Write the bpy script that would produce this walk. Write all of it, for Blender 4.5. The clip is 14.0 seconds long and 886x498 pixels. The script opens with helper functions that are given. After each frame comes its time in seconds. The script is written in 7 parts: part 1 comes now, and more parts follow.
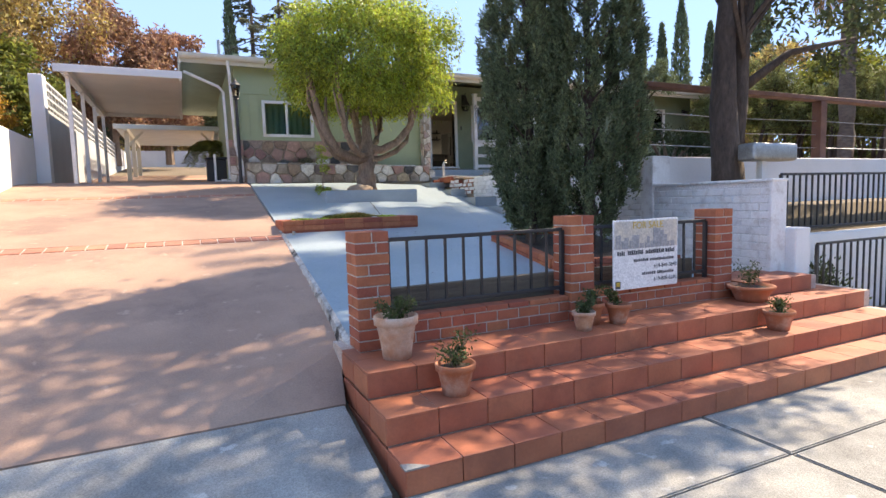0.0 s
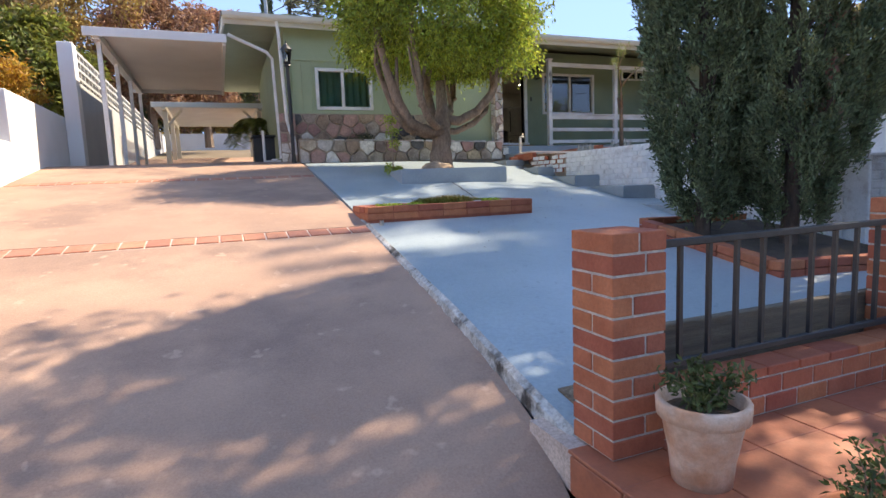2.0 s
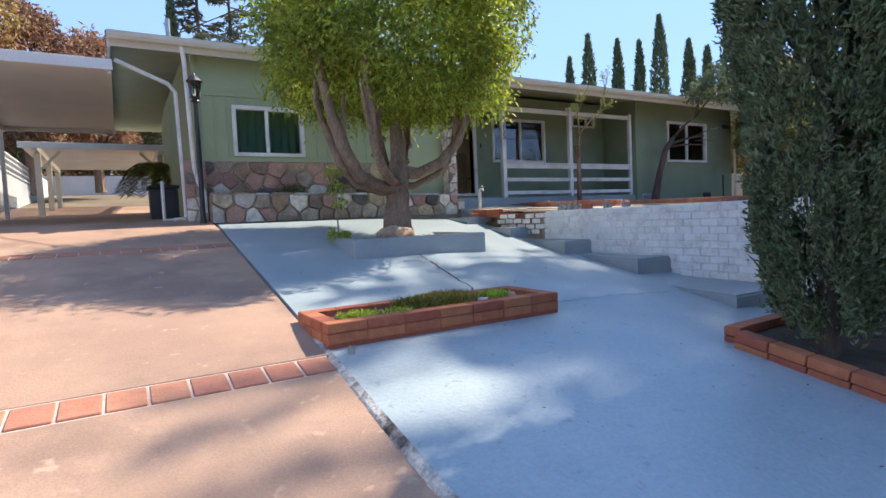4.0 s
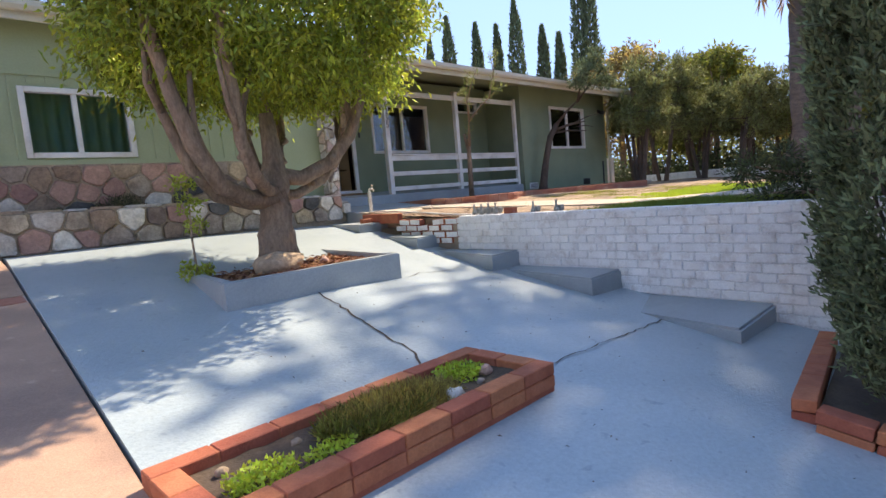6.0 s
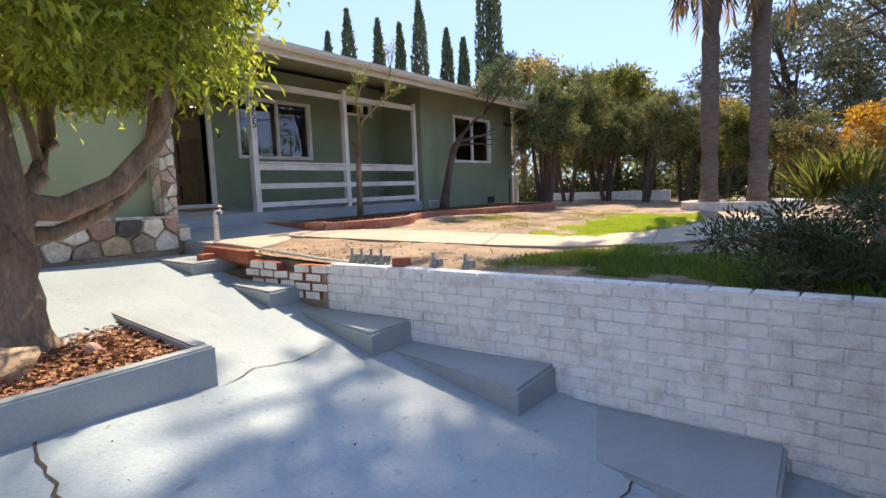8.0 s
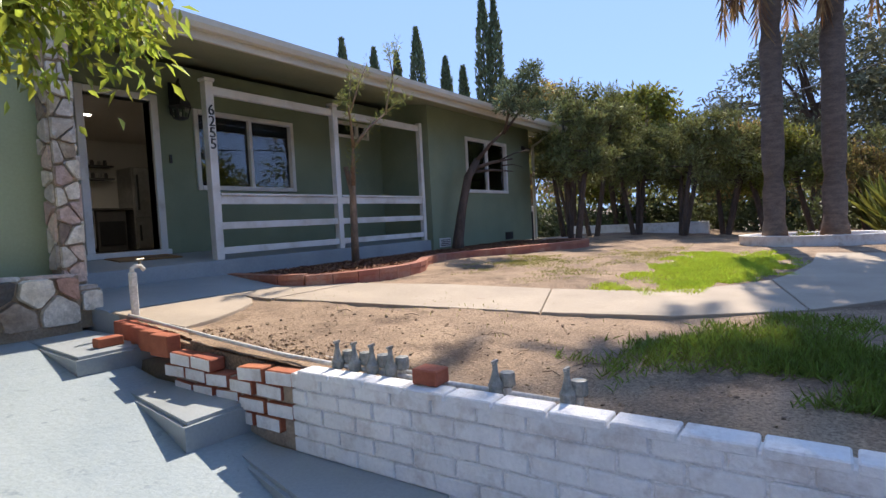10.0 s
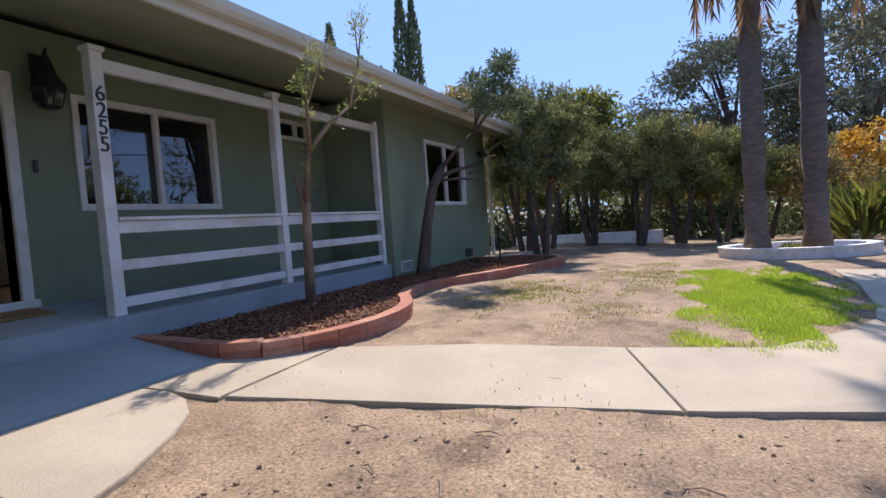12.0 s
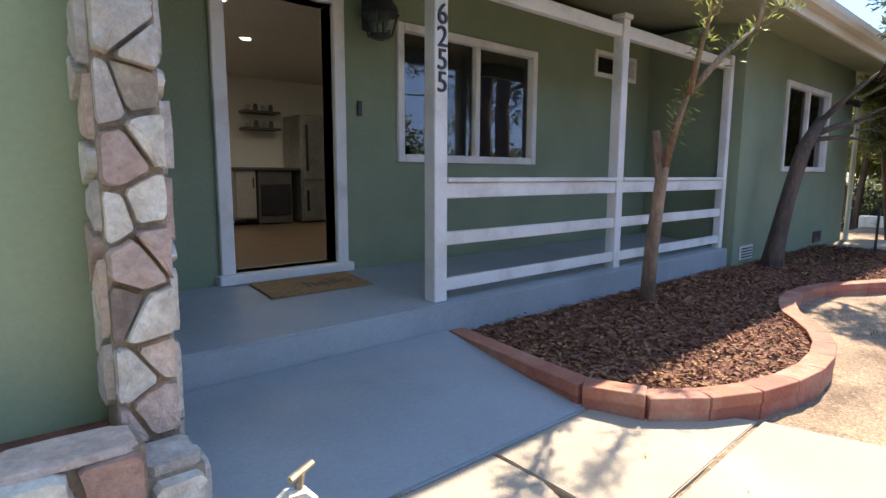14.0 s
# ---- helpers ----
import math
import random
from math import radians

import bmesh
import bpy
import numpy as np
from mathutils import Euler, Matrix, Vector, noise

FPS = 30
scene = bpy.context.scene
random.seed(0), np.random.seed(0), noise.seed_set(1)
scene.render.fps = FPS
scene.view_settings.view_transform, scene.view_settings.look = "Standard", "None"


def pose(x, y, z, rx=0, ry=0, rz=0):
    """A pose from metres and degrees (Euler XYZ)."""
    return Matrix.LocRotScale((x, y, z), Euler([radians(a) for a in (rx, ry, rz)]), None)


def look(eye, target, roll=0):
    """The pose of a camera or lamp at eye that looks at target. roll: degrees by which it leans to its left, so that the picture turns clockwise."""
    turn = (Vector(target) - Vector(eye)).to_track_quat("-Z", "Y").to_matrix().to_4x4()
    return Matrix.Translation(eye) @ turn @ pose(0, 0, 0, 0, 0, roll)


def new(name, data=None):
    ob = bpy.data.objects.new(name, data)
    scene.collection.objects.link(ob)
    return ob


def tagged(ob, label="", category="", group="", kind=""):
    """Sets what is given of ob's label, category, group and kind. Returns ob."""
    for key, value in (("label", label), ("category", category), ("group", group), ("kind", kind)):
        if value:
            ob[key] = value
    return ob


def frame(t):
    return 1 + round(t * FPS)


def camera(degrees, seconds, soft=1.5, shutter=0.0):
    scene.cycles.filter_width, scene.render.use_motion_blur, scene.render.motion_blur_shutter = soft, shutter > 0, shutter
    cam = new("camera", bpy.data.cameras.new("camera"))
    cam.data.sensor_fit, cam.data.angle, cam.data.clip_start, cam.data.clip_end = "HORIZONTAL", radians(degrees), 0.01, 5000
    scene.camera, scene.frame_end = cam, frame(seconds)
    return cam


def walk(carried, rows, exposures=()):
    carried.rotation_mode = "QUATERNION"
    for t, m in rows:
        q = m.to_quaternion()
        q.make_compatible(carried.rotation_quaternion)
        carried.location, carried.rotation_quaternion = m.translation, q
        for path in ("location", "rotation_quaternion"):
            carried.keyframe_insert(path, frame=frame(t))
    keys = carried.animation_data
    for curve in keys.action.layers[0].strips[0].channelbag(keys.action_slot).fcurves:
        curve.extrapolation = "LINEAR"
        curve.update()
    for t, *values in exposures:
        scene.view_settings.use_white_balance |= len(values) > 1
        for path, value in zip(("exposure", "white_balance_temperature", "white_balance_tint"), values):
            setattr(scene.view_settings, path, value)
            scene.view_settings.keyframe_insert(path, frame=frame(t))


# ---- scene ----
cam = camera(77.9, 14.0)
PATH = [
    (0, (0.318, -0.168, 1.823), (1.162, 1.637, 1.644), -1.7),
    (0.5, (0.216, 0.168, 1.798), (0.967, 2.01, 1.593), -2.2),
    (1, (0.059, 0.6, 1.762), (0.688, 2.487, 1.554), -2.5),
    (1.5, (-0.007, 1.214, 1.762), (0.664, 3.084, 1.538), -2.2),
    (2, (0.103, 1.937, 1.816), (0.839, 3.781, 1.578), -2.3),
    (2.5, (0.211, 2.628, 1.921), (1.058, 4.433, 1.76), -2.5),
    (3, (0.347, 3.224, 2.02), (1.302, 4.977, 1.899), -2.7),
    (3.2, (0.368, 3.429, 2.066), (1.343, 5.172, 1.951), -2.6),
    (5.3, (0.533, 5.229, 2.522), (1.741, 6.816, 2.371), -4.9),
    (5.5, (0.653, 5.402, 2.556), (1.939, 6.924, 2.383), -5.0),
    (6, (0.953, 5.844, 2.624), (2.349, 7.263, 2.428), -5.1),
    (6.5, (1.321, 6.183, 2.72), (2.809, 7.504, 2.52), -5.0),
    (7, (1.732, 6.5, 2.819), (3.271, 7.766, 2.64), -3.1),
    (7.5, (2.158, 6.828, 2.932), (3.747, 8.027, 2.737), -2.0),
    (8, (2.672, 7.071, 2.994), (4.304, 8.206, 2.778), -2.3),
    (8.2, (2.886, 7.205, 3.018), (4.508, 8.355, 2.807), -2.2),
    (10.3, (4.673, 8.955, 3.095), (6.336, 10.063, 3.018), -2.9),
    (10.5, (4.807, 9.13, 3.122), (6.491, 10.207, 3.046), -3.0),
    (11, (5.07, 9.599, 3.206), (6.825, 10.553, 3.112), -3.4),
    (11.5, (5.334, 10.042, 3.294), (7.135, 10.906, 3.198), -4.0),
    (12, (5.569, 10.506, 3.357), (7.382, 11.344, 3.257), -4.1),
    (12.5, (5.782, 10.924, 3.443), (7.59, 11.775, 3.354), -4.1),
    (13, (6.027, 11.376, 3.516), (7.677, 12.504, 3.452), -3.4),
    (13.3, (6.108, 11.66, 3.545), (7.69, 12.875, 3.443), -2.0),
    (13.5, (6.162, 11.85, 3.564), (7.696, 13.123, 3.395), -1.0),
    (14, (6.268, 12.229, 3.62), (7.559, 13.733, 3.351), 0.2),
]
walk(cam, [(t, look(eye, target, roll)) for t, eye, target, roll in PATH], [(0, 2.5, 7700, 12), (1.5, 2.45, 7700, 12), (2.5, 2.3, 7200, 10), (3, 2.25, 6900, 9), (5.5, 2.35, 7400, 12), (6.5, 2.45, 8000, 14), (8, 2.4, 8000, 14), (10.5, 1.95, 6700, 14), (12.5, 1.95, 6500, 14), (13, 2.05, 6600, 14), (13.5, 2.3, 6800, 13), (14, 2.85, 7200, 11)])

# ---- world, sun, exposure ----
SUN = Vector((0.88, 0.13, 1.0)).normalized()
world = bpy.data.worlds.new("sky")
scene.world = world
world.use_nodes = True
sky = world.node_tree.nodes.new("ShaderNodeTexSky")
sky.sky_type, sky.sun_disc = "NISHITA", False
sky.sun_elevation, sky.sun_rotation = math.asin(SUN.z), math.atan2(SUN.x, SUN.y)
sky.altitude, sky.air_density, sky.dust_density, sky.ozone_density = 2500, 1.0, 0.0, 1.2
even = world.node_tree.nodes.new("ShaderNodeGamma")
even.inputs["Gamma"].default_value = 0.22
tint = world.node_tree.nodes.new("ShaderNodeMix")
tint.data_type, tint.blend_type = "RGBA", "MULTIPLY"
tint.inputs[0].default_value, tint.inputs[7].default_value = 1.0, (0.37, 0.57, 1.0, 1.0)
world.node_tree.links.new(sky.outputs[0], even.inputs["Color"])
world.node_tree.links.new(even.outputs[0], tint.inputs[6])
world.node_tree.links.new(tint.outputs[2], world.node_tree.nodes["Background"].inputs[0])
world.node_tree.nodes["Background"].inputs[1].default_value = 0.235
lamp = new("sun", bpy.data.lights.new("sun", "SUN"))
lamp.data.energy, lamp.data.angle, lamp.data.color = 1.9, radians(0.6), (1.0, 0.92, 0.80)
lamp.matrix_world = look(SUN * 60, (0, 0, 0))


# ---- materials ----
def srgb(h):
    return tuple(((c / 255) / 12.92 if c <= 10 else ((c / 255 + 0.055) / 1.055) ** 2.4) for c in h)


def mat(name, a, b=None, scale=3.0, rough=0.8, bump=0.2, fine=60.0, fine_amt=0.25, metal=0.0, rnd=0.0, island=0.0,
        spec=0.5, transl=0.0, stain=None, stain_scale=0.6, stain_amt=0.5, stretch=(1, 1, 1), spots=None, spot_scale=9.0):
    """Two-tone noise colour, fine grain, bump, optional stains, spots and per-piece variation."""
    m = bpy.data.materials.new(name)
    m.use_nodes = True
    nt = m.node_tree
    n, l = nt.nodes, nt.links
    bsdf = n["Principled BSDF"]
    geo = n.new("ShaderNodeNewGeometry")
    mp = n.new("ShaderNodeMapping")
    mp.inputs["Scale"].default_value = stretch
    l.new(geo.outputs["Position"], mp.inputs[0])

    def noi(sc, detail=4.0, rg=0.55):
        t = n.new("ShaderNodeTexNoise")
        t.inputs["Scale"].default_value, t.inputs["Detail"].default_value, t.inputs["Roughness"].default_value = sc, detail, rg
        l.new(mp.outputs[0], t.inputs["Vector"])
        return t.outputs[0]

    def ramp(src, lo, hi):
        t = n.new("ShaderNodeMapRange")
        t.inputs[1].default_value, t.inputs[2].default_value = lo, hi
        l.new(src, t.inputs[0])
        return t.outputs[0]

    def mix(f, ca, cb, mode="MIX"):
        t = n.new("ShaderNodeMix")
        t.data_type, t.blend_type = "RGBA", mode
        for src, sock in ((f, t.inputs[0]), (ca, t.inputs[6]), (cb, t.inputs[7])):
            if hasattr(src, "links"):
                l.new(src, sock)
            elif isinstance(src, float):
                sock.default_value = src
            else:
                sock.default_value = (*src, 1)
        return t.outputs[2]

    b = b or tuple(c * 0.75 for c in a)
    col = mix(ramp(noi(scale), 0.35, 0.65), a, b)
    if stain:
        col = mix(ramp(noi(stain_scale, 6.0, 0.65), 0.5, 0.5 + 0.35 * (1.05 - stain_amt)), col, stain)
    if spots:
        col = mix(ramp(noi(spot_scale, 2.0), 0.66, 0.72), col, spots)
    fn = noi(fine, 3.0, 0.7)
    g = n.new("ShaderNodeMapRange")
    g.inputs[1].default_value, g.inputs[2].default_value = 0.3, 0.7
    g.inputs[3].default_value, g.inputs[4].default_value = 1 - fine_amt, 1 + fine_amt
    l.new(fn, g.inputs[0])
    hsv = n.new("ShaderNodeHueSaturation")
    l.new(col, hsv.inputs["Color"])
    val = g.outputs[0]
    for amt, src in ((rnd, "o"), (island, "i")):
        if amt:
            s = n.new("ShaderNodeObjectInfo").outputs["Random"] if src == "o" else geo.outputs["Random Per Island"]
            r = n.new("ShaderNodeMapRange")
            r.inputs[3].default_value, r.inputs[4].default_value = 1 - amt, 1 + amt
            l.new(s, r.inputs[0])
            mu = n.new("ShaderNodeMath")
            mu.operation = "MULTIPLY"
            l.new(val, mu.inputs[0]), l.new(r.outputs[0], mu.inputs[1])
            val = mu.outputs[0]
            h = n.new("ShaderNodeMapRange")
            h.inputs[3].default_value, h.inputs[4].default_value = 0.5 - amt * 0.05, 0.5 + amt * 0.05
            l.new(s, h.inputs[0])
            l.new(h.outputs[0], hsv.inputs["Hue"])
    l.new(val, hsv.inputs["Value"])
    l.new(hsv.outputs[0], bsdf.inputs["Base Color"])
    bsdf.inputs["Roughness"].default_value, bsdf.inputs["Metallic"].default_value = rough, metal
    bsdf.inputs["Specular IOR Level"].default_value = spec
    if bump:
        bp = n.new("ShaderNodeBump")
        bp.inputs["Strength"].default_value, bp.inputs["Distance"].default_value = min(1.0, bump), 0.01
        ad = n.new("ShaderNodeMath")
        l.new(fn, ad.inputs[0]), l.new(noi(scale * 4), ad.inputs[1])
        l.new(ad.outputs[0], bp.inputs["Height"])
        l.new(bp.outputs[0], bsdf.inputs["Normal"])
    if transl:
        tr = n.new("ShaderNodeBsdfTranslucent")
        l.new(hsv.outputs[0], tr.inputs[0])
        ms = n.new("ShaderNodeMixShader")
        ms.inputs[0].default_value = transl
        l.new(bsdf.outputs[0], ms.inputs[1]), l.new(tr.outputs[0], ms.inputs[2])
        l.new(ms.outputs[0], n["Material Output"].inputs[0])
    return m


M_ground = mat("earth", (0.20, 0.15, 0.10), (0.13, 0.10, 0.06), 0.5, 0.95, 0.4)
# weathered concrete; base and stains also darkened for the dappled tree shade
M_pave = mat("pavement_concrete", (0.37, 0.35, 0.31), (0.25, 0.24, 0.215), 2.2, 0.9, 0.6, 90, 0.28, stain=(0.19, 0.18, 0.165), stain_scale=1.6, stain_amt=0.5, spots=(0.48, 0.46, 0.42), spot_scale=5.5)
M_asphalt = mat("asphalt", (0.06, 0.06, 0.06), (0.045, 0.045, 0.045), 2, 0.9, 0.5)
M_drive = mat("red_stained_concrete", (0.42, 0.265, 0.185), (0.33, 0.205, 0.145), 1.1, 0.85, 0.35, 80, 0.12,
              stain=(0.27, 0.17, 0.125), stain_scale=0.9, stain_amt=0.6, spots=(0.45, 0.295, 0.21), spot_scale=7.3)
M_apron = mat("grey_painted_concrete", (0.355, 0.415, 0.44), (0.30, 0.36, 0.385), 0.8, 0.36, 0.45, 38, 0.10, spots=(0.25, 0.30, 0.33), spot_scale=11, stain=(0.28, 0.345, 0.385), stain_scale=1.4, stain_amt=0.4)
M_greystep = mat("grey_painted_step", (0.34, 0.375, 0.39), (0.29, 0.325, 0.34), 1.5, 0.5, 0.3, 50, 0.08, stain=(0.26, 0.29, 0.30), stain_scale=1.8, stain_amt=0.3)
M_tan = mat("tan_concrete", (0.43, 0.36, 0.28), (0.34, 0.285, 0.22), 1.3, 0.9, 0.35, 110, 0.14, stain=(0.36, 0.30, 0.23))
M_soil = mat("dry_soil", (0.33, 0.235, 0.155), (0.23, 0.16, 0.105), 2.4, 0.97, 1.0, 55, 0.5, stain=(0.15, 0.10, 0.065), stain_scale=1.6, stain_amt=0.7, spots=(0.38, 0.27, 0.18), spot_scale=31)
M_dark_soil = mat("dark_soil", (0.10, 0.07, 0.045), (0.06, 0.04, 0.03), 5, 0.97, 0.8)
M_mulch = mat("wood_chips", (0.30, 0.135, 0.075), (0.18, 0.08, 0.047), 8, 0.9, 0.2, island=0.55)
M_mulch2 = mat("red_bark_chips", (0.36, 0.17, 0.09), (0.24, 0.10, 0.055), 8, 0.9, 0.2, island=0.5)
M_stucco = mat("green_stucco", (0.245, 0.295, 0.195), (0.215, 0.26, 0.17), 1.6, 0.9, 0.8, 70, 0.12)
M_siding = mat("light_green_siding", (0.37, 0.42, 0.26), (0.335, 0.385, 0.235), 1.5, 0.75, 0.1, 40, 0.05)
M_soffit = mat("olive_soffit", (0.37, 0.385, 0.255), (0.33, 0.345, 0.225), 1.5, 0.8, 0.1)
M_white = mat("white_paint", (0.78, 0.77, 0.74), (0.70, 0.69, 0.66), 2.5, 0.5, 0.1, 50, 0.05, stain=(0.55, 0.52, 0.46), stain_scale=2.5, stain_amt=0.35)
M_cream = mat("cream_trim", (0.66, 0.62, 0.52), (0.60, 0.56, 0.46), 2.0, 0.55, 0.1, 40, 0.05)
M_wbrick = mat("white_painted_brick", (0.84, 0.83, 0.81), (0.77, 0.76, 0.74), 5, 0.7, 0.7, 45, 0.06, rnd=0.05, stain=(0.45, 0.38, 0.33), stain_scale=7, stain_amt=0.12)
M_wmortar = mat("white_painted_mortar", (0.78, 0.77, 0.75), (0.66, 0.65, 0.63), 5, 0.9, 0.5)
M_wstucco = mat("white_stucco", (0.80, 0.79, 0.77), (0.74, 0.73, 0.71), 1.2, 0.85, 0.5, 60, 0.05)
M_gstucco = mat("grey_block", (0.50, 0.50, 0.49), (0.44, 0.44, 0.43), 1.2, 0.85, 0.5)
M_brick = mat("red_brick", (0.42, 0.13, 0.065), (0.34, 0.095, 0.045), 9, 0.8, 0.35, 70, 0.12, rnd=0.16)
M_band = mat("faded_red_paving_brick", (0.46, 0.20, 0.125), (0.38, 0.155, 0.095), 9, 0.85, 0.35, 70, 0.12, rnd=0.12)
M_mortar = mat("pale_mortar", (0.55, 0.51, 0.46), (0.46, 0.42, 0.38), 14, 0.95, 0.5)
M_tile = mat("terracotta_tile", (0.44, 0.145, 0.075), (0.36, 0.11, 0.055), 4, 0.55, 0.12, 50, 0.08, rnd=0.09, stain=(0.28, 0.09, 0.05), stain_scale=3)
M_grout = mat("grey_grout", (0.56, 0.45, 0.38), (0.46, 0.36, 0.30), 8, 0.95, 0.4)
M_terra = mat("terracotta_pot", (0.42, 0.15, 0.07), (0.36, 0.12, 0.055), 7, 0.8, 0.2, 60, 0.1, stain=(0.55, 0.42, 0.33), stain_scale=4, stain_amt=0.2)
M_limepot = mat("limed_terracotta", (0.60, 0.44, 0.34), (0.50, 0.26, 0.15), 9, 0.9, 0.3, 50, 0.12)
M_iron = mat("black_iron", (0.02, 0.021, 0.024), (0.03, 0.03, 0.032), 6, 0.45, 0.1)
M_stone = mat("field_stone", (0.40, 0.32, 0.25), (0.24, 0.18, 0.14), 5, 0.9, 0.9, 26, 0.25, rnd=0.5)
M_stone2 = mat("pale_field_stone", (0.72, 0.66, 0.58), (0.54, 0.47, 0.39), 7, 0.9, 0.9, 26, 0.2, rnd=0.22)
M_stone3 = mat("pink_field_stone", (0.47, 0.28, 0.22), (0.36, 0.21, 0.17), 7, 0.9, 0.9, 26, 0.2, rnd=0.2)
M_stone4 = mat("dark_field_stone", (0.13, 0.12, 0.115), (0.08, 0.075, 0.07), 7, 0.9, 0.9, 26, 0.25, rnd=0.3)
M_stone5 = mat("tan_field_stone", (0.45, 0.33, 0.22), (0.30, 0.215, 0.145), 6, 0.9, 0.9, 26, 0.25, rnd=0.3)
M_stone6 = mat("pale_pink_field_stone", (0.66, 0.50, 0.42), (0.52, 0.38, 0.31), 7, 0.9, 0.9, 26, 0.2, rnd=0.2)
M_bed = mat("stone_mortar", (0.42, 0.33, 0.24), (0.31, 0.24, 0.175), 7, 0.95, 0.6)
M_bark = mat("grey_brown_bark", (0.34, 0.245, 0.17), (0.22, 0.155, 0.11), 6, 0.95, 0.9, 30, 0.3, stretch=(1, 1, 0.35))
M_bark_dark = mat("dark_bark", (0.12, 0.085, 0.065), (0.07, 0.05, 0.04), 7, 0.95, 0.9, 30, 0.3, stretch=(1, 1, 0.3))
M_palm = mat("palm_bark", (0.17, 0.13, 0.105), (0.11, 0.085, 0.07), 5, 0.95, 0.8, 30, 0.3, stretch=(1, 1, 3))
M_leaf = mat("glossy_leaf", (0.37, 0.43, 0.07), (0.19, 0.25, 0.045), 2.0, 0.4, 0, 20, 0.15, island=0.5, transl=0.5)
M_leaf_lt = mat("young_leaf", (0.48, 0.51, 0.07), (0.35, 0.41, 0.055), 2.0, 0.45, 0, 20, 0.15, island=0.35, transl=0.5)
M_cyp = mat("juniper_spray", (0.20, 0.235, 0.12), (0.115, 0.15, 0.075), 2.5, 0.8, 0, 20, 0.2, island=0.5, transl=0.25)
M_darkleaf = mat("dark_foliage", (0.12, 0.14, 0.055), (0.085, 0.10, 0.04), 1.0, 0.7, 0, 20, 0.2, island=0.5, transl=0.3)
M_yelleaf = mat("yellow_green_foliage", (0.22, 0.22, 0.04), (0.12, 0.14, 0.03), 0.8, 0.6, 0, 20, 0.2, island=0.5, transl=0.45)
M_orange = mat("orange_foliage", (0.62, 0.30, 0.04), (0.46, 0.28, 0.04), 0.8, 0.6, 0, 20, 0.2, island=0.4, transl=0.4)
M_brownleaf = mat("brown_foliage", (0.46, 0.30, 0.11), (0.30, 0.24, 0.085), 0.4, 0.7, 0, 20, 0.2, island=0.5, transl=0.35)
M_rustleaf = mat("rust_foliage", (0.40, 0.21, 0.13), (0.28, 0.16, 0.10), 0.4, 0.7, 0, 20, 0.2, island=0.4, transl=0.35)
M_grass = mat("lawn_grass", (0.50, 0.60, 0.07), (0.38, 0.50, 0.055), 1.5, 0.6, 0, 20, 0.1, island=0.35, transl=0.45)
M_drygrass = mat("straw_grass", (0.48, 0.36, 0.10), (0.33, 0.25, 0.07), 3, 0.7, 0, 20, 0.1, island=0.4, transl=0.35)
M_deadfrond = mat("dead_palm_frond", (0.36, 0.22, 0.11), (0.24, 0.14, 0.07), 2, 0.8, 0, 20, 0.2, island=0.4, transl=0.4)
M_pine = mat("dark_needles", (0.20, 0.205, 0.12), (0.13, 0.14, 0.085), 1, 0.8, 0, 20, 0.2, island=0.4, transl=0.15)
M_roof = mat("roof_shingle", (0.16, 0.15, 0.145), (0.10, 0.095, 0.09), 8, 0.95, 0.6)
M_carport = mat("white_aluminium", (0.72, 0.71, 0.69), (0.66, 0.65, 0.63), 1.5, 0.45, 0.05)
M_wood = mat("brown_stained_wood", (0.22, 0.10, 0.06), (0.16, 0.07, 0.045), 5, 0.7, 0.3, 40, 0.2)
M_black = mat("black_plastic", (0.022, 0.022, 0.024), (0.03, 0.03, 0.03), 4, 0.5, 0.1)
M_pvc = mat("white_pvc", (0.70, 0.68, 0.63), (0.58, 0.55, 0.49), 12, 0.5, 0.05)
M_valve = mat("grey_green_valve", (0.30, 0.31, 0.29), (0.18, 0.19, 0.175), 18, 0.55, 0.1)
M_metal = mat("galvanised_metal", (0.45, 0.45, 0.44), (0.35, 0.35, 0.34), 10, 0.4, 0.05, metal=0.8)
M_floor = mat("wood_floor", (0.22, 0.155, 0.10), (0.17, 0.12, 0.08), 3, 0.35, 0.05, stretch=(6, 0.6, 1))
M_room = mat("room_paint", (0.70, 0.67, 0.61), (0.66, 0.63, 0.57), 1, 0.8, 0.05)
M_cabinet = mat("grey_cabinet", (0.40, 0.38, 0.35), (0.37, 0.35, 0.32), 2, 0.5, 0.05)
M_mat = mat("coir_mat", (0.34, 0.20, 0.09), (0.26, 0.15, 0.07), 20, 0.98, 0.8)
M_blind = mat("teal_curtain", (0.33, 0.66, 0.57), (0.25, 0.54, 0.46), 2, 0.8, 0.1, stretch=(30, 30, 0.3))
M_sign = mat("white_sign_face", (0.80, 0.80, 0.79), (0.77, 0.77, 0.76), 3, 0.4, 0)
M_navy = mat("sign_ink", (0.05, 0.055, 0.065), (0.04, 0.045, 0.055), 3, 0.6, 0)
M_gold = mat("sign_gold", (0.62, 0.42, 0.06), (0.55, 0.36, 0.05), 3, 0.5, 0)
M_signsky = mat("sign_picture", (0.62, 0.56, 0.46), (0.5, 0.47, 0.43), 12, 0.4, 0)
M_skyline = mat("sign_skyline", (0.25, 0.26, 0.28), (0.38, 0.38, 0.39), 25, 0.5, 0)

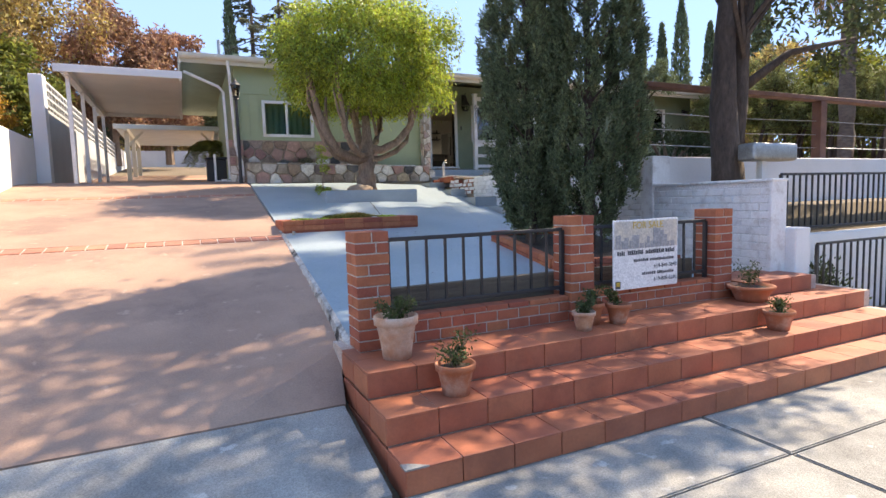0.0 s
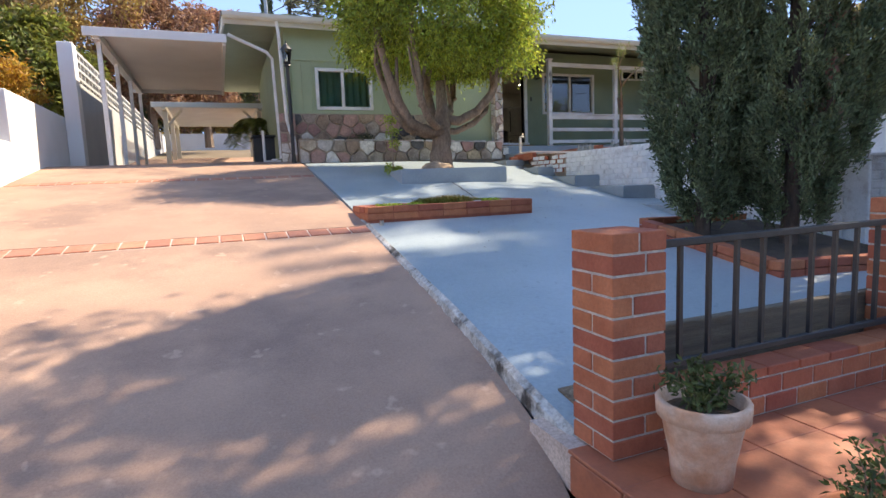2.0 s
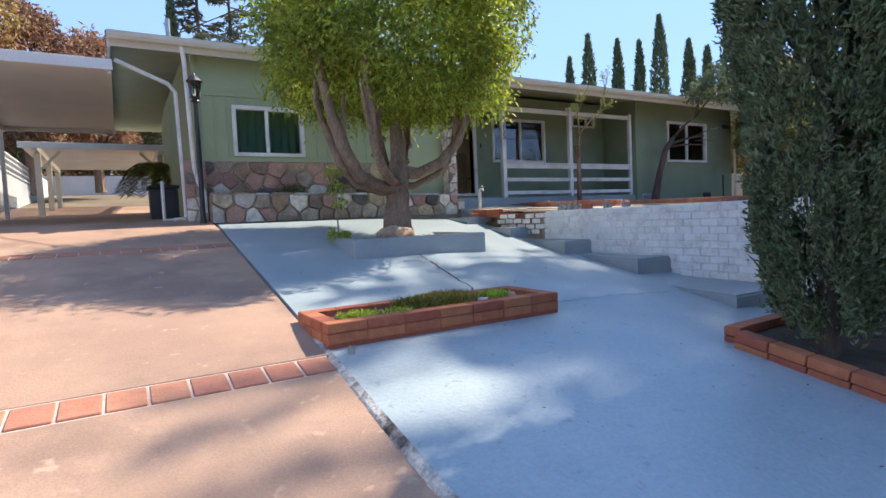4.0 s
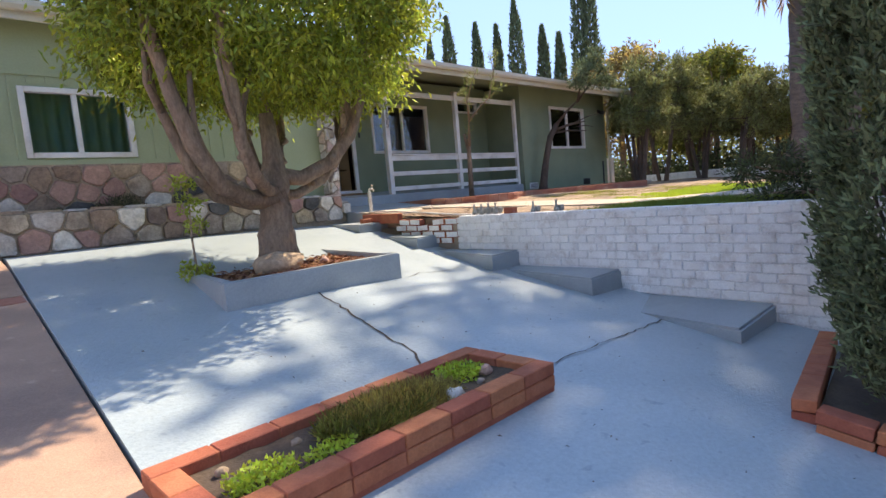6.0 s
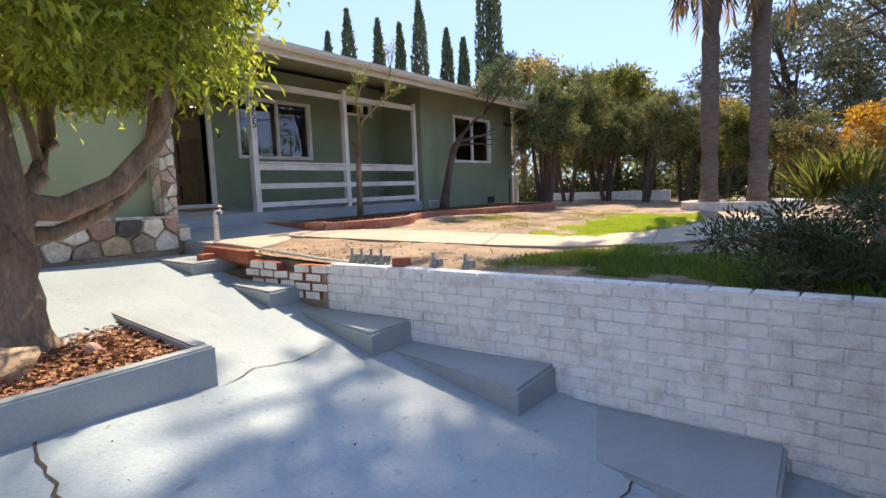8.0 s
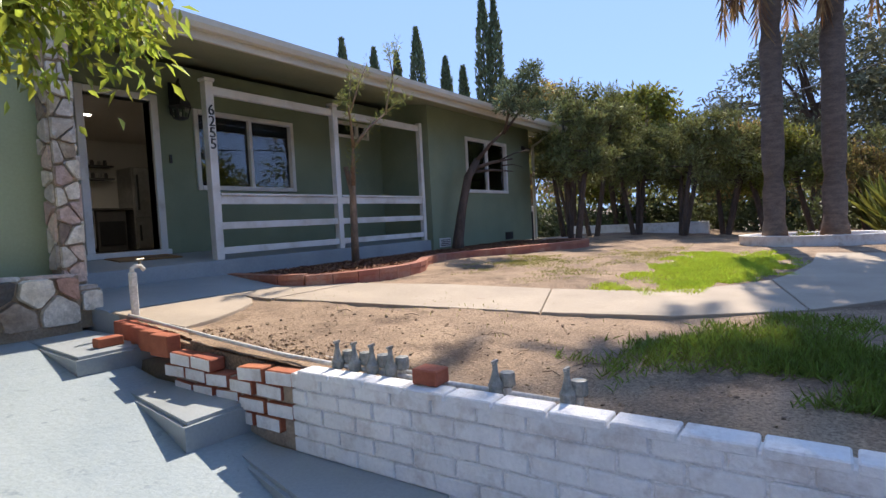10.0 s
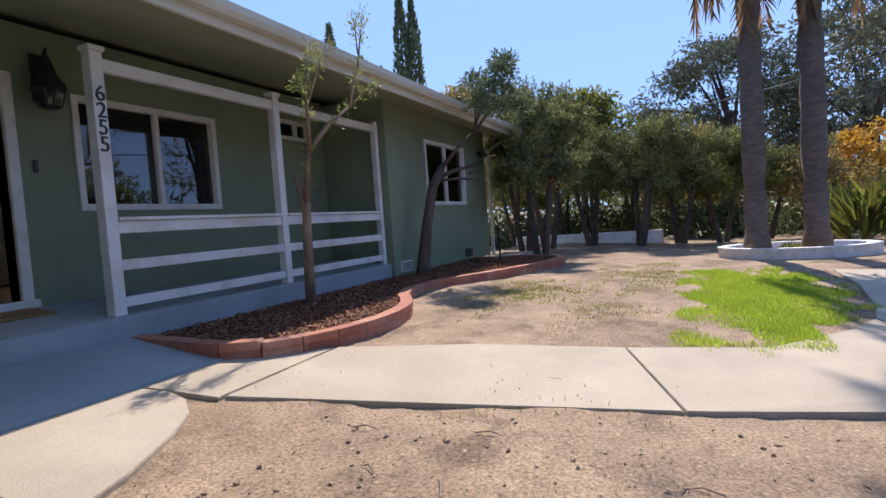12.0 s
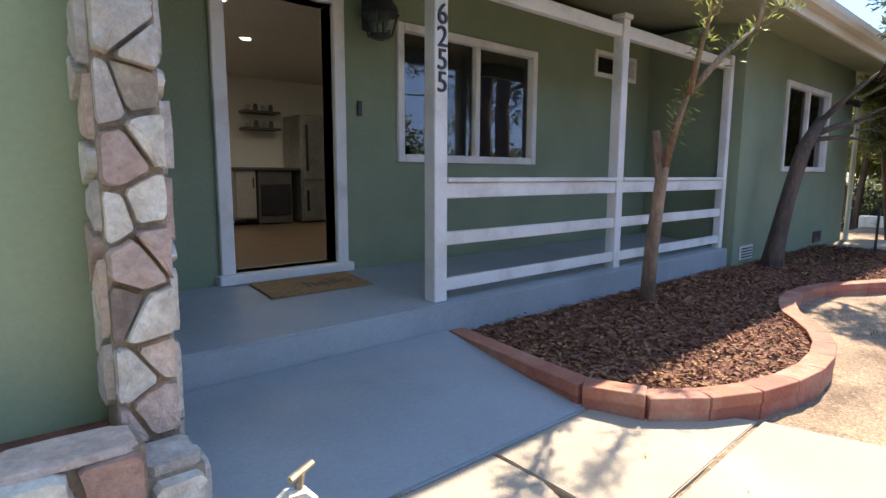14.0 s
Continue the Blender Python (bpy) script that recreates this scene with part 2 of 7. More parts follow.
M_glass = bpy.data.materials.new("window_glass")
M_glass.use_nodes = True
_g = M_glass.node_tree
_gl = _g.nodes.new("ShaderNodeBsdfGlossy")
_gl.inputs["Roughness"].default_value = 0.01
_tr = _g.nodes.new("ShaderNodeBsdfTransparent")
_tr.inputs[0].default_value = (0.85, 0.9, 0.88, 1)
_fr = _g.nodes.new("ShaderNodeFresnel")
_fr.inputs[0].default_value = 2.1
_mx = _g.nodes.new("ShaderNodeMixShader")
_g.links.new(_fr.outputs[0], _mx.inputs[0])
_g.links.new(_tr.outputs[0], _mx.inputs[1])
_g.links.new(_gl.outputs[0], _mx.inputs[2])
_g.links.new(_mx.outputs[0], _g.nodes["Material Output"].inputs[0])
M_lampglow = bpy.data.materials.new("ceiling_lamp_glow")
M_lampglow.use_nodes = True
_b = M_lampglow.node_tree.nodes["Principled BSDF"]
_b.inputs["Emission Color"].default_value, _b.inputs["Emission Strength"].default_value = (1, 0.95, 0.85, 1), 12.0


# ---- mesh helpers ----
def link(name, me, material, parent=None, label=""):
    ob = new(name, me)
    if material and not me.materials:
        me.materials.append(material)
    if parent:
        ob.parent = parent
    return tagged(ob, label)


def part(name, bm, material, parent=None, label="", smooth=False):
    """One bmesh, given in world metres, as one mesh object under its thing."""
    if parent:
        p, off = parent, Vector((0, 0, 0))
        while p:
            off += p.location
            p = p.parent
        bmesh.ops.translate(bm, verts=bm.verts, vec=-off)
    me = bpy.data.meshes.new(name)
    bm.to_mesh(me)
    bm.free()
    if smooth:
        me.polygons.foreach_set("use_smooth", [True] * len(me.polygons))
    return link(name, me, material, parent, label)


def thing(name, loc, label, category, group="", kind=""):
    ob = new(name)
    ob.location = loc
    ob.empty_display_size = 0.1
    return tagged(ob, label, category, group, kind)


def box(x0, x1, y0, y1, z0, z1, bevel=0.0, bm=None, seg=1):
    bm = bm or bmesh.new()
    r = bmesh.ops.create_cube(bm, size=1.0)
    for v in r["verts"]:
        v.co = Vector((x0 + (v.co.x + 0.5) * (x1 - x0), y0 + (v.co.y + 0.5) * (y1 - y0), z0 + (v.co.z + 0.5) * (z1 - z0)))
    if bevel:
        es = list({e for v in r["verts"] for e in v.link_edges})
        bmesh.ops.bevel(bm, geom=es, offset=bevel, segments=seg, affect="EDGES", profile=0.6)
    return bm


def prism(poly, z0, z1, bevel=0.0, bm=None):
    """A flat polygon (x, y) raised from z0 to z1; z1 may be a function of x, y."""
    bm = bm or bmesh.new()
    top = z1 if callable(z1) else (lambda x, y: z1)
    bot = z0 if callable(z0) else (lambda x, y: z0)
    a = [bm.verts.new((x, y, bot(x, y))) for x, y in poly]
    b = [bm.verts.new((x, y, top(x, y))) for x, y in poly]
    n = len(poly)
    faces = [bm.faces.new(b), bm.faces.new(a[::-1])] + [bm.faces.new((a[i], a[(i + 1) % n], b[(i + 1) % n], b[i])) for i in range(n)]
    bmesh.ops.recalc_face_normals(bm, faces=faces)
    if bevel:
        es = [e for e in faces[0].edges]
        bmesh.ops.bevel(bm, geom=es, offset=bevel, segments=2, affect="EDGES")
    return bm


def tube(pts, radii, seg=8, bm=None, cap=True, wob=0.0, rng=None):
    """A round limb along points."""
    bm = bm or bmesh.new()
    pts = [Vector(p) for p in pts]
    radii = radii if hasattr(radii, "__len__") else [radii] * len(pts)
    rings, up = [], Vector((0.13, 0.31, 1)).normalized()
    for i, p in enumerate(pts):
        d = (pts[min(i + 1, len(pts) - 1)] - pts[max(i - 1, 0)]).normalized()
        s = d.cross(up if abs(d.dot(up)) < 0.95 else Vector((1, 0, 0))).normalized()
        t = d.cross(s)
        rings.append([bm.verts.new(p + (s * math.cos(2 * math.pi * k / seg) + t * math.sin(2 * math.pi * k / seg)) * radii[i] * (1 + (rng.uniform(-wob, wob) if wob else 0))) for k in range(seg)])
    for a, b in zip(rings, rings[1:]):
        for k in range(seg):
            bm.faces.new((a[k], a[(k + 1) % seg], b[(k + 1) % seg], b[k]))
    if cap:
        bm.faces.new(rings[0][::-1])
        bm.faces.new(rings[-1])
    return bm


def lathe(profile, seg=20, loc=(0, 0, 0), bm=None):
    """(radius, z) pairs turned about the upright axis."""
    bm = bm or bmesh.new()
    rings = [[bm.verts.new((loc[0] + r * math.cos(2 * math.pi * k / seg), loc[1] + r * math.sin(2 * math.pi * k / seg), loc[2] + z)) for k in range(seg)] for r, z in profile]
    for a, b in zip(rings, rings[1:]):
        for k in range(seg):
            bm.faces.new((a[k], a[(k + 1) % seg], b[(k + 1) % seg], b[k]))
    bm.faces.new(rings[0][::-1])
    bm.faces.new(rings[-1])
    return bm


def sheet(xs, ys, f):
    """A grid of heights."""
    nx, ny = len(xs), len(ys)
    co = np.array([(*f(x, y),) for y in ys for x in xs], dtype=float)
    fa = [(j * nx + i, j * nx + i + 1, (j + 1) * nx + i + 1, (j + 1) * nx + i) for j in range(ny - 1) for i in range(nx - 1)]
    me = bpy.data.meshes.new("sheet")
    me.from_pydata(co.tolist(), [], fa)
    me.polygons.foreach_set("use_smooth", [True] * len(fa))
    return me


def leaf_mesh(name, pos, direc, nor, length, width, fold=0.25):
    """Many small pointed leaves: each a folded kite of four triangles, by arrays of places, directions and normals."""
    n = len(pos)
    d = direc / np.linalg.norm(direc, axis=1, keepdims=True)
    s = np.cross(d, nor)
    s /= np.linalg.norm(s, axis=1, keepdims=True) + 1e-9
    u = np.cross(s, d)
    L, W = np.asarray(length).reshape(-1, 1) * np.ones((n, 1)), np.asarray(width).reshape(-1, 1) * np.ones((n, 1))
    base, tip = pos, pos + d * L - u * L * 0.15
    mid = pos + d * L * 0.45
    a, b = mid + s * W * 0.5 + u * W * fold, mid - s * W * 0.5 + u * W * fold
    co = np.stack([base, a, tip, b], 1).reshape(-1, 3)
    idx = np.arange(n).reshape(-1, 1) * 4
    tri = np.concatenate([idx + np.array([[0, 1, 2]]), idx + np.array([[0, 2, 3]])], 1).reshape(-1)
    me = bpy.data.meshes.new(name)
    me.vertices.add(n * 4)
    me.vertices.foreach_set("co", co.astype(np.float32).ravel())
    me.loops.add(len(tri))
    me.loops.foreach_set("vertex_index", tri.astype(np.int32))
    me.polygons.add(n * 2)
    me.polygons.foreach_set("loop_start", np.arange(0, len(tri), 3, dtype=np.int32))
    me.update(calc_edges=True)
    return me


RNG = np.random.default_rng(7)


def unit(n):
    v = RNG.normal(size=(n, 3))
    return v / np.linalg.norm(v, axis=1, keepdims=True)


def clumps(centres, radii, n, flat=0.8, shell=0.5):
    """n places and outward directions scattered in clumps."""
    k = RNG.integers(0, len(centres), n)
    v = unit(n)
    r = np.asarray(radii)[k] * (shell + (1 - shell) * RNG.random(n)) * (0.85 + 0.3 * RNG.random(n))
    off = v * r[:, None]
    off[:, 2] *= flat
    return np.asarray(centres)[k] + off, v


def drive_z(y):
    return float(np.interp(y, (-50, 2.3, 3.35, 5.1, 6.1, 7.6, 10.37, 12.0, 14.2, 16, 22, 40, 90), (0.28, 0.28, 0.47, 0.90, 1.11, 1.40, 1.80, 2.06, 2.41, 2.5, 2.78, 4.6, 7.0)))


def apron_z(y):
    return float(np.interp(y, (3.7, 5.1, 6.7, 7.7, 10.3, 12.0, 13.6, 15), (0.76, 1.02, 1.265, 1.425, 1.83, 2.075, 2.33, 2.36)))


def edge_x(y):
    return 1.23 + 0.04 * y


def wall_x(y):
    return float(np.interp(y, (3.0, 3.76, 7.2, 8.67, 11.2, 14), (6.07, 6.12, 6.34, 6.40, 6.41, 6.45)))


def path_z(x, y):
    return min(2.44, max(2.25, 2.28 + 0.05 * (y - 10.5)))


# ---- ground, pavement, drive ----
def ground_point(u, y):
    """The lot: pavement level in the street, the sloping drive, and the raised yard behind its walls."""
    w = 1.0 if 5.0 <= u <= 8 else 0.0
    x = u + 0.076 * (y - 7.21) * w * (1 if 3 < y < 12 else 0)
    low = drive_z(y) - 0.10
    if u < 6.52:
        z = low - (0.35 if u > 1.5 and y < 16 else 0.0)
        if u < -3.2:
            z = low + min(1.2, (-3.2 - u) * 0.25) * (1 if y > 4 else 0)
    elif y > 5.9:
        z = 2.16 + max(0.0, y - 26) * 0.05 if u < 26 else 2.16 - min(1.5, (u - 26) * 0.06) + max(0, y - 26) * 0.05
    elif y > 4.05:
        z = 1.62
    else:
        z = min(low, 0.18)
    if y < -1.5:
        z = 0.08
    return x, y, z


_xs = sorted({*np.linspace(-400, -40, 10), *np.linspace(-40, -4, 19), *np.linspace(-3.2, 6.36, 28), 6.44, 6.52, 6.6, *np.linspace(7, 30, 36), *np.linspace(32, 60, 10), *np.linspace(80, 500, 9)})
_ys = sorted({*np.linspace(-400, -20, 9), *np.linspace(-10, -2, 5), -1.6, -1.45, *np.linspace(0, 3.9, 12), 4.0, 4.1, *np.linspace(4.4, 5.7, 5), 5.82, 5.92, *np.linspace(6.2, 24, 50), *np.linspace(26, 60, 14), *np.linspace(80, 500, 9)})
ground = link("ground", sheet(_xs, _ys, ground_point), M_ground)
tagged(ground, "bare brown earth sloping up from the street", "ground", kind="structure")

road = part("road", box(-120, 120, -9, -1.6, 0.0, 0.135), M_asphalt)
tagged(road, "dark asphalt street in front of the lot", "road", kind="structure")

pavement = thing("pavement", (3, 1, 0.28), "weathered grey concrete sidewalk slabs with dark joints", "pavement", kind="structure")
_px = [-30, -8, -5.2, -1.9, 1.235, 2.45 + 1.0, 5.9, 8.4, 12, 30]
for i in range(len(_px) - 1):
    for ya, yb in ((-1.45, 0.55), (0.565, 1.775), (1.79, 2.42)):
        part("slab", prism([(_px[i] + 0.012, ya), (_px[i + 1] - 0.012, ya), (_px[i + 1] - 0.012, yb), (_px[i] + 0.012, yb)], 0.05, 0.28, 0.008), M_pave, pavement)
part("joint_filler", box(-30, 30, -1.45, 2.42, 0.04, 0.262), M_dark_soil, pavement)
kerb = tagged(part("kerb", box(-60, 60, -1.6, -1.452, 0.0, 0.285, 0.02), M_pave), "grey concrete kerb along the street", "kerb", kind="structure")
pave_east = tagged(part("pavement_beside_steps", box(6.66, 30, 2.43, 3.55, 0.05, 0.279), M_pave), "grey concrete sidewalk beside the tiled steps", "pavement", kind="structure")

# sloping concrete drive mouth and red drive
_dx = [-2.85, -2.2, -1.5, -0.8, -0.1, 0.6, 1.2]


def strip(xs, ys, f, thick=0.12):
    """A sheet of heights with sides, closed below."""
    bm = bmesh.new()
    top = [[bm.verts.new((x(y) if callable(x) else x, y, f(x(y) if callable(x) else x, y))) for x in xs] for y in ys]
    bot = [[bm.verts.new(v.co - Vector((0, 0, thick))) for v in r] for r in top]
    ny, nx = len(ys), len(xs)
    for j in range(ny - 1):
        for i in range(nx - 1):
            bm.faces.new((top[j][i], top[j][i + 1], top[j + 1][i + 1], top[j + 1][i]))
    for j in range(ny - 1):
        for i in (0, nx - 1):
            bm.faces.new((top[j][i], top[j + 1][i], bot[j + 1][i], bot[j][i]))
    for i in range(nx - 1):
        for j in (0, ny - 1):
            bm.faces.new((top[j][i], top[j][i + 1], bot[j][i + 1], bot[j][i]))
    bmesh.ops.recalc_face_normals(bm, faces=bm.faces)
    return bm


def dz(x, y):
    f = min(1.0, max(0.0, (x - 0.4) / (edge_x(y) - 0.42)))
    return drive_z(y) + 0.6 * f * max(0.0, apron_z(y) - drive_z(y) - 0.015) * (1 if 3.6 < y < 14 else 0) + 0.004 * noise.noise(Vector((x * 0.8, y * 0.8, 3)))


mouth = tagged(part("drive_mouth", strip([-4.2, -2.85, -1.6, -0.2, 1.2], [2.43, 2.8, 3.1, 3.35], dz), M_pave), "sloping grey concrete drive mouth with cracks", "driveway", kind="structure")
driveway = thing("driveway", (0, 8, 1.4), "red stained concrete driveway crossed by brick bands", "driveway", kind="structure")
for ya, yb, nm in ((3.37, 7.36, 8), (7.62, 11.74, 8), (12.02, 26, 14)):
    part("slab", strip([-2.84, -1.8, -0.7, 0.4, lambda y: (min(edge_x(y), 1.235 + 0.2 * max(0, y - 3.37)) if y < 14 else 1.75) - 0.02], list(np.linspace(ya, yb, nm)), dz), M_drive, driveway)
for yb in (7.36, 11.74):
    part("mortar_strip", strip([-2.84, 0, lambda y: edge_x(y) - 0.02], [yb - 0.005, yb + 0.265], lambda x, y: drive_z(y) - 0.004), M_grout, driveway)
    n = 21
    w = (edge_x(yb) + 2.80) / n
    me = None
    for i in range(n):
        x0 = -2.82 + i * w
        if me is None:
            bm = box(-w / 2 + 0.007, w / 2 - 0.007, -0.115, 0.115, -0.06, 0.0, 0.006)
            me = bpy.data.meshes.new("brick")
            bm.to_mesh(me)
            bm.free()
        b = link("brick", me, M_band, driveway)
        yc = yb + 0.13
        b.matrix_local = Matrix.Translation((x0 + w / 2, yc - 8, drive_z(yc) + 0.004 - 1.4)) @ pose(0, 0, 0, math.degrees(math.atan(0.16)))

# grey painted apron
def az(x, y):
    near_wall = float(np.interp(y, (3.7, 7.2, 8.7, 10.0, 11.0, 12.0, 13.0, 13.6, 14.3), (0.76, 1.25, 1.46, 1.63, 1.79, 1.98, 2.15, 2.23, 2.29)))
    f = min(1.0, max(0.0, (x - 4.4) / 1.7))
    return apron_z(y) * (1 - f) + near_wall * f + 0.006 * noise.noise(Vector((x * 0.9, y * 0.9, 8)))


_ay = [3.72, 4.2, 4.7, 5.2, 5.8, 6.4, 7.0, 7.6, 8.3, 9.0, 9.7, 10.4, 11.1, 11.8, 12.4, 13.0, 13.6, 14.0, 14.3]
apron = tagged(part("apron", strip([edge_x, lambda y: edge_x(y) + 0.6, 2.6, 3.3, 4.0, 4.8, 5.5, lambda y: wall_x(y) + 0.02], _ay, az, 0.3), M_apron), "blue-grey painted concrete apron with a rough lip", "paved area", kind="structure")


def crack(pts, w=0.012):
    """A dark crack line lying on the apron."""
    rng = random.Random(len(pts) * 13 + int(pts[0][0] * 7))
    fine = []
    for (xa, ya), (xb, yb) in zip(pts, pts[1:]):
        k = max(2, int(math.hypot(xb - xa, yb - ya) / 0.07))
        for i in range(k):
            f = i / k
            fine.append((xa + (xb - xa) * f + rng.uniform(-0.018, 0.018), ya + (yb - ya) * f + rng.uniform(-0.018, 0.018)))
    fine.append(pts[-1])
    bm = bmesh.new()
    rows = []
    for i, (x, y) in enumerate(fine):
        a, b = fine[max(0, i - 1)], fine[min(len(fine) - 1, i + 1)]
        d = Vector((b[0] - a[0], b[1] - a[1]))
        d = d.normalized() if d.length else Vector((1, 0))
        h = w * rng.uniform(0.25, 0.65)
        rows.append([bm.verts.new((x - d.y * s * h, y + d.x * s * h, az(x, y) + 0.006)) for s in (-1, 1)])
    for a, b in zip(rows, rows[1:]):
        bm.faces.new((a[0], a[1], b[1], b[0]))
    return bm


crack_a = part("crack", crack([(3.62, 10.26), (3.56, 9.85), (3.48, 9.46), (3.38, 8.95), (3.34, 8.62), (3.2, 8.42)], 0.016), M_dark_soil, apron)
crack_b = part("crack", crack([(4.68, 10.22), (5.0, 10.35), (5.35, 10.3), (5.75, 10.45)]), M_dark_soil, apron)
crack_c = part("crack", crack([(3.62, 7.9), (4.6, 7.86), (5.56, 7.87)], 0.012), M_dark_soil, apron)
crack_d = part("crack", crack([(2.4, 12.9), (2.75, 12.8), (3.1, 12.85)]), M_dark_soil, apron)

# broken pale lip between drive and apron
bm = bmesh.new()
rg = random.Random(4)
prev = None
for i in range(112):
    y = 3.5 + i * 0.04
    x = edge_x(y) - 0.012
    drop = 0.4 * max(0.02, apron_z(y) - drive_z(y) + 0.01)
    wv = rg.uniform(0.0, 0.012) * min(1, drop / 0.12)
    row = [bm.verts.new((x + 0.02, y, apron_z(y) + 0.009)), bm.verts.new((x - 0.012 - wv, y, apron_z(y) - 0.01)), bm.verts.new((x - 0.018 - rg.uniform(0.004, 0.016), y, apron_z(y) - drop - 0.01))]
    if prev:
        bm.faces.new((prev[0], prev[1], row[1], row[0]))
        bm.faces.new((prev[1], prev[2], row[2], row[1]))
    prev = row
part("broken_lip", bm, mat("chipped_white_concrete", (0.55, 0.53, 0.49), (0.33, 0.31, 0.28), 9, 0.95, 0.9, 40, 0.3, stain=(0.07, 0.06, 0.05), stain_scale=6, stain_amt=0.6), apron, "chipped pale concrete edge")

# ---- grey side steps along the white brick wall ----
def side_step(y0, y1, z, lx0, lx1, rx0, rx1):
    poly = [(lx0, y0), (rx0, y0), (rx1, y1), (lx1, y1)]
    ob = part("side_step", prism(poly, z - 0.45, z, 0.022), M_greystep)
    return tagged(ob, "grey painted concrete step beside the brick wall", "step", "steps along the wall", "structure")


for y0, y1, z, la, lb in ((7.2, 8.70, 1.41, 5.38, 5.72), (8.68, 10.06, 1.665, 5.78, 6.10), (10.04, 11.52, 1.86, 5.88, 6.26)):
    side_step(y0, y1, z, la, lb, wall_x(y0) + 0.02, wall_x(y1) + 0.02)
side_step(11.50, 12.90, 2.065, 6.03, 6.26, 6.47, 6.50)
side_step(12.88, 14.34, 2.275, 6.08, 6.20, 6.66, 6.70)

# ---- yard: soil, walkway, landing, porch slab ----
def soil_point(x, y):
    z = path_z(x, y) - 0.02 + 0.018 * noise.noise(Vector((x * 1.2, y * 1.2, 1))) + 0.014 * noise.noise(Vector((x * 4.1, y * 4.1, 2))) + 0.008 * noise.noise(Vector((x * 11, y * 11, 5)))
    side = wall_x(y) + 0.09 if y < 12.2 else 6.56 + 0.13 * (y - 12.2)
    return max(x, side), y, z


soil = link("yard_soil", sheet(list(np.linspace(6.1, 12, 76)) + list(np.linspace(12.3, 25, 34)), list(np.linspace(5.95, 12.6, 84)) + list(np.linspace(12.75, 15.6, 20)), soil_point), M_soil)
tagged(soil, "bare trampled tan yard soil with a few weeds", "soil", kind="structure")

walkway = thing("walkway", (9, 11, 2.3), "pale tan concrete garden walkway slabs", "walkway", kind="structure")
_front = [(7.93, 13.1), (8.32, 11.65), (8.65, 10.47), (8.92, 9.61), (9.45, 8.75), (10.4, 8.0), (12.2, 7.3), (15, 7.0)]
_back = [(9.16, 13.15), (9.61, 12.13), (9.87, 11.01), (10.2, 10.03), (10.93, 9.39), (12.07, 8.95), (13.6, 8.75), (15.2, 8.7)]
_slabs = (_front[:2] + [(8.61, 10.60)] + [(9.86, 11.03), (9.61, 12.13), (9.16, 13.15)],
          [(8.615, 10.588)] + _front[2:5] + [(11.4, 9.12), (10.93, 9.39), (10.2, 10.03), (9.865, 11.018)],
          [(9.46, 8.742)] + _front[5:] + [(15.2, 8.7), (13.6, 8.75), (12.07, 8.95), (11.42, 9.11)])
for poly in _slabs:
    part("slab", prism(poly, 2.1, path_z, 0.005), M_tan, walkway)
_curve = [(6.72, 12.62), (7.04, 12.72), (7.4, 12.9), (7.66, 13.08), (7.82, 13.3), (7.88, 13.5), (7.86, 13.76), (6.72, 13.76)]
part("slab", prism(_curve, 2.1, path_z, 0.005), M_tan, walkway)
part("slab", prism([(7.9, 13.12), (9.14, 13.17), (8.74, 13.76), (7.88, 13.76)], 2.1, path_z, 0.005), M_tan, walkway)
landing = tagged(part("landing", prism([(6.712, 13.60), (6.72, 13.77), (8.70, 13.77), (8.62, 14.2), (8.72, 15.04), (6.81, 15.04), (6.81, 14.36), (6.712, 14.36)], 2.0, lambda x, y: 2.445 + 0.08 * (y - 13.77), 0.01), M_greystep), "blue-grey painted concrete landing before the porch", "landing", kind="structure")
def porch_z(x, y):
    return 2.725 + 0.09 * (y - 15.05)


porch = tagged(part("porch_floor", prism([(6.802, 15.05), (13.348, 15.05), (13.348, 16.2), (6.802, 16.2)], 2.2, porch_z, 0.012), M_greystep), "blue-grey painted concrete porch floor", "porch", kind="structure")
east_step = tagged(part("side_pavement", prism([(14.3, 14.2), (18.4, 13.7), (18.4, 14.98), (14.3, 14.98)], 2.1, 2.5, 0.01), M_tan), "pale concrete paving at the house corner", "pavement", kind="structure")

# ---- house ----
house = thing("house", (9, 15, 2.4), "single-storey ranch house with green stucco and cream eaves", "house")


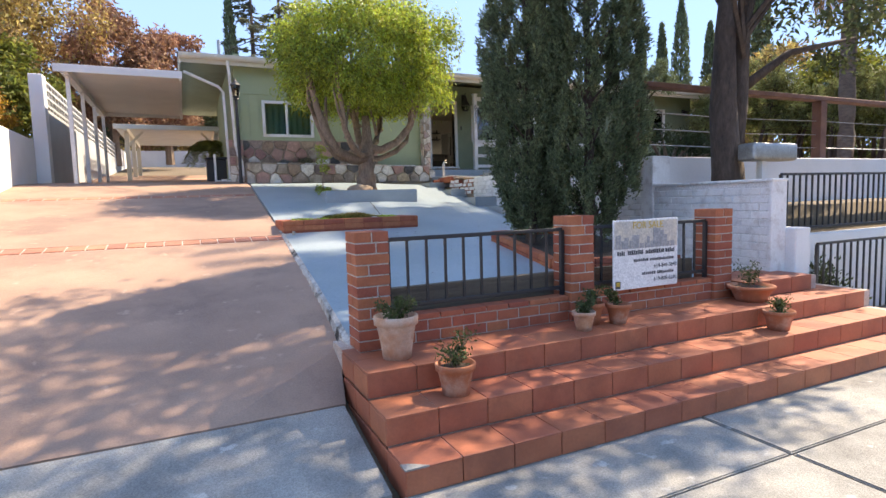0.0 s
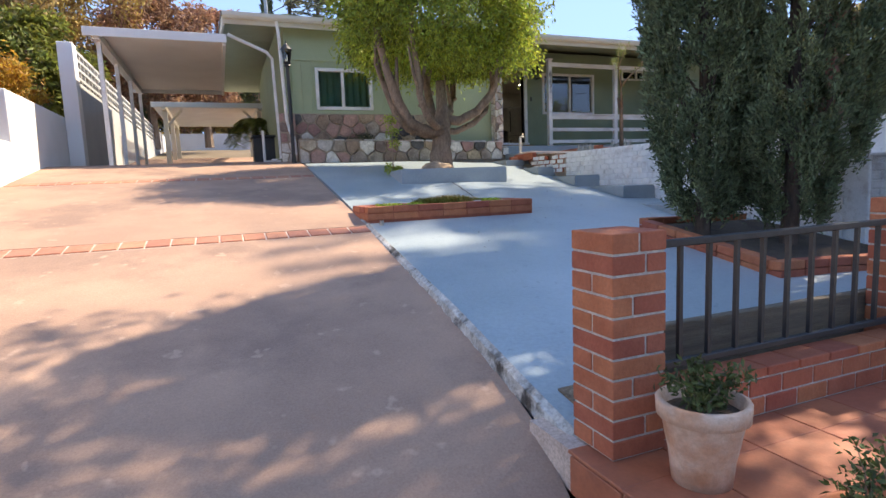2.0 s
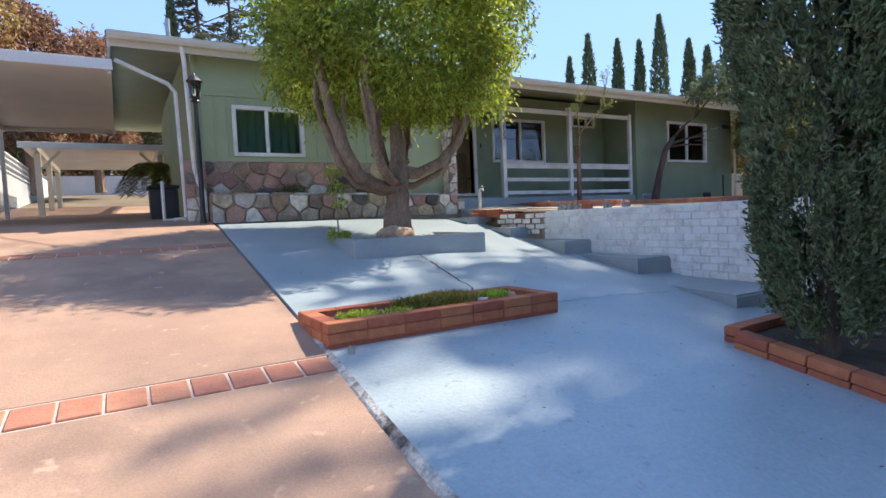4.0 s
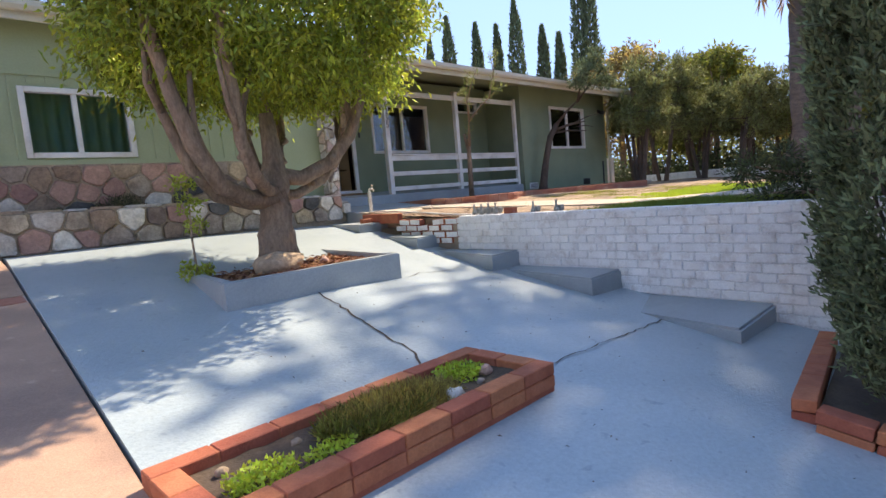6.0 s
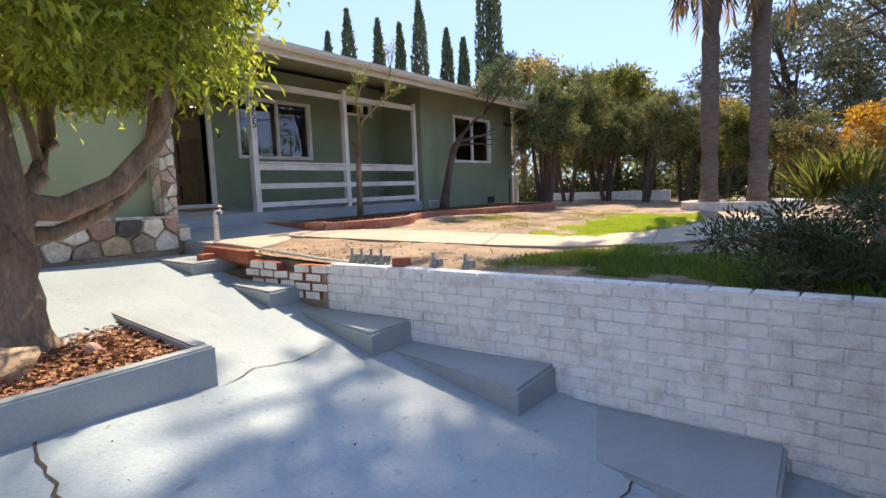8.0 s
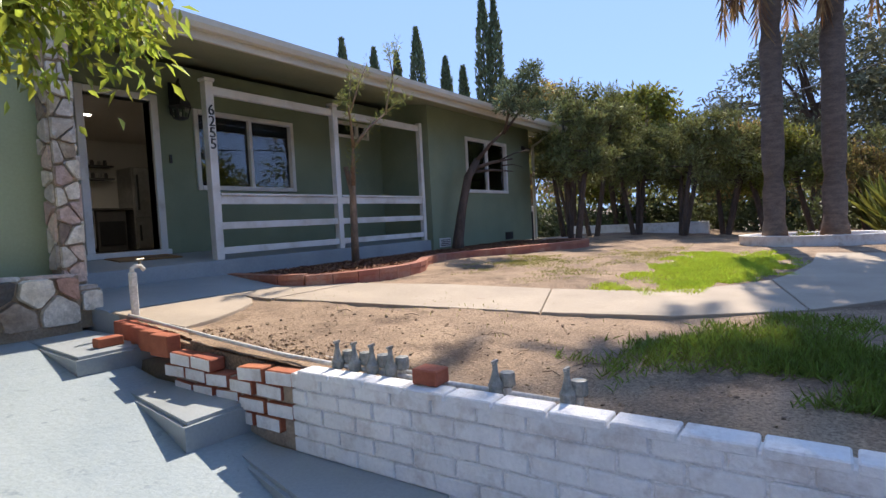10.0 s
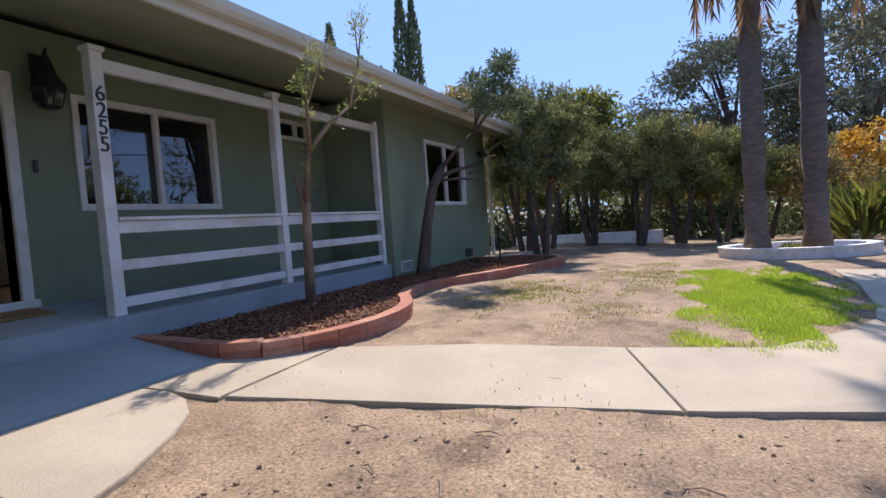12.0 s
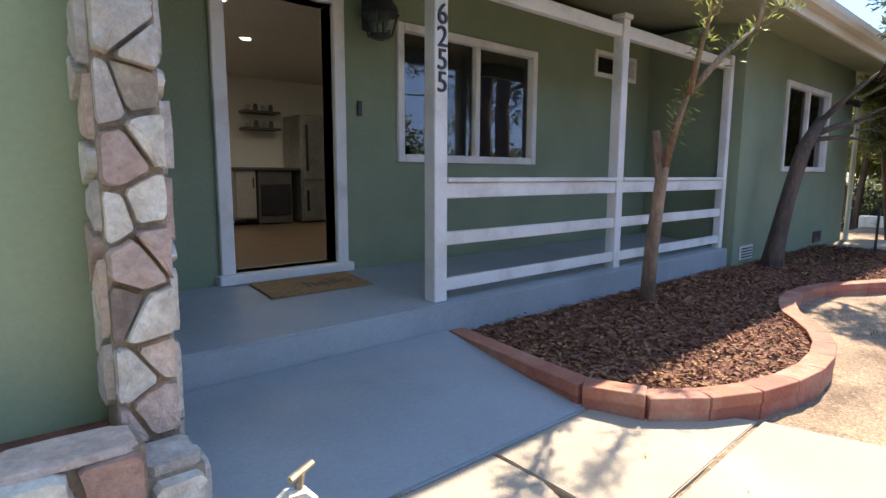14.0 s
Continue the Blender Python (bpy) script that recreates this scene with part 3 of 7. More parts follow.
def holed(x0, x1, y0, y1, z0, z1, holes):
    """A wall along x, from y0 to y1, with rectangular openings (xa, xb, za, zb) right through it."""
    bm = bmesh.new()
    xs = sorted({x0, x1, *(h[0] for h in holes), *(h[1] for h in holes)})
    zs = sorted({z0, z1, *(h[2] for h in holes), *(h[3] for h in holes)})
    solid = {(i, k): not any(h[0] <= (xs[i] + xs[i + 1]) / 2 <= h[1] and h[2] <= (zs[k] + zs[k + 1]) / 2 <= h[3] for h in holes) for i in range(len(xs) - 1) for k in range(len(zs) - 1)}
    vs = {}

    def v(x, y, z):
        key = (round(x, 4), round(y, 4), round(z, 4))
        if key not in vs:
            vs[key] = bm.verts.new((x, y, z))
        return vs[key]

    for (i, k), s in solid.items():
        if not s:
            continue
        a, b, c, d = xs[i], xs[i + 1], zs[k], zs[k + 1]
        bm.faces.new((v(a, y0, c), v(b, y0, c), v(b, y0, d), v(a, y0, d)))
        bm.faces.new((v(a, y1, d), v(b, y1, d), v(b, y1, c), v(a, y1, c)))
        for key, q in (((i - 1, k), (v(a, y0, c), v(a, y0, d), v(a, y1, d), v(a, y1, c))), ((i + 1, k), (v(b, y0, c), v(b, y1, c), v(b, y1, d), v(b, y0, d))),
                       ((i, k - 1), (v(a, y0, c), v(a, y1, c), v(b, y1, c), v(b, y0, c))), ((i, k + 1), (v(a, y0, d), v(b, y0, d), v(b, y1, d), v(a, y1, d)))):
            if not solid.get(key, False):
                bm.faces.new(q)
    return bm


DOOR = (7.68, 8.52, 2.90, 4.93)
WIN_W, WIN_C, WIN_E = (2.27, 3.52, 3.57, 4.44), (9.17, 10.98, 3.75, 4.90), (14.74, 16.6, 3.70, 4.88)
VENT = (12.07, 12.95, 4.82, 5.09)
part("wall", holed(1.65, 6.80, 14.53, 14.68, 2.2, 5.42, [WIN_W]), M_siding, house, "light green board-and-batten siding")
part("wall", holed(6.65, 13.35, 16.215, 16.37, 2.2, 5.5, [DOOR, WIN_C, VENT]), M_stucco, house, "dark green stucco porch wall")
part("wall", holed(13.35, 17.95, 14.99, 15.14, 2.2, 5.42, [WIN_E]), M_stucco, house, "dark green stucco wall")
part("wall", box(6.65, 6.80, 14.682, 16.213, 2.2, 5.45), M_stucco, house)
part("wall", box(13.35, 13.5, 15.142, 16.37, 2.2, 5.45), M_stucco, house)
part("wall", box(17.8, 17.95, 15.142, 22.3, 2.2, 5.6), M_stucco, house)
part("wall", box(1.65, 1.8, 14.682, 22.3, 2.2, 5.6), M_siding, house)
part("wall", box(1.8, 17.8, 22.15, 22.3, 2.2, 5.6), M_stucco, house)
# battens and mid rail on the siding
part("siding_rail", box(1.64, 6.72, 14.505, 14.529, 4.60, 4.66), M_siding, house)
part("siding_rail", box(1.64, 5.25, 14.495, 14.529, 3.46, 3.52), M_siding, house)
bx = 1.75
while bx < 6.85:
    if bx > 5.2:
        break
    if not (WIN_W[0] - 0.09 < bx < WIN_W[1] + 0.06):
        part("batten", box(bx, bx + 0.03, 14.512, 14.529, 3.52, 4.6), M_siding, house)
    else:
        part("batten", box(bx, bx + 0.03, 14.512, 14.529, 4.5, 4.6), M_siding, house)
    bx += 0.203
part("siding_corner", box(1.62, 1.70, 14.50, 14.58, 2.4, 5.3), M_siding, house)

# roof: shallow gable, deep eaves
RX0, RX1, EY, RIDGE = 0.43, 18.56, 14.26, 18.6


def roof_z(y):
    return 5.30 + (0.16 * (y - EY) if y < RIDGE else 0.16 * (2 * RIDGE - EY - y))


def slope(y0, y1, low, high, x0=RX0, x1=RX1):
    bm = bmesh.new()
    q = [(y0, roof_z(y0) + low), (y1, roof_z(y1) + low), (y1, roof_z(y1) + high), (y0, roof_z(y0) + high)]
    a = [bm.verts.new((x0, y, z)) for y, z in q]
    b = [bm.verts.new((x1, y, z)) for y, z in q]
    bm.faces.new(a), bm.faces.new(b[::-1])
    for i in range(4):
        bm.faces.new((a[i], b[i], b[(i + 1) % 4], a[(i + 1) % 4]))
    bmesh.ops.recalc_face_normals(bm, faces=bm.faces)
    return bm


part("soffit", slope(EY + 0.02, RIDGE, -0.03, 0.05), M_soffit, house, "olive painted soffit")
part("soffit", slope(RIDGE, 22.9, -0.03, 0.05), M_soffit, house)
part("roof", slope(EY - 0.03, RIDGE, 0.055, 0.13, RX0 - 0.03, RX1 + 0.03), M_roof, house, "dark grey shingle roof")
part("roof", slope(RIDGE, 22.95, 0.055, 0.13, RX0 - 0.03, RX1 + 0.03), M_roof, house, "dark grey shingle roof")
part("fascia", box(RX0, RX1, EY - 0.03, EY + 0.015, 5.20, 5.38, 0.006), M_cream, house, "cream painted fascia")
gut = bmesh.new()
prof = [(0, 0.0), (-0.085, 0.0), (-0.115, 0.05), (-0.12, 0.115), (-0.1, 0.12), (-0.095, 0.06), (-0.07, 0.02), (0, 0.02)]
ra = [gut.verts.new((RX0 - 0.01, EY - 0.032 + a, 5.295 + b)) for a, b in prof]
rb = [gut.verts.new((RX1 + 0.01, EY - 0.032 + a, 5.295 + b)) for a, b in prof]
for i in range(8):
    gut.faces.new((ra[i], ra[(i + 1) % 8], rb[(i + 1) % 8], rb[i]))
gut.faces.new(ra[::-1]), gut.faces.new(rb)
bmesh.ops.recalc_face_normals(gut, faces=gut.faces)
part("gutter", gut, M_cream, house, "cream metal gutter")
for rx in (RX0, RX1 - 0.03):
    part("rake_board", slope(EY, RIDGE, -0.12, 0.052, rx - 0.015, rx + 0.03), M_cream, house)
    part("rake_board", slope(RIDGE, 22.9, -0.12, 0.052, rx - 0.015, rx + 0.03), M_cream, house)
# downspouts at the corner by the drive
part("downspout", tube([(1.47, 14.2, 5.3), (1.5, 14.25, 5.05), (1.56, 14.38, 3.3), (1.6, 14.36, 3.1), (1.66, 14.2, 2.9), (1.68, 14.2, 2.55)], 0.038, 6), M_white, house, "white metal downspout")
part("downspout", tube([(0.5, 14.3, 5.0), (1.25, 14.45, 4.72), (1.36, 14.5, 4.6), (1.40, 14.5, 2.5), (1.2, 14.5, 2.45)], 0.035, 6), M_white, house, "white metal downspout")
part("downspout", tube([(18.05, 14.93, 2.5), (18.05, 14.93, 4.95), (18.3, 14.6, 5.2), (18.4, 14.3, 5.27)], 0.04, 6), M_cream, house, "cream downspout at the corner")


def window(spec, y, parent, mull=(0.5,), f=0.05, proud=0.03):
    xa, xb, za, zb = spec
    w = part("window", box(xa, xb, y + 0.02, y + 0.1, za - 0.0, za + 0.02), M_white, parent, "white framed sliding window")
    for bxs in ((xa - 0.02, xa + f, za - 0.02, zb + 0.02), (xb - f, xb + 0.02, za - 0.02, zb + 0.02), (xa + f, xb - f, zb - f, zb + 0.02), (xa + f, xb - f, za - 0.02, za + f)):
        part("frame", box(bxs[0], bxs[1], y - proud, y + 0.08, bxs[2], bxs[3], 0.006), M_white, w)
    edges = [xa + f] + [xa + (xb - xa) * m for m in mull] + [xb - f]
    for m in edges[1:-1]:
        part("mullion", box(m - 0.03, m + 0.03, y - 0.012, y + 0.06, za + f, zb - f, 0.005), M_white, w)
    for i in range(len(edges) - 1):
        pane = part("pane", box(edges[i], edges[i + 1], y + 0.034 + 0.012 * i, y + 0.038 + 0.012 * i, za + f, zb - f), M_glass, w)
        pane.visible_shadow = False
    return w


window(WIN_W, 14.53, house, (0.47,))
window(WIN_C, 16.215, house, (0.53,))
window(WIN_E, 14.99, house, (0.5,))
window(VENT, 16.215, house, (0.66,), 0.035)
# curtain behind the small window, dark rooms behind the others
bm = bmesh.new()
pv = None
for i in range(60):
    x = 2.25 + i * 0.0218
    row = [bm.verts.new((x, 14.80 + 0.03 * math.sin(i * 0.9), z)) for z in (3.5, 4.5)]
    if pv:
        bm.faces.new((pv[0], row[0], row[1], pv[1]))
    pv = row
tagged(part("curtain", bm, M_blind, None, "", True), "dark teal pleated curtain behind the window", "curtain")

# door case and threshold
dframe = part("door_frame", box(DOOR[0] - 0.1, DOOR[0] + 0.0, 16.17, 16.38, 2.80, DOOR[3] + 0.09, 0.008), M_white, house, "white painted door case")
part("jamb", box(DOOR[1], DOOR[1] + 0.1, 16.17, 16.38, 2.80, DOOR[3] + 0.09, 0.008), M_white, dframe)
part("head", box(DOOR[0], DOOR[1], 16.17, 16.38, DOOR[3], DOOR[3] + 0.088, 0.008), M_white, dframe)
part("sill", box(DOOR[0] - 0.13, DOOR[1] + 0.13, 16.13, 16.40, 2.824, 2.90, 0.01), M_white, dframe)

# porch posts, beam and rails
rail = thing("porch_railing", (11, 15.1, 2.77), "white painted wooden porch posts and railing", "railing")
for px, w in ((8.715, 0.115), (10.94, 0.105), (13.26, 0.09)):
    part("post", box(px - w / 2, px + w / 2, 15.10, 15.10 + w, 2.732, 5.03, 0.006), M_white, rail)
    if px < 12:
        part("post_cap", box(px - w / 2 - 0.018, px + w / 2 + 0.018, 15.082, 15.118 + w, 5.032, 5.075, 0.006), M_white, rail)
for xa, xb in ((8.776, 10.884), (10.996, 13.211)):
    part("beam", box(xa, xb, 15.115, 15.185, 4.87, 4.98, 0.005), M_white, rail)
    part("rail", box(xa, xb, 15.115, 15.155, 3.455, 3.565, 0.005), M_white, rail)
    part("rail_cap", box(xa, xb, 15.09, 15.195, 3.567, 3.60, 0.005), M_white, rail)
    part("rail", box(xa, xb, 15.115, 15.155, 3.125, 3.22, 0.005), M_white, rail)
    part("rail", box(xa, xb, 15.115, 15.155, 2.80, 2.89, 0.005), M_white, rail)


def letters(text, size, depth, m, material, name, parent, label=""):
    cu = bpy.data.curves.new(name, "FONT")
    cu.body, cu.size, cu.extrude, cu.align_x, cu.align_y = text, size, depth, "CENTER", "CENTER"
    tmp = new(name, cu)
    me = bpy.data.meshes.new_from_object(tmp.evaluated_get(bpy.context.evaluated_depsgraph_get()))
    bpy.data.objects.remove(tmp)
    ob = link(name, me, None, parent, label)
    me.materials.clear()
    me.materials.append(material)
    ob.matrix_local = Matrix.Translation(-(parent.location if parent else Vector())) @ m
    return ob


for i, ch in enumerate("6255"):
    letters(ch, 0.19, 0.006, pose(8.715, 15.092, 4.66 - i * 0.145, 90, 0, 0), M_iron, "digit", rail, "black house number digit")

# white low wall and pier brick retaining wall along the steps
wbw = thing("white_brick_wall", (6.5, 7.5, 1.3), "white painted brick retaining wall, paint chipped", "retaining wall", kind="structure")


def skew(bm):
    for v in bm.verts:
        v.co.x += wall_x(v.co.y)
    return bm


part("core", skew(box(0.005, 0.1, 5.685, 7.2, 0.9, 2.285)), M_wmortar, wbw)
part("core", skew(box(0.005, 0.1, 7.202, 8.67, 0.9, 2.285)), M_wmortar, wbw)
part("core", skew(box(0.005, 0.1, 8.672, 11.045, 0.9, 2.285)), M_wmortar, wbw)
part("core", skew(box(0.005, 0.1, 3.77, 5.68, 0.5, 1.915)), M_wmortar, wbw)
_bl, _bh = 0.236, 0.0885
bm = box(-0.006, 0.09, 0.006, _bl - 0.006, 0.005, _bh - 0.005, 0.006)
me_b = bpy.data.meshes.new("brick")
bm.to_mesh(me_b)
bm.free()
bm = box(-0.006, 0.09, 0.006, _bl / 2 - 0.006, 0.005, _bh - 0.005, 0.006)
me_h = bpy.data.meshes.new("brick")
bm.to_mesh(me_h)
bm.free()
rg = random.Random(11)
for row in range(16):
    z = 2.30 - (row + 1) * _bh
    y = 3.76 - (_bl / 2 if row % 2 else 0)
    while y < 11.0:
        half = y < 3.75 or y + _bl > 11.08
        ys = y + (_bl / 2 if y < 3.75 else 0)
        ln = _bl / 2 if half else _bl
        if z + _bh <= (1.945 if y + ln / 2 < 5.68 else 2.31) and z > (apron_z(max(y, 3.8)) if y > 4.2 else 0.75) - 0.12:
            b = link("brick", me_h if half else me_b, M_wbrick, wbw)
            b.location = Vector((wall_x(ys) - rg.uniform(0, 0.005), ys, z)) - wbw.location
            b.rotation_euler = (rg.uniform(-0.006, 0.006), 0, -(wall_x(ys + _bl) - wall_x(ys)) / _bl)
        y += _bl
# rowlock caps
cap = box(-0.012, 0.112, 0.004, 0.234, -0.02, 0.02, 0.006)
me_c = bpy.data.meshes.new("cap_brick")
cap.to_mesh(me_c)
cap.free()
for i in range(22):
    b = link("cap_brick", me_c, M_wbrick, wbw)
    y = 5.72 + i * 0.241
    b.location = Vector((wall_x(y), y, 2.295)) - wbw.location
    b.rotation_euler = (0, 0, -(wall_x(y + 0.24) - wall_x(y)) / 0.24)
end_cap = part("end_face", skew(box(-0.02, 0.24, 3.72, 3.765, 0.75, 1.93, 0.008)), M_wbrick, wbw)
part("coping", skew(box(-0.03, 0.25, 3.71, 5.66, 1.917, 1.95, 0.008)), M_wbrick, wbw)
part("pier", skew(box(-0.035, 0.3, 5.5, 5.72, 0.9, 2.34, 0.01)), M_wbrick, wbw)

yard_wall = tagged(part("yard_front_wall", box(6.5, 16.5, 5.62, 5.86, 0.2, 2.34, 0.012), M_wstucco), "white stuccoed retaining wall of the yard", "retaining wall", kind="structure")
low_white = tagged(part("low_white_wall", box(6.34, 6.60, 3.6, 4.2, 0.2, 1.40, 0.012), M_wstucco), "low white stuccoed wall at the steps", "low wall", kind="structure")
terrace_wall = tagged(part("terrace_wall", box(6.6, 16.5, 3.95, 4.1, 0.15, 1.28, 0.012), M_wstucco), "white stuccoed terrace wall under the iron railing", "retaining wall", kind="structure")

# west boundary walls
wwall = thing("boundary_wall", (-2.95, 9, 1.5), "white stuccoed boundary wall stepping up the drive", "boundary wall", kind="structure")
part("wall", box(-3.05, -2.85, 3.6, 12.5, 0.2, 2.72, 0.012), M_wstucco, wwall)
part("wall", box(-3.052, -2.848, 12.502, 16.6, 1.4, 3.54, 0.012), M_wstucco, wwall)
fence = thing("block_fence", (-2.7, 24, 2.5), "tall grey block fence with pierced upper courses", "fence", kind="structure")
part("end_post", box(-2.84, -2.55, 16.0, 16.35, 2.3, 5.1, 0.01), M_wstucco, fence)
part("panel", box(-2.75, -2.6, 16.352, 34, 2.3, 4.35), M_gstucco, fence)
part("panel", box(-2.75, -2.6, 34.02, 46, 2.3, 5.1), M_wstucco, fence)
for zc in (4.46, 4.66, 4.86, 5.04):
    part("course", box(-2.75, -2.6, 16.352, 34, zc - 0.03, zc + 0.03), M_gstucco, fence)
for i in range(45):
    y = 16.5 + i * 0.39
    part("web", box(-2.74, -2.61, y, y + 0.06, 4.352, 5.008), M_gstucco, fence)

# ---- carport and pergola ----
carport = thing("carport", (-0.8, 17, 2.45), "white aluminium carport roof on slim posts", "carport")
part("roof_panel", box(-2.0, 0.45, 14.2, 20.5, 4.90, 4.955), M_carport, carport, "white flat aluminium roof")
part("fascia", box(-2.03, 0.47, 14.15, 14.2, 4.80, 4.965, 0.005), M_carport, carport)
part("fascia", box(-2.03, 0.47, 20.5, 20.55, 4.80, 4.965, 0.005), M_carport, carport)
part("beam", box(-1.88, -1.76, 14.22, 20.48, 4.76, 4.898), M_carport, carport)
part("beam", box(0.39, 0.45, 14.22, 20.48, 4.76, 4.898), M_carport, carport)
for y in (14.45, 16.4, 18.4, 20.3):
    part("post", box(-1.86, -1.78, y - 0.04, y + 0.04, 2.40, 4.758, 0.005), M_carport, carport)
pergola = thing("pergola", (0, 24, 2.8), "white painted timber lattice patio cover", "patio cover")
for x in (-1.35, 1.55):
    for y in (22.2, 25.0, 27.8):
        part("post", box(x - 0.07, x + 0.07, y - 0.07, y + 0.07, 2.75, 4.5, 0.006), M_cream, pergola)
    part("beam", box(x - 0.06, x + 0.06, 21.7, 28.2, 4.5, 4.66, 0.006), M_cream, pergola)
    sgn = 1 if x < 0 else -1
    part("brace", tube([(x, 22.2, 4.0), (x + sgn * 0.5, 22.2, 4.55)], 0.05, 4), M_cream, pergola)
for i in range(26):
    y = 21.8 + i * 0.25
    part("slat", box(-1.7, 1.9, y, y + 0.17, 4.662, 4.70), M_cream, pergola)
part("fascia", box(-1.7, 1.9, 21.66, 21.7, 4.56, 4.72, 0.005), M_cream, pergola)
rear_fence = tagged(part("rear_fence", box(-9, 9, 40, 40.1, 3.8, 5.5), M_wstucco), "far white panel fence behind the drive", "fence", kind="structure")


# ---- street steps, brick pillars, iron fence ----
def share(bm, name):
    me = bpy.data.meshes.new(name)
    bm.to_mesh(me)
    bm.free()
    return me


steps = thing("front_steps", (3.9, 2.9, 0.28), "terracotta tiled street steps, worn and scuffed", "steps", kind="structure")
TW, SX, NT = 0.331, 1.27, 16
LEVELS = ((2.40, 2.70, 0.43), (2.70, 3.03, 0.60), (3.03, 3.53, 0.77))
part("core", box(1.285, 6.68, 2.412, 4.0, 0.05, 0.424), M_grout, steps)
part("core", box(1.285, 6.68, 2.712, 4.0, 0.05, 0.594), M_grout, steps)
part("core", box(1.285, 6.68, 3.042, 3.95, 0.05, 0.764), M_grout, steps)
for li, (y0, y1, z) in enumerate(LEVELS):
    zb = z - (0.15 if li == 0 else 0.17)
    riser = share(box(0.0025, TW - 0.0025, -0.002, 0.014, 0.004, z - zb - 0.012, 0.003), "riser_tile")
    depth = (y1 - y0) if li < 2 else 0.31
    tread = share(box(0.0025, TW - 0.0025, -0.004, depth - 0.004, -0.014, 0.0, 0.003), "tread_tile")
    for i in range(NT):
        x = SX + i * TW - 0
        b = link("riser_tile", riser, M_tile, steps)
        b.location = Vector((x, y0, zb)) - steps.location
        b = link("tread_tile", tread, M_tile, steps)
        b.location = Vector((x, y0, z)) - steps.location
        if li == 2:
            b = link("tread_tile", tread, M_tile, steps)
            b.location = Vector((x, y0 + 0.31, z)) - steps.location
    for k in range(4):
        ya = y0 + k * 0.3
        if ya < 3.6:
            part("side_tile", box(1.268, 1.284, ya + 0.004, min(ya + 0.296, 3.7), zb + 0.003 if li else 0.24, z - 0.016, 0.003), M_tile, steps)
part("core", box(5.26, 6.34, 3.38, 3.95, 0.5, 0.915), M_grout, steps)
tr4 = share(box(0.004, TW - 0.004, -0.004, 0.30, -0.014, 0.0, 0.004), "tread_tile")
rs4 = share(box(0.004, TW - 0.004, -0.002, 0.014, 0.004, 0.145, 0.003), "riser_tile")
for i in range(3):
    for yy in (3.36, 3.665):
        b = link("tread_tile", tr4, M_tile, steps)
        b.location = Vector((5.24 + i * TW, yy, 0.93)) - steps.location
    b = link("riser_tile", rs4, M_tile, steps)
    b.location = Vector((5.24 + i * TW, 3.36, 0.77)) - steps.location
part("chipped_corner", prism([(1.262, 2.392), (1.40, 2.392), (1.30, 2.46), (1.262, 2.47)], 0.424, 0.434), M_pave, steps, "broken tile corner showing grey concrete")


def pillar(x0, y0, z0, z1):
    w = 0.245
    p = thing("brick_pillar", (x0 + w / 2, y0 + w / 2, z0), "red brick pillar with pale mortar joints", "pillar", "street fence pillars")
    part("mortar", box(x0 + 0.006, x0 + w - 0.006, y0 + 0.006, y0 + w - 0.006, z0, z1 - 0.006), M_mortar, p)
    n = round((z1 - z0) / 0.0775)
    h = (z1 - z0) / n
    for i in range(n):
        za, zb = z0 + i * h + 0.005, z0 + (i + 1) * h - (0.005 if i < n - 1 else 0)
        j, c = 0.005, 0.62 * w if i % 4 == 1 else 0.38 * w
        if i == n - 1:
            cells = ((0, w / 2, 0, w), (w / 2, w, 0, w))
        elif i % 2:
            cells = ((0, c, 0, w), (c, w, 0, w))
        else:
            cells = ((0, w, 0, w / 2), (0, w, w / 2, w))
        for xa, xb, ya, yb in cells:
            part("brick", box(x0 + xa + (j if xa else 0), x0 + xb - (j if xb < w else 0), y0 + ya + (j if ya else 0), y0 + yb - (j if yb < w else 0), za, zb, 0.003), M_brick, p)
    return p


pillar(1.36, 3.485, 0.772, 1.615)
pillar(3.21, 3.50, 0.772, 1.655)
pillar(4.94, 3.50, 0.772, 1.655)
bwall = thing("brick_fence_base", (3.3, 3.6, 0.77), "low red brick wall under the iron fence", "low wall", kind="structure")
for xa, xb in ((1.607, 3.208), (3.457, 4.938)):
    part("mortar", box(xa, xb, 3.536, 3.66, 0.772, 0.965), M_mortar, bwall)
    n = round((xb - xa) / 0.21)
    L = (xb - xa) / n
    for r in range(2):
        for i in range(n + (r % 2)):
            a = xa + (i - 0.5 * (r % 2)) * L
            c, d = max(xa, a + 0.005), min(xb, a + L - 0.005)
            if d - c > 0.02:
                part("brick", box(c, d, 3.53, 3.60, 0.778 + r * 0.082, 0.778 + r * 0.082 + 0.073, 0.003), M_brick, bwall)
    for i in range(n):
        a = xa + i * L
        part("brick", box(a + 0.004, a + L - 0.004, 3.524, 3.665, 0.944, 0.985, 0.004), M_brick, bwall)


def iron_fence(name, x0, x1, y, z0, z1, gap, label):
    f = thing(name, ((x0 + x1) / 2, y, z0), label, "iron fence", "iron fences")
    part("rail", box(x0, x1, y - 0.016, y + 0.016, z1 - 0.03, z1, 0.004), M_iron, f)
    part("rail", box(x0, x1, y - 0.014, y + 0.014, z0 + 0.05, z0 + 0.08, 0.004), M_iron, f)
    n = max(2, round((x1 - x0) / gap))
    for i in range(n + 1):
        x = x0 + (x1 - x0) * i / n
        w = 0.016 if i in (0, n) else 0.009
        part("picket", box(x - w, x + w, y - w, y + w, z0 if i in (0, n) else z0 + 0.07, z1 - 0.02), M_iron, f)
    return f


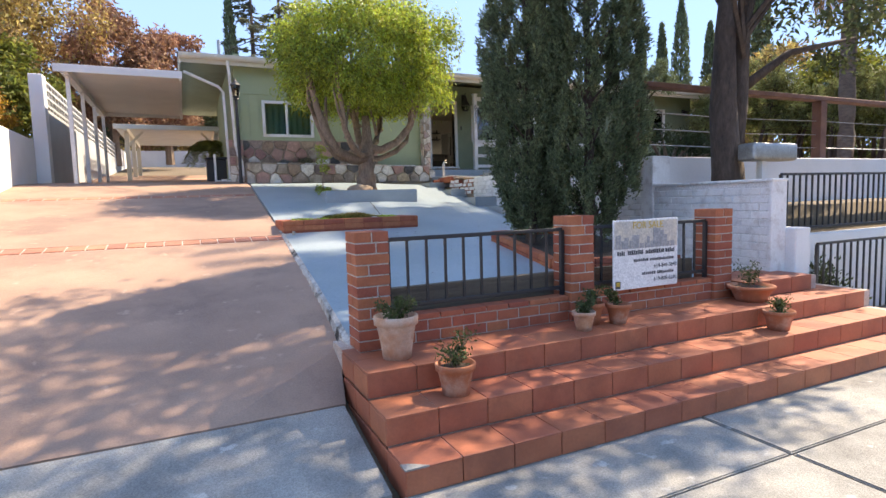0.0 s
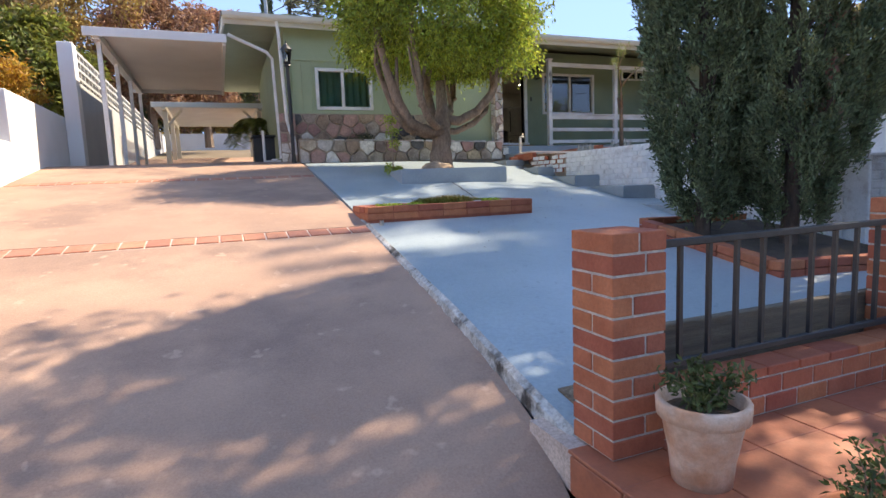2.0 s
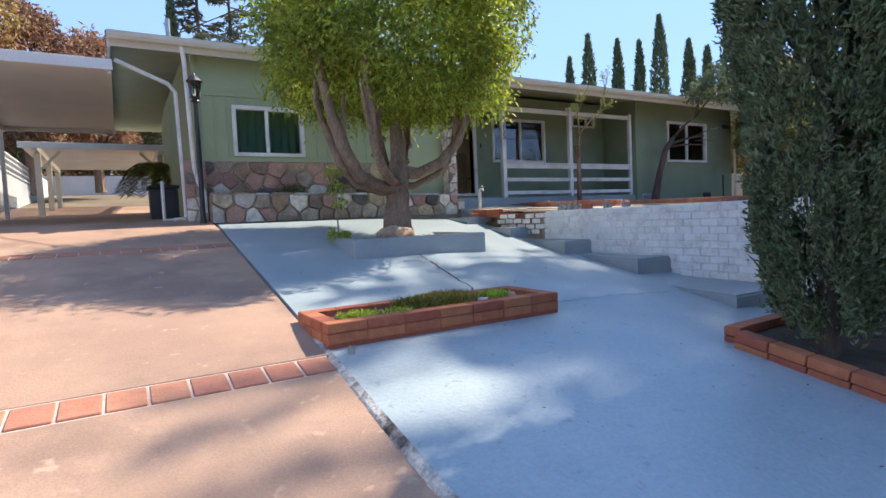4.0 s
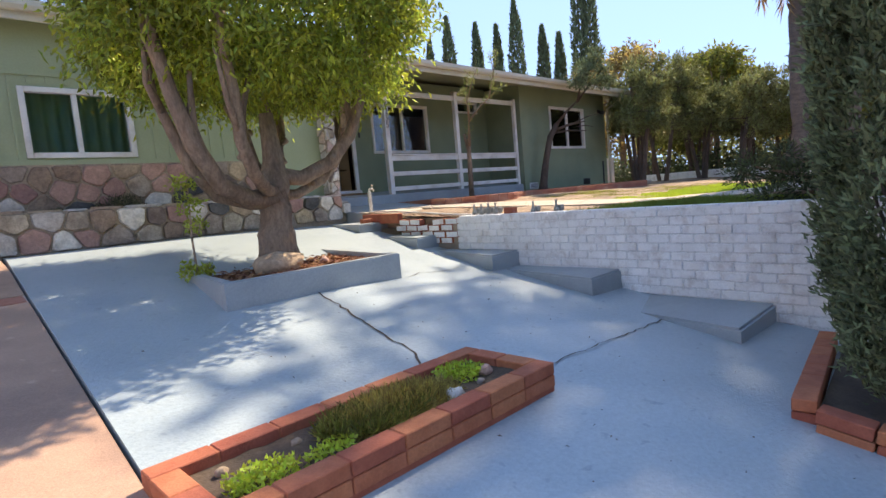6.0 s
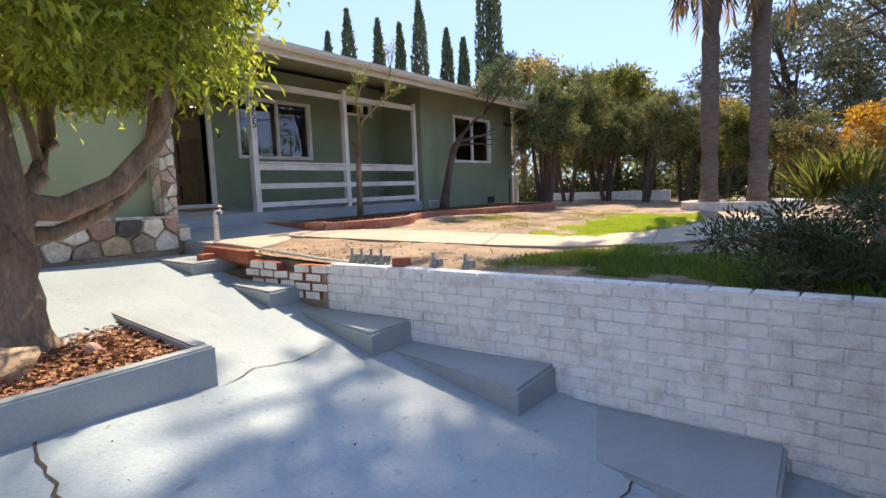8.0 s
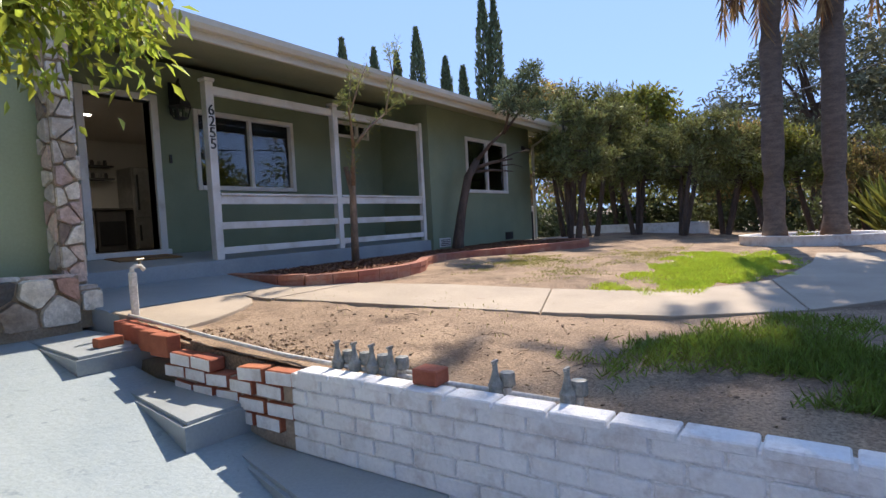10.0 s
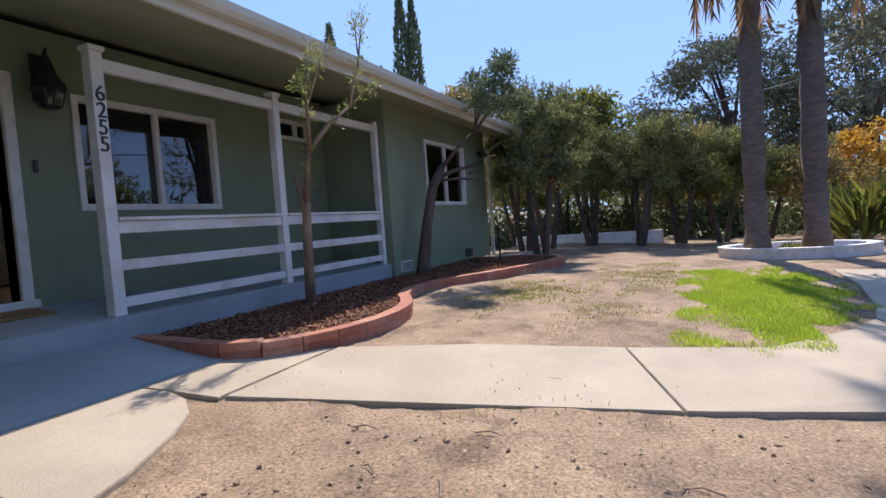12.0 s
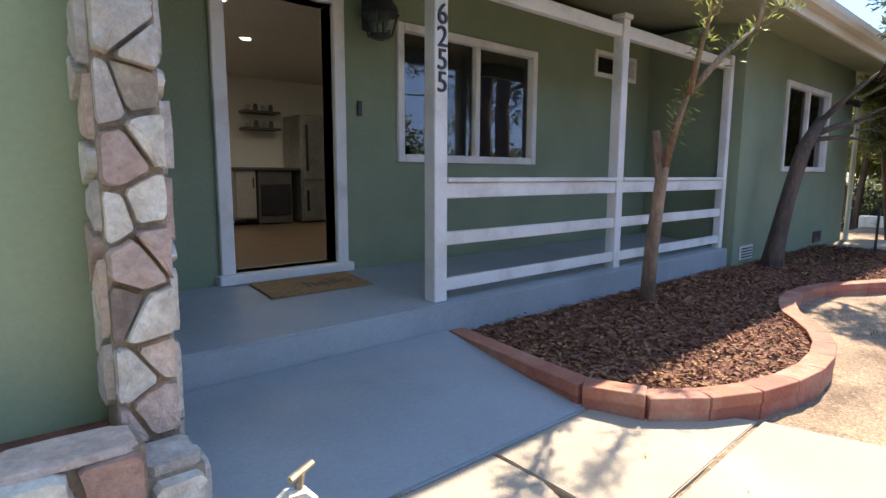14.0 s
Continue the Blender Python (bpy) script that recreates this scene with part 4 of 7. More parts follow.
iron_fence("iron_fence", 1.63, 3.19, 3.60, 0.986, 1.56, 0.15, "black iron fence panel between brick pillars")
iron_fence("iron_fence", 3.475, 4.92, 3.60, 0.986, 1.56, 0.15, "black iron fence panel behind the sign")
iron_fence("iron_fence", 6.7, 13.5, 4.02, 1.29, 2.02, 0.12, "black iron railing above the white terrace wall")
iron_fence("iron_fence", 6.72, 13.5, 3.60, 0.28, 1.22, 0.13, "black iron railing beside the sidewalk")

# ---- sign on the fence ----
sign = thing("yard_sign", (4.03, 3.47, 0.985), "white for-sale sign with a grey skyline picture", "sign")
part("board", box(3.645, 4.415, 3.478, 3.490, 0.985, 1.60, 0.003), M_sign, sign)
part("picture", box(3.66, 4.40, 3.474, 3.4785, 1.345, 1.585), M_signsky, sign, "pale sunset skyline picture")
rg = random.Random(21)
x = 3.67
while x < 4.37:
    w = rg.uniform(0.02, 0.05)
    h = rg.choice((0.04, 0.06, 0.08, 0.11, 0.15)) * rg.uniform(0.8, 1.1)
    part("tower", box(x, x + w, 3.4725, 3.4745, 1.345, 1.355 + h), M_skyline, sign)
    x += w + rg.uniform(0.0, 0.012)
letters("FOR SALE", 0.085, 0.001, pose(4.045, 3.4725, 1.545, 90), M_gold, "lettering", sign, "gold letters")
letters("619-846-3040", 0.05, 0.001, pose(4.26, 3.4765, 1.172, 90), M_navy, "lettering", sign, "dark telephone number")
letters("619-888-6690", 0.05, 0.001, pose(4.26, 3.4765, 1.052, 90), M_navy, "lettering", sign, "dark telephone number")
for zc, xa, h, words in ((1.305, 3.69, 0.05, (0.10, 0.19, 0.22, 0.13)), (1.235, 3.88, 0.034, (0.17, 0.30)), (1.112, 3.98, 0.034, (0.16, 0.22))):
    xx = xa
    for w in words:
        q = xx
        while q < xx + w - 0.012:
            lw = rg.uniform(0.012, 0.022)
            part("text_bar", box(q, q + lw, 3.476, 3.4785, zc - h * rg.uniform(0.3, 0.36), zc + h * rg.uniform(0.25, 0.5)), M_navy, sign)
            q += lw + 0.006
        xx += w + 0.02
part("badge", box(3.67, 3.725, 3.475, 3.4785, 1.0, 1.065), M_navy, sign)
part("badge_mark", box(3.678, 3.717, 3.4735, 3.4755, 1.02, 1.057), M_gold, sign)


# ---- pots ----
def sprig_leaves(name, centre, r, h, n, ln, wd, material, parent, label=""):
    c = np.array(centre)
    t = RNG.random(n)
    a = RNG.random(n) * 6.283
    rr = r * (0.25 + 0.75 * t) * RNG.random(n) ** 0.5
    pos = c + np.stack([np.cos(a) * rr, np.sin(a) * rr, t * h], 1)
    d = unit(n) + np.stack([np.cos(a), np.sin(a), 0.5 * np.ones(n)], 1)
    me = leaf_mesh(name, pos - np.array(parent_loc(parent)), d, unit(n), ln * (0.6 + 0.8 * RNG.random(n)), wd)
    return link(name, me, material, parent, label)


def parent_loc(p):
    off = Vector((0, 0, 0))
    while p:
        off += p.location
        p = p.parent
    return off


def pot(loc, r, h, material, label, plant=1.0, legs=6, rim=True):
    x, y, z = loc
    p = thing("flower_pot", loc, label, "flower pot", "pots on the steps")
    prof = [(r * 0.68, 0), (r * 0.74, h * 0.3), (r * 0.92, h * 0.78), (r * 0.93, h * 0.79), (r * 1.03, h * 0.8), (r * 1.05, h * 0.98), (r * 1.02, h), (r * 0.92, h), (r * 0.88, h * 0.84)]
    part("pot", lathe(prof, 24, loc), material, p, "", True)
    part("soil", lathe([(0.01, h * 0.70), (r * 0.86, h * 0.84), (r * 0.4, h * 0.88), (0.01, h * 0.89)], 16, loc), M_dark_soil, p)
    if plant:
        rg = random.Random(int(x * 100))
        bm = bmesh.new()
        tips = []
        for i in range(legs):
            a, l = rg.uniform(0, 6.28), plant * rg.uniform(0.6, 1.15)
            tip = Vector((x + math.cos(a) * l * 0.55, y + math.sin(a) * l * 0.55, z + h * 0.86 + l * rg.uniform(0.45, 0.9)))
            mid = Vector((x, y, z + h * 0.86)).lerp(tip, 0.5) + Vector((0, 0, l * 0.12))
            tube([(x + rg.uniform(-0.2, 0.2) * r, y + rg.uniform(-0.2, 0.2) * r, z + h * 0.86), mid, tip], [0.004, 0.003, 0.0015], 5, bm)
            tips += [mid, tip, mid.lerp(tip, 0.5), (mid + Vector((x, y, z + h * 0.86))) / 2]
        part("stem", bm, M_bark, p)
        tp = np.array([t[:] for t in tips])
        k = RNG.integers(0, len(tp), int(70 * legs))
        pos = tp[k] + RNG.normal(size=(len(k), 3)) * plant * 0.10
        link("foliage", leaf_mesh("foliage", pos - np.array(loc), unit(len(k)) + np.array([0, 0, 0.4]), unit(len(k)), 0.022 + 0.016 * RNG.random(len(k)), 0.013), M_potleaf, p)
    return p


M_potleaf = mat("small_grey_green_leaf", (0.10, 0.12, 0.035), (0.06, 0.085, 0.025), 6, 0.6, 0, 20, 0.2, island=0.5, transl=0.25)
pot((1.56, 3.27, 0.77), 0.145, 0.29, M_limepot, "large lime-crusted terracotta pot with a small shrub", 0.2, 9)
pot((1.80, 2.87, 0.60), 0.125, 0.20, M_terra, "plain terracotta pot with a straggly plant", 0.26, 6)
pot((3.10, 3.21, 0.77), 0.09, 0.15, M_limepot, "small pale terracotta pot with a sparse plant", 0.14, 5)
pot((3.28, 3.34, 0.77), 0.105, 0.18, M_terra, "terracotta pot with a wilting plant", 0.15, 5)
pot((3.49, 3.25, 0.77), 0.10, 0.165, M_terra, "weathered brown terracotta pot with a twiggy plant", 0.18, 5)
pot((4.98, 2.88, 0.60), 0.125, 0.17, M_terra, "terracotta pot with a low twiggy plant", 0.19, 5)
pot((5.2, 3.3, 0.77), 0.20, 0.15, M_terra, "wide shallow terracotta bowl with a sparse plant", 0.24, 4)

# ---- weathered board and soil strip behind the fence ----
M_board = mat("weathered_board", (0.21, 0.165, 0.115), (0.14, 0.11, 0.08), 3, 0.9, 0.6, 40, 0.25, stretch=(0.4, 4, 9), stain=(0.09, 0.075, 0.06), stain_scale=2.0)
board = thing("retaining_board", (3.2, 3.77, 0.77), "weathered brown plank standing behind the iron fence", "plank")
for za, zb, yo in ((0.60, 0.872, 0.0), (0.876, 1.165, 0.006)):
    part("plank", box(1.41, 4.93, 3.742 + yo, 3.785 + yo, za, zb, 0.006), M_board, board)
strip_soil = tagged(part("fence_soil_strip", prism([(1.5, 3.795), (5.9, 3.795), (5.9, 4.2), (1.5, 4.05)], 0.6, lambda x, y: apron_z(y) + 0.012), M_soil), "dark bare soil strip behind the iron fence", "soil", kind="structure")

# ---- brick-edged beds ----
def brick_run(parent, p0, p1, z0f, rows=2, L=0.30, D=0.12, H=0.075, mat_b=None, half=False, top=None):
    """Bricks laid in a row from p0 to p1, stepping with the ground by z0f(x, y)."""
    a, b = Vector(p0), Vector(p1)
    d = (b - a)
    n = max(1, round(d.length / L))
    w = d.length / n
    ang = math.atan2(d.y, d.x)
    me = share(box(-w / 2 + 0.004, w / 2 - 0.004, -D / 2, D / 2, 0, H - 0.006, 0.005), "brick")
    for r in range(rows):
        for i in range(n):
            c = a + d * ((i + 0.5) / n)
            e0, e1 = a + d * (i / n), a + d * ((i + 1) / n)
            tilt = math.atan2(z0f(e1.x, e1.y) - z0f(e0.x, e0.y), w)
            o = link("brick", me, mat_b or M_brick, parent)
            o.matrix_local = Matrix.Translation(Vector((c.x, c.y, z0f(c.x, c.y) + r * H)) - parent_loc(parent)) @ Matrix.Rotation(ang, 4, "Z") @ Matrix.Rotation(-tilt, 4, "Y")


bed = thing("brick_planter", (2.55, 8.0, 1.44), "low red brick planter with dry grass and weeds", "planter")
BX0, BX1, BY0, BY1, BT = 1.535, 3.57, 7.66, 8.36, 1.60
zf = lambda x, y: BT - 0.15
brick_run(bed, (BX0 + 0.0, BY0 + 0.06), (BX1, BY0 + 0.06), zf, 2)
brick_run(bed, (BX0, BY1 - 0.06), (BX1, BY1 - 0.06), zf, 2)
brick_run(bed, (BX0 + 0.06, BY0 + 0.124), (BX0 + 0.06, BY1 - 0.124), zf, 2, 0.23)
brick_run(bed, (BX1 - 0.06, BY0 + 0.124), (BX1 - 0.06, BY1 - 0.124), zf, 2, 0.23)
part("mortar", box(BX0 + 0.004, BX1 - 0.004, BY0 + 0.01, BY0 + 0.112, 1.30, BT - 0.012), M_brick, bed)
part("mortar", box(BX0 + 0.004, BX1 - 0.004, BY1 - 0.112, BY1 - 0.01, 1.30, BT - 0.012), M_brick, bed)
part("mortar", box(BX0 + 0.008, BX0 + 0.112, BY0 + 0.12, BY1 - 0.12, 1.30, BT - 0.012), M_brick, bed)
part("mortar", box(BX1 - 0.112, BX1 - 0.008, BY0 + 0.12, BY1 - 0.12, 1.30, BT - 0.012), M_brick, bed)
part("soil", strip(list(np.linspace(BX0 + 0.113, BX1 - 0.113, 24)), list(np.linspace(BY0 + 0.113, BY1 - 0.113, 9)), lambda x, y: 1.545 + 0.02 * noise.noise(Vector((x * 7, y * 7, 0)))), M_dark_soil, bed, "dark crumbly soil")


def blades(name, pts, h, w, lean, material, parent=None, label=""):
    n = len(pts)
    d = np.concatenate([RNG.normal(size=(n, 2)) * lean, np.ones((n, 1))], 1)
    off = np.array(parent_loc(parent)) if parent else np.zeros(3)
    me = leaf_mesh(name, pts - off, d, unit(n), h * (0.5 + 0.9 * RNG.random(n)), w * (0.7 + 0.6 * RNG.random(n)), 0.1)
    return link(name, me, material, parent, label)


def in_ellipse(cx, cy, rx, ry, z, n, zf=None):
    a, r = RNG.random(n) * 6.283, RNG.random(n) ** 0.5
    x, y = cx + np.cos(a) * r * rx, cy + np.sin(a) * r * ry
    return np.stack([x, y, np.array([zf(p, q) for p, q in zip(x, y)]) if zf else np.full(n, z)], 1)


tuft = thing("dry_grass_clump", (2.6, 8.0, 1.545), "mound of yellowing dry grass in the brick planter", "grass clump")
me = in_ellipse(2.62, 8.0, 0.42, 0.2, 1.54, 5200)
me[:, 2] += 0.07 * np.clip(1 - ((me[:, 0] - 2.62) / 0.42) ** 2 - ((me[:, 1] - 8.0) / 0.2) ** 2, 0, 1)
blades("foliage", me, 0.07, 0.006, 0.9, M_drygrass, tuft)
g2 = in_ellipse(2.50, 7.98, 0.32, 0.18, 1.575, 2600)
blades("foliage", g2, 0.075, 0.006, 0.9, M_yelleaf, tuft)
for cx, cy, rx, ry, n in ((1.86, 7.9, 0.16, 0.1, 420), (2.15, 7.86, 0.12, 0.07, 180), (3.2, 8.08, 0.16, 0.14, 500)):
    wd = thing("weed_patch", (cx, cy, 1.55), "low green weeds in the brick planter", "weeds", "weeds in planter")
    pts = in_ellipse(cx, cy, rx, ry, 1.55, n)
    pts[:, 2] += 0.05 * RNG.random(n)
    link("leaves", leaf_mesh("leaves", pts - np.array(wd.location), unit(n) + np.array([0, 0, 0.5]), unit(n), 0.028, 0.018), M_grass, wd)


def rock(name, loc, r, material, label, squash=0.6, seed=1, group=""):
    bm = bmesh.new()
    bmesh.ops.create_icosphere(bm, subdivisions=3, radius=1)
    for v in bm.verts:
        k = 1 + 0.28 * noise.noise(v.co * 1.3 + Vector((seed * 3.1, 0, 0))) + 0.1 * noise.noise(v.co * 4 + Vector((seed, 5, 0)))
        v.co = Vector((v.co.x * r * k, v.co.y * r * 0.75 * k, v.co.z * r * squash * k)) + Vector(loc)
    return tagged(part(name, bm, material, None, "", True), label, "rock", group)


rock("rock", (2.93, 7.86, 1.56), 0.06, M_stone2, "small pale rock in the planter", 0.8, 3)
rock("rock", (3.33, 7.99, 1.56), 0.05, M_stone3, "small pinkish rock in the planter", 0.7, 4)
for px, py, pr in ((1.78, 8.12, 0.032), (1.95, 7.98, 0.024), (3.08, 8.14, 0.03), (3.18, 7.9, 0.026), (2.12, 8.1, 0.028)):
    rock("rock", (px, py, 1.555), pr, M_stone5 if pr > 0.027 else M_stone, "small brown stone on the planter soil", 0.7, int(px * 10), "planter stones")
pipe_stub = thing("pipe_stub", (1.66, 7.55, 1.40), "short cut pipe stub standing on the apron", "pipe")
part("pipe", lathe([(0.022, 0), (0.022, 0.06), (0.017, 0.06), (0.017, 0.02)], 12, (1.66, 7.55, 1.39)), M_metal, pipe_stub)

# bed of the two dark junipers
cbed = thing("juniper_bed", (4.9, 5.8, 1.15), "red brick edging round the juniper bed", "planter edging", kind="structure")
czf = lambda x, y: az(x, y) - 0.03
for p0, p1 in (((4.13, 4.98), (4.24, 6.50)), ((4.10, 4.93), (5.95, 4.85)), ((4.26, 6.56), (5.95, 6.75))):
    brick_run(cbed, p0, p1, czf, 2, 0.26)
part("soil", prism([(4.18, 5.0), (5.9, 4.93), (6.05, 6.65), (4.28, 6.5)], 0.9, lambda x, y: az(x, y) + 0.06), M_dark_soil, cbed, "dark soil with fallen needles")


def juniper(loc, h, r, n, seed, label):
    """A dense columnar evergreen: upright sprays over a tapered column, with ragged tufts and dark gaps."""
    x, y, z = loc
    t = thing("columnar_juniper", loc, label, "juniper tree", "columnar junipers")
    rg = random.Random(seed)
    bm = tube([(x, y, z - 0.05), (x + 0.02, y, z + 0.5), (x, y + 0.03, z + h * 0.6), (x, y, z + h * 0.95)], [0.085, 0.07, 0.05, 0.01], 8, None, True, 0.12, rg)
    for i in range(40):
        zz, a = z + 0.35 + (h * 0.8) * i / 40, i * 2.4
        rr = r * 0.75
        part("branch", tube([(x, y, zz), (x + math.cos(a) * rr * 0.5, y + math.sin(a) * rr * 0.5, zz + 0.25), (x + math.cos(a) * rr, y + math.sin(a) * rr, zz + 0.7)], [0.02, 0.013, 0.005], 4), M_bark_dark, t)
    part("trunk", bm, M_bark_dark, t)
    nc = 1150
    f = RNG.random(nc) ** 0.9
    a = RNG.random(nc) * 6.283
    prof = np.interp(f, (0, 0.04, 0.12, 0.25, 0.5, 0.8, 1.0), (0.42, 0.62, 0.86, 0.98, 1.0, 0.8, 0.12))
    lump = 1 + 0.13 * np.sin(a * 3 + f * 9 + seed) + 0.1 * np.sin(a * 7 - f * 23)
    rad = r * prof * lump * (0.7 + 0.3 * RNG.random(nc) ** 0.5)
    cen = np.stack([x + np.cos(a) * rad, y + np.sin(a) * rad, z + 0.2 + f * (h - 0.28)], 1)
    k = RNG.integers(0, nc, n)
    out = np.stack([np.cos(a), np.sin(a), np.zeros(nc)], 1)[k]
    up = RNG.random((n, 1))
    pos = cen[k] + RNG.normal(size=(n, 3)) * np.array([0.026, 0.026, 0.06]) + up * np.array([0, 0, 0.13])
    d = out * (0.55 + 0.5 * RNG.random((n, 1))) + np.array([0, 0, 1.0]) + RNG.normal(size=(n, 3)) * 0.65
    link("crown", leaf_mesh("crown", pos - np.array(loc), d, unit(n), 0.034 + 0.036 * RNG.random(n), 0.014 + 0.009 * RNG.random(n), 0.3), M_cyp, t)
    return t


juniper((4.55, 6.05, 1.17), 5.6, 0.53, 110000, 3, "tall dense dark grey-green juniper in a brick bed")
juniper((5.12, 5.55, 1.10), 5.9, 0.64, 130000, 8, "tall broad dark green juniper beside the pillar")

# ---- grey planter and the round-headed tree ----
gp = thing("concrete_planter", (3.8, 11.3, 1.9), "grey painted low concrete planter round a tree", "planter", kind="structure")
GP = [(2.78, 10.28), (4.64, 10.25), (5.02, 12.74), (3.12, 12.74)]


def wall_seg(a, b, w, z0, z1, name, parent, material, trim0=0.0, trim1=0.0):
    a, b = Vector(a), Vector(b)
    d = (b - a).normalized()
    nrm = Vector((-d.y, d.x))
    a, b = a + d * trim0, b - d * trim1
    poly = [(a.x, a.y), (b.x, b.y), ((b + nrm * w).x, (b + nrm * w).y), ((a + nrm * w).x, (a + nrm * w).y)]
    return part(name, prism(poly, z0, z1, 0.012), material, parent)


for i in range(4):
    wall_seg(GP[i], GP[(i + 1) % 4], 0.10, 1.7, 2.06 if i != 3 else 2.062, "side", gp, M_greystep, 0.0 if i % 2 == 0 else 0.1, 0.0 if i % 2 == 0 else 0.1)
part("soil", prism([(2.87, 10.37), (4.56, 10.35), (4.92, 12.65), (3.2, 12.65)], 1.7, 1.985), M_dark_soil, gp)


def chips(name, pts, size, material, parent, label=""):
    """Flat wood chips lying at all angles."""
    n = len(pts)
    a = RNG.random(n) * 6.283
    d = np.stack([np.cos(a), np.sin(a), RNG.normal(size=n) * 0.25], 1)
    nor = np.stack([RNG.normal(size=n) * 0.45, RNG.normal(size=n) * 0.45, np.ones(n)], 1)
    me = leaf_mesh(name, pts - np.array(parent_loc(parent)), d, nor, size * (0.5 + RNG.random(n)), size * 0.4 * (0.5 + RNG.random(n)), 0.12)
    ob = link(name, me, material, parent, label)
    return tagged(ob, kind="stuff")


pts = np.stack([2.9 + RNG.random(9000) * 1.75, 10.38 + RNG.random(9000) * 2.25, 1.985 + 0.03 * RNG.random(9000)], 1)
pts[:, 0] += (pts[:, 1] - 10.38) * 0.12
chips("bark_mulch", pts, 0.06, M_mulch2, gp, "loose red-brown bark chips")
rock("boulder", (3.66, 11.0, 2.06), 0.26, M_stone5, "tan smooth boulder under the tree", 0.55, 9)
rock("rock", (4.28, 11.12, 2.01), 0.055, M_stone3, "small pink stone on the mulch", 0.8, 12)

tree = thing("round_tree", (4.0, 11.6, 1.98), "round-headed evergreen tree with thick pruned limbs", "tree")
rg = random.Random(5)
bm = tube([(4.0, 11.6, 1.93), (3.99, 11.6, 2.05), (4.0, 11.6, 2.35), (4.02, 11.6, 2.65), (4.03, 11.58, 2.9), (4.06, 11.6, 3.2), (4.04, 11.62, 3.7)], [0.29, 0.255, 0.215, 0.185, 0.175, 0.11, 0.08], 16, None, True, 0.05, rg)
part("trunk", bm, M_bark, tree, "stout grey-brown trunk", True)
BOUGHS = ((185, 2.72, 1.1, 3.8, 0.07), (200, 2.78, 1.2, 4.3, 0.095), (95, 3.0, 0.6, 4.8, 0.085), (12, 2.8, 1.25, 4.0, 0.06), (345, 3.0, 1.15, 4.3, 0.085), (55, 3.05, 1.2, 4.6, 0.075), (228, 2.85, 1.1, 4.2, 0.065))
for ang, z0, reach, z1, r0 in BOUGHS:
    a = math.radians(ang)
    c, s = math.cos(a), math.sin(a)
    b = Vector((4.02, 11.58, z0))
    h = z1 - z0
    pts = [b, b + Vector((c * reach * 0.3, s * reach * 0.3, -0.02)), b + Vector((c * reach * 0.6, s * reach * 0.6, h * 0.1)), b + Vector((c * reach * 0.85, s * reach * 0.85, h * 0.34)), b + Vector((c * reach * 0.98, s * reach * 0.98, h * 0.66)), b + Vector((c * reach * 1.08, s * reach * 1.08, h)), b + Vector((c * reach * 1.1, s * reach * 1.1, h + 0.5))]
    pts = [p + Vector((rg.uniform(-0.03, 0.03), rg.uniform(-0.03, 0.03), rg.uniform(-0.02, 0.02))) for p in pts]
    rs = [r0 * 1.25, r0 * 1.05, r0, r0 * 0.9, r0 * 0.75, r0 * 0.6, r0 * 0.3]
    bm = tube(pts, rs, 9, None, True, 0.07, rg)
    for q in range(3):
        st = pts[2 + q % 3].lerp(pts[3 + q % 3], rg.random())
        en = st + Vector((rg.uniform(-0.35, 0.35), rg.uniform(-0.35, 0.35), rg.uniform(0.6, 1.1)))
        tube([st, st.lerp(en, 0.4) + Vector((c * 0.08, s * 0.08, 0)), en], [r0 * 0.55, r0 * 0.45, r0 * 0.25], 7, bm)
    for q in range(2):
        kn = pts[1 + q].lerp(pts[2 + q], rg.random())
        tube([kn, kn + Vector((s * 0.1, -c * 0.1, 0.05))], [r0 * 0.6, r0 * 0.5], 7, bm)
    part("limb", bm, M_bark, tree, "", True)
nc = 460
v = unit(nc)
sc = (0.5 + 0.5 * RNG.random(nc) ** 0.45) * (0.95 + 0.16 * np.sin(v[:, 0] * 5 + 1) * np.sin(v[:, 1] * 6 + v[:, 2] * 4))
cen = np.array([4.08, 11.55, 4.85]) + v * np.array([2.0, 1.95, 1.36]) * sc[:, None]
rim = np.hypot(cen[:, 0] - 4.1, cen[:, 1] - 11.55)
cen[:, 2] = np.maximum(cen[:, 2], 4.12 - 0.16 * rim + 0.12 * RNG.random(nc))
N = 64000
k = RNG.integers(0, len(cen), N)
pos = cen[k] + RNG.normal(size=(N, 3)) * np.array([0.16, 0.16, 0.13])
pos = pos[np.hypot(pos[:, 0] - 4.08, pos[:, 1] - 11.55) < 2.12]
N = len(pos)
d = RNG.normal(size=(N, 3)) * 0.75 + np.array([0, 0, -0.55]) + (pos - np.array([4.08, 11.55, 5.0])) * 0.18
nor = unit(N) + np.array([0.2, 0, 0.8])
lite = RNG.random(N) < np.where(pos[:, 2] < 4.3, 0.5, 0.42)
for nm, sel, m_ in (("crown", ~lite, M_leaf), ("young_leaves", lite, M_leaf_lt)):
    link(nm, leaf_mesh(nm, pos[sel] - np.array(tree.location), d[sel], nor[sel], 0.06 + 0.05 * RNG.random(sel.sum()), 0.026 + 0.014 * RNG.random(sel.sum()), 0.2), m_, tree)

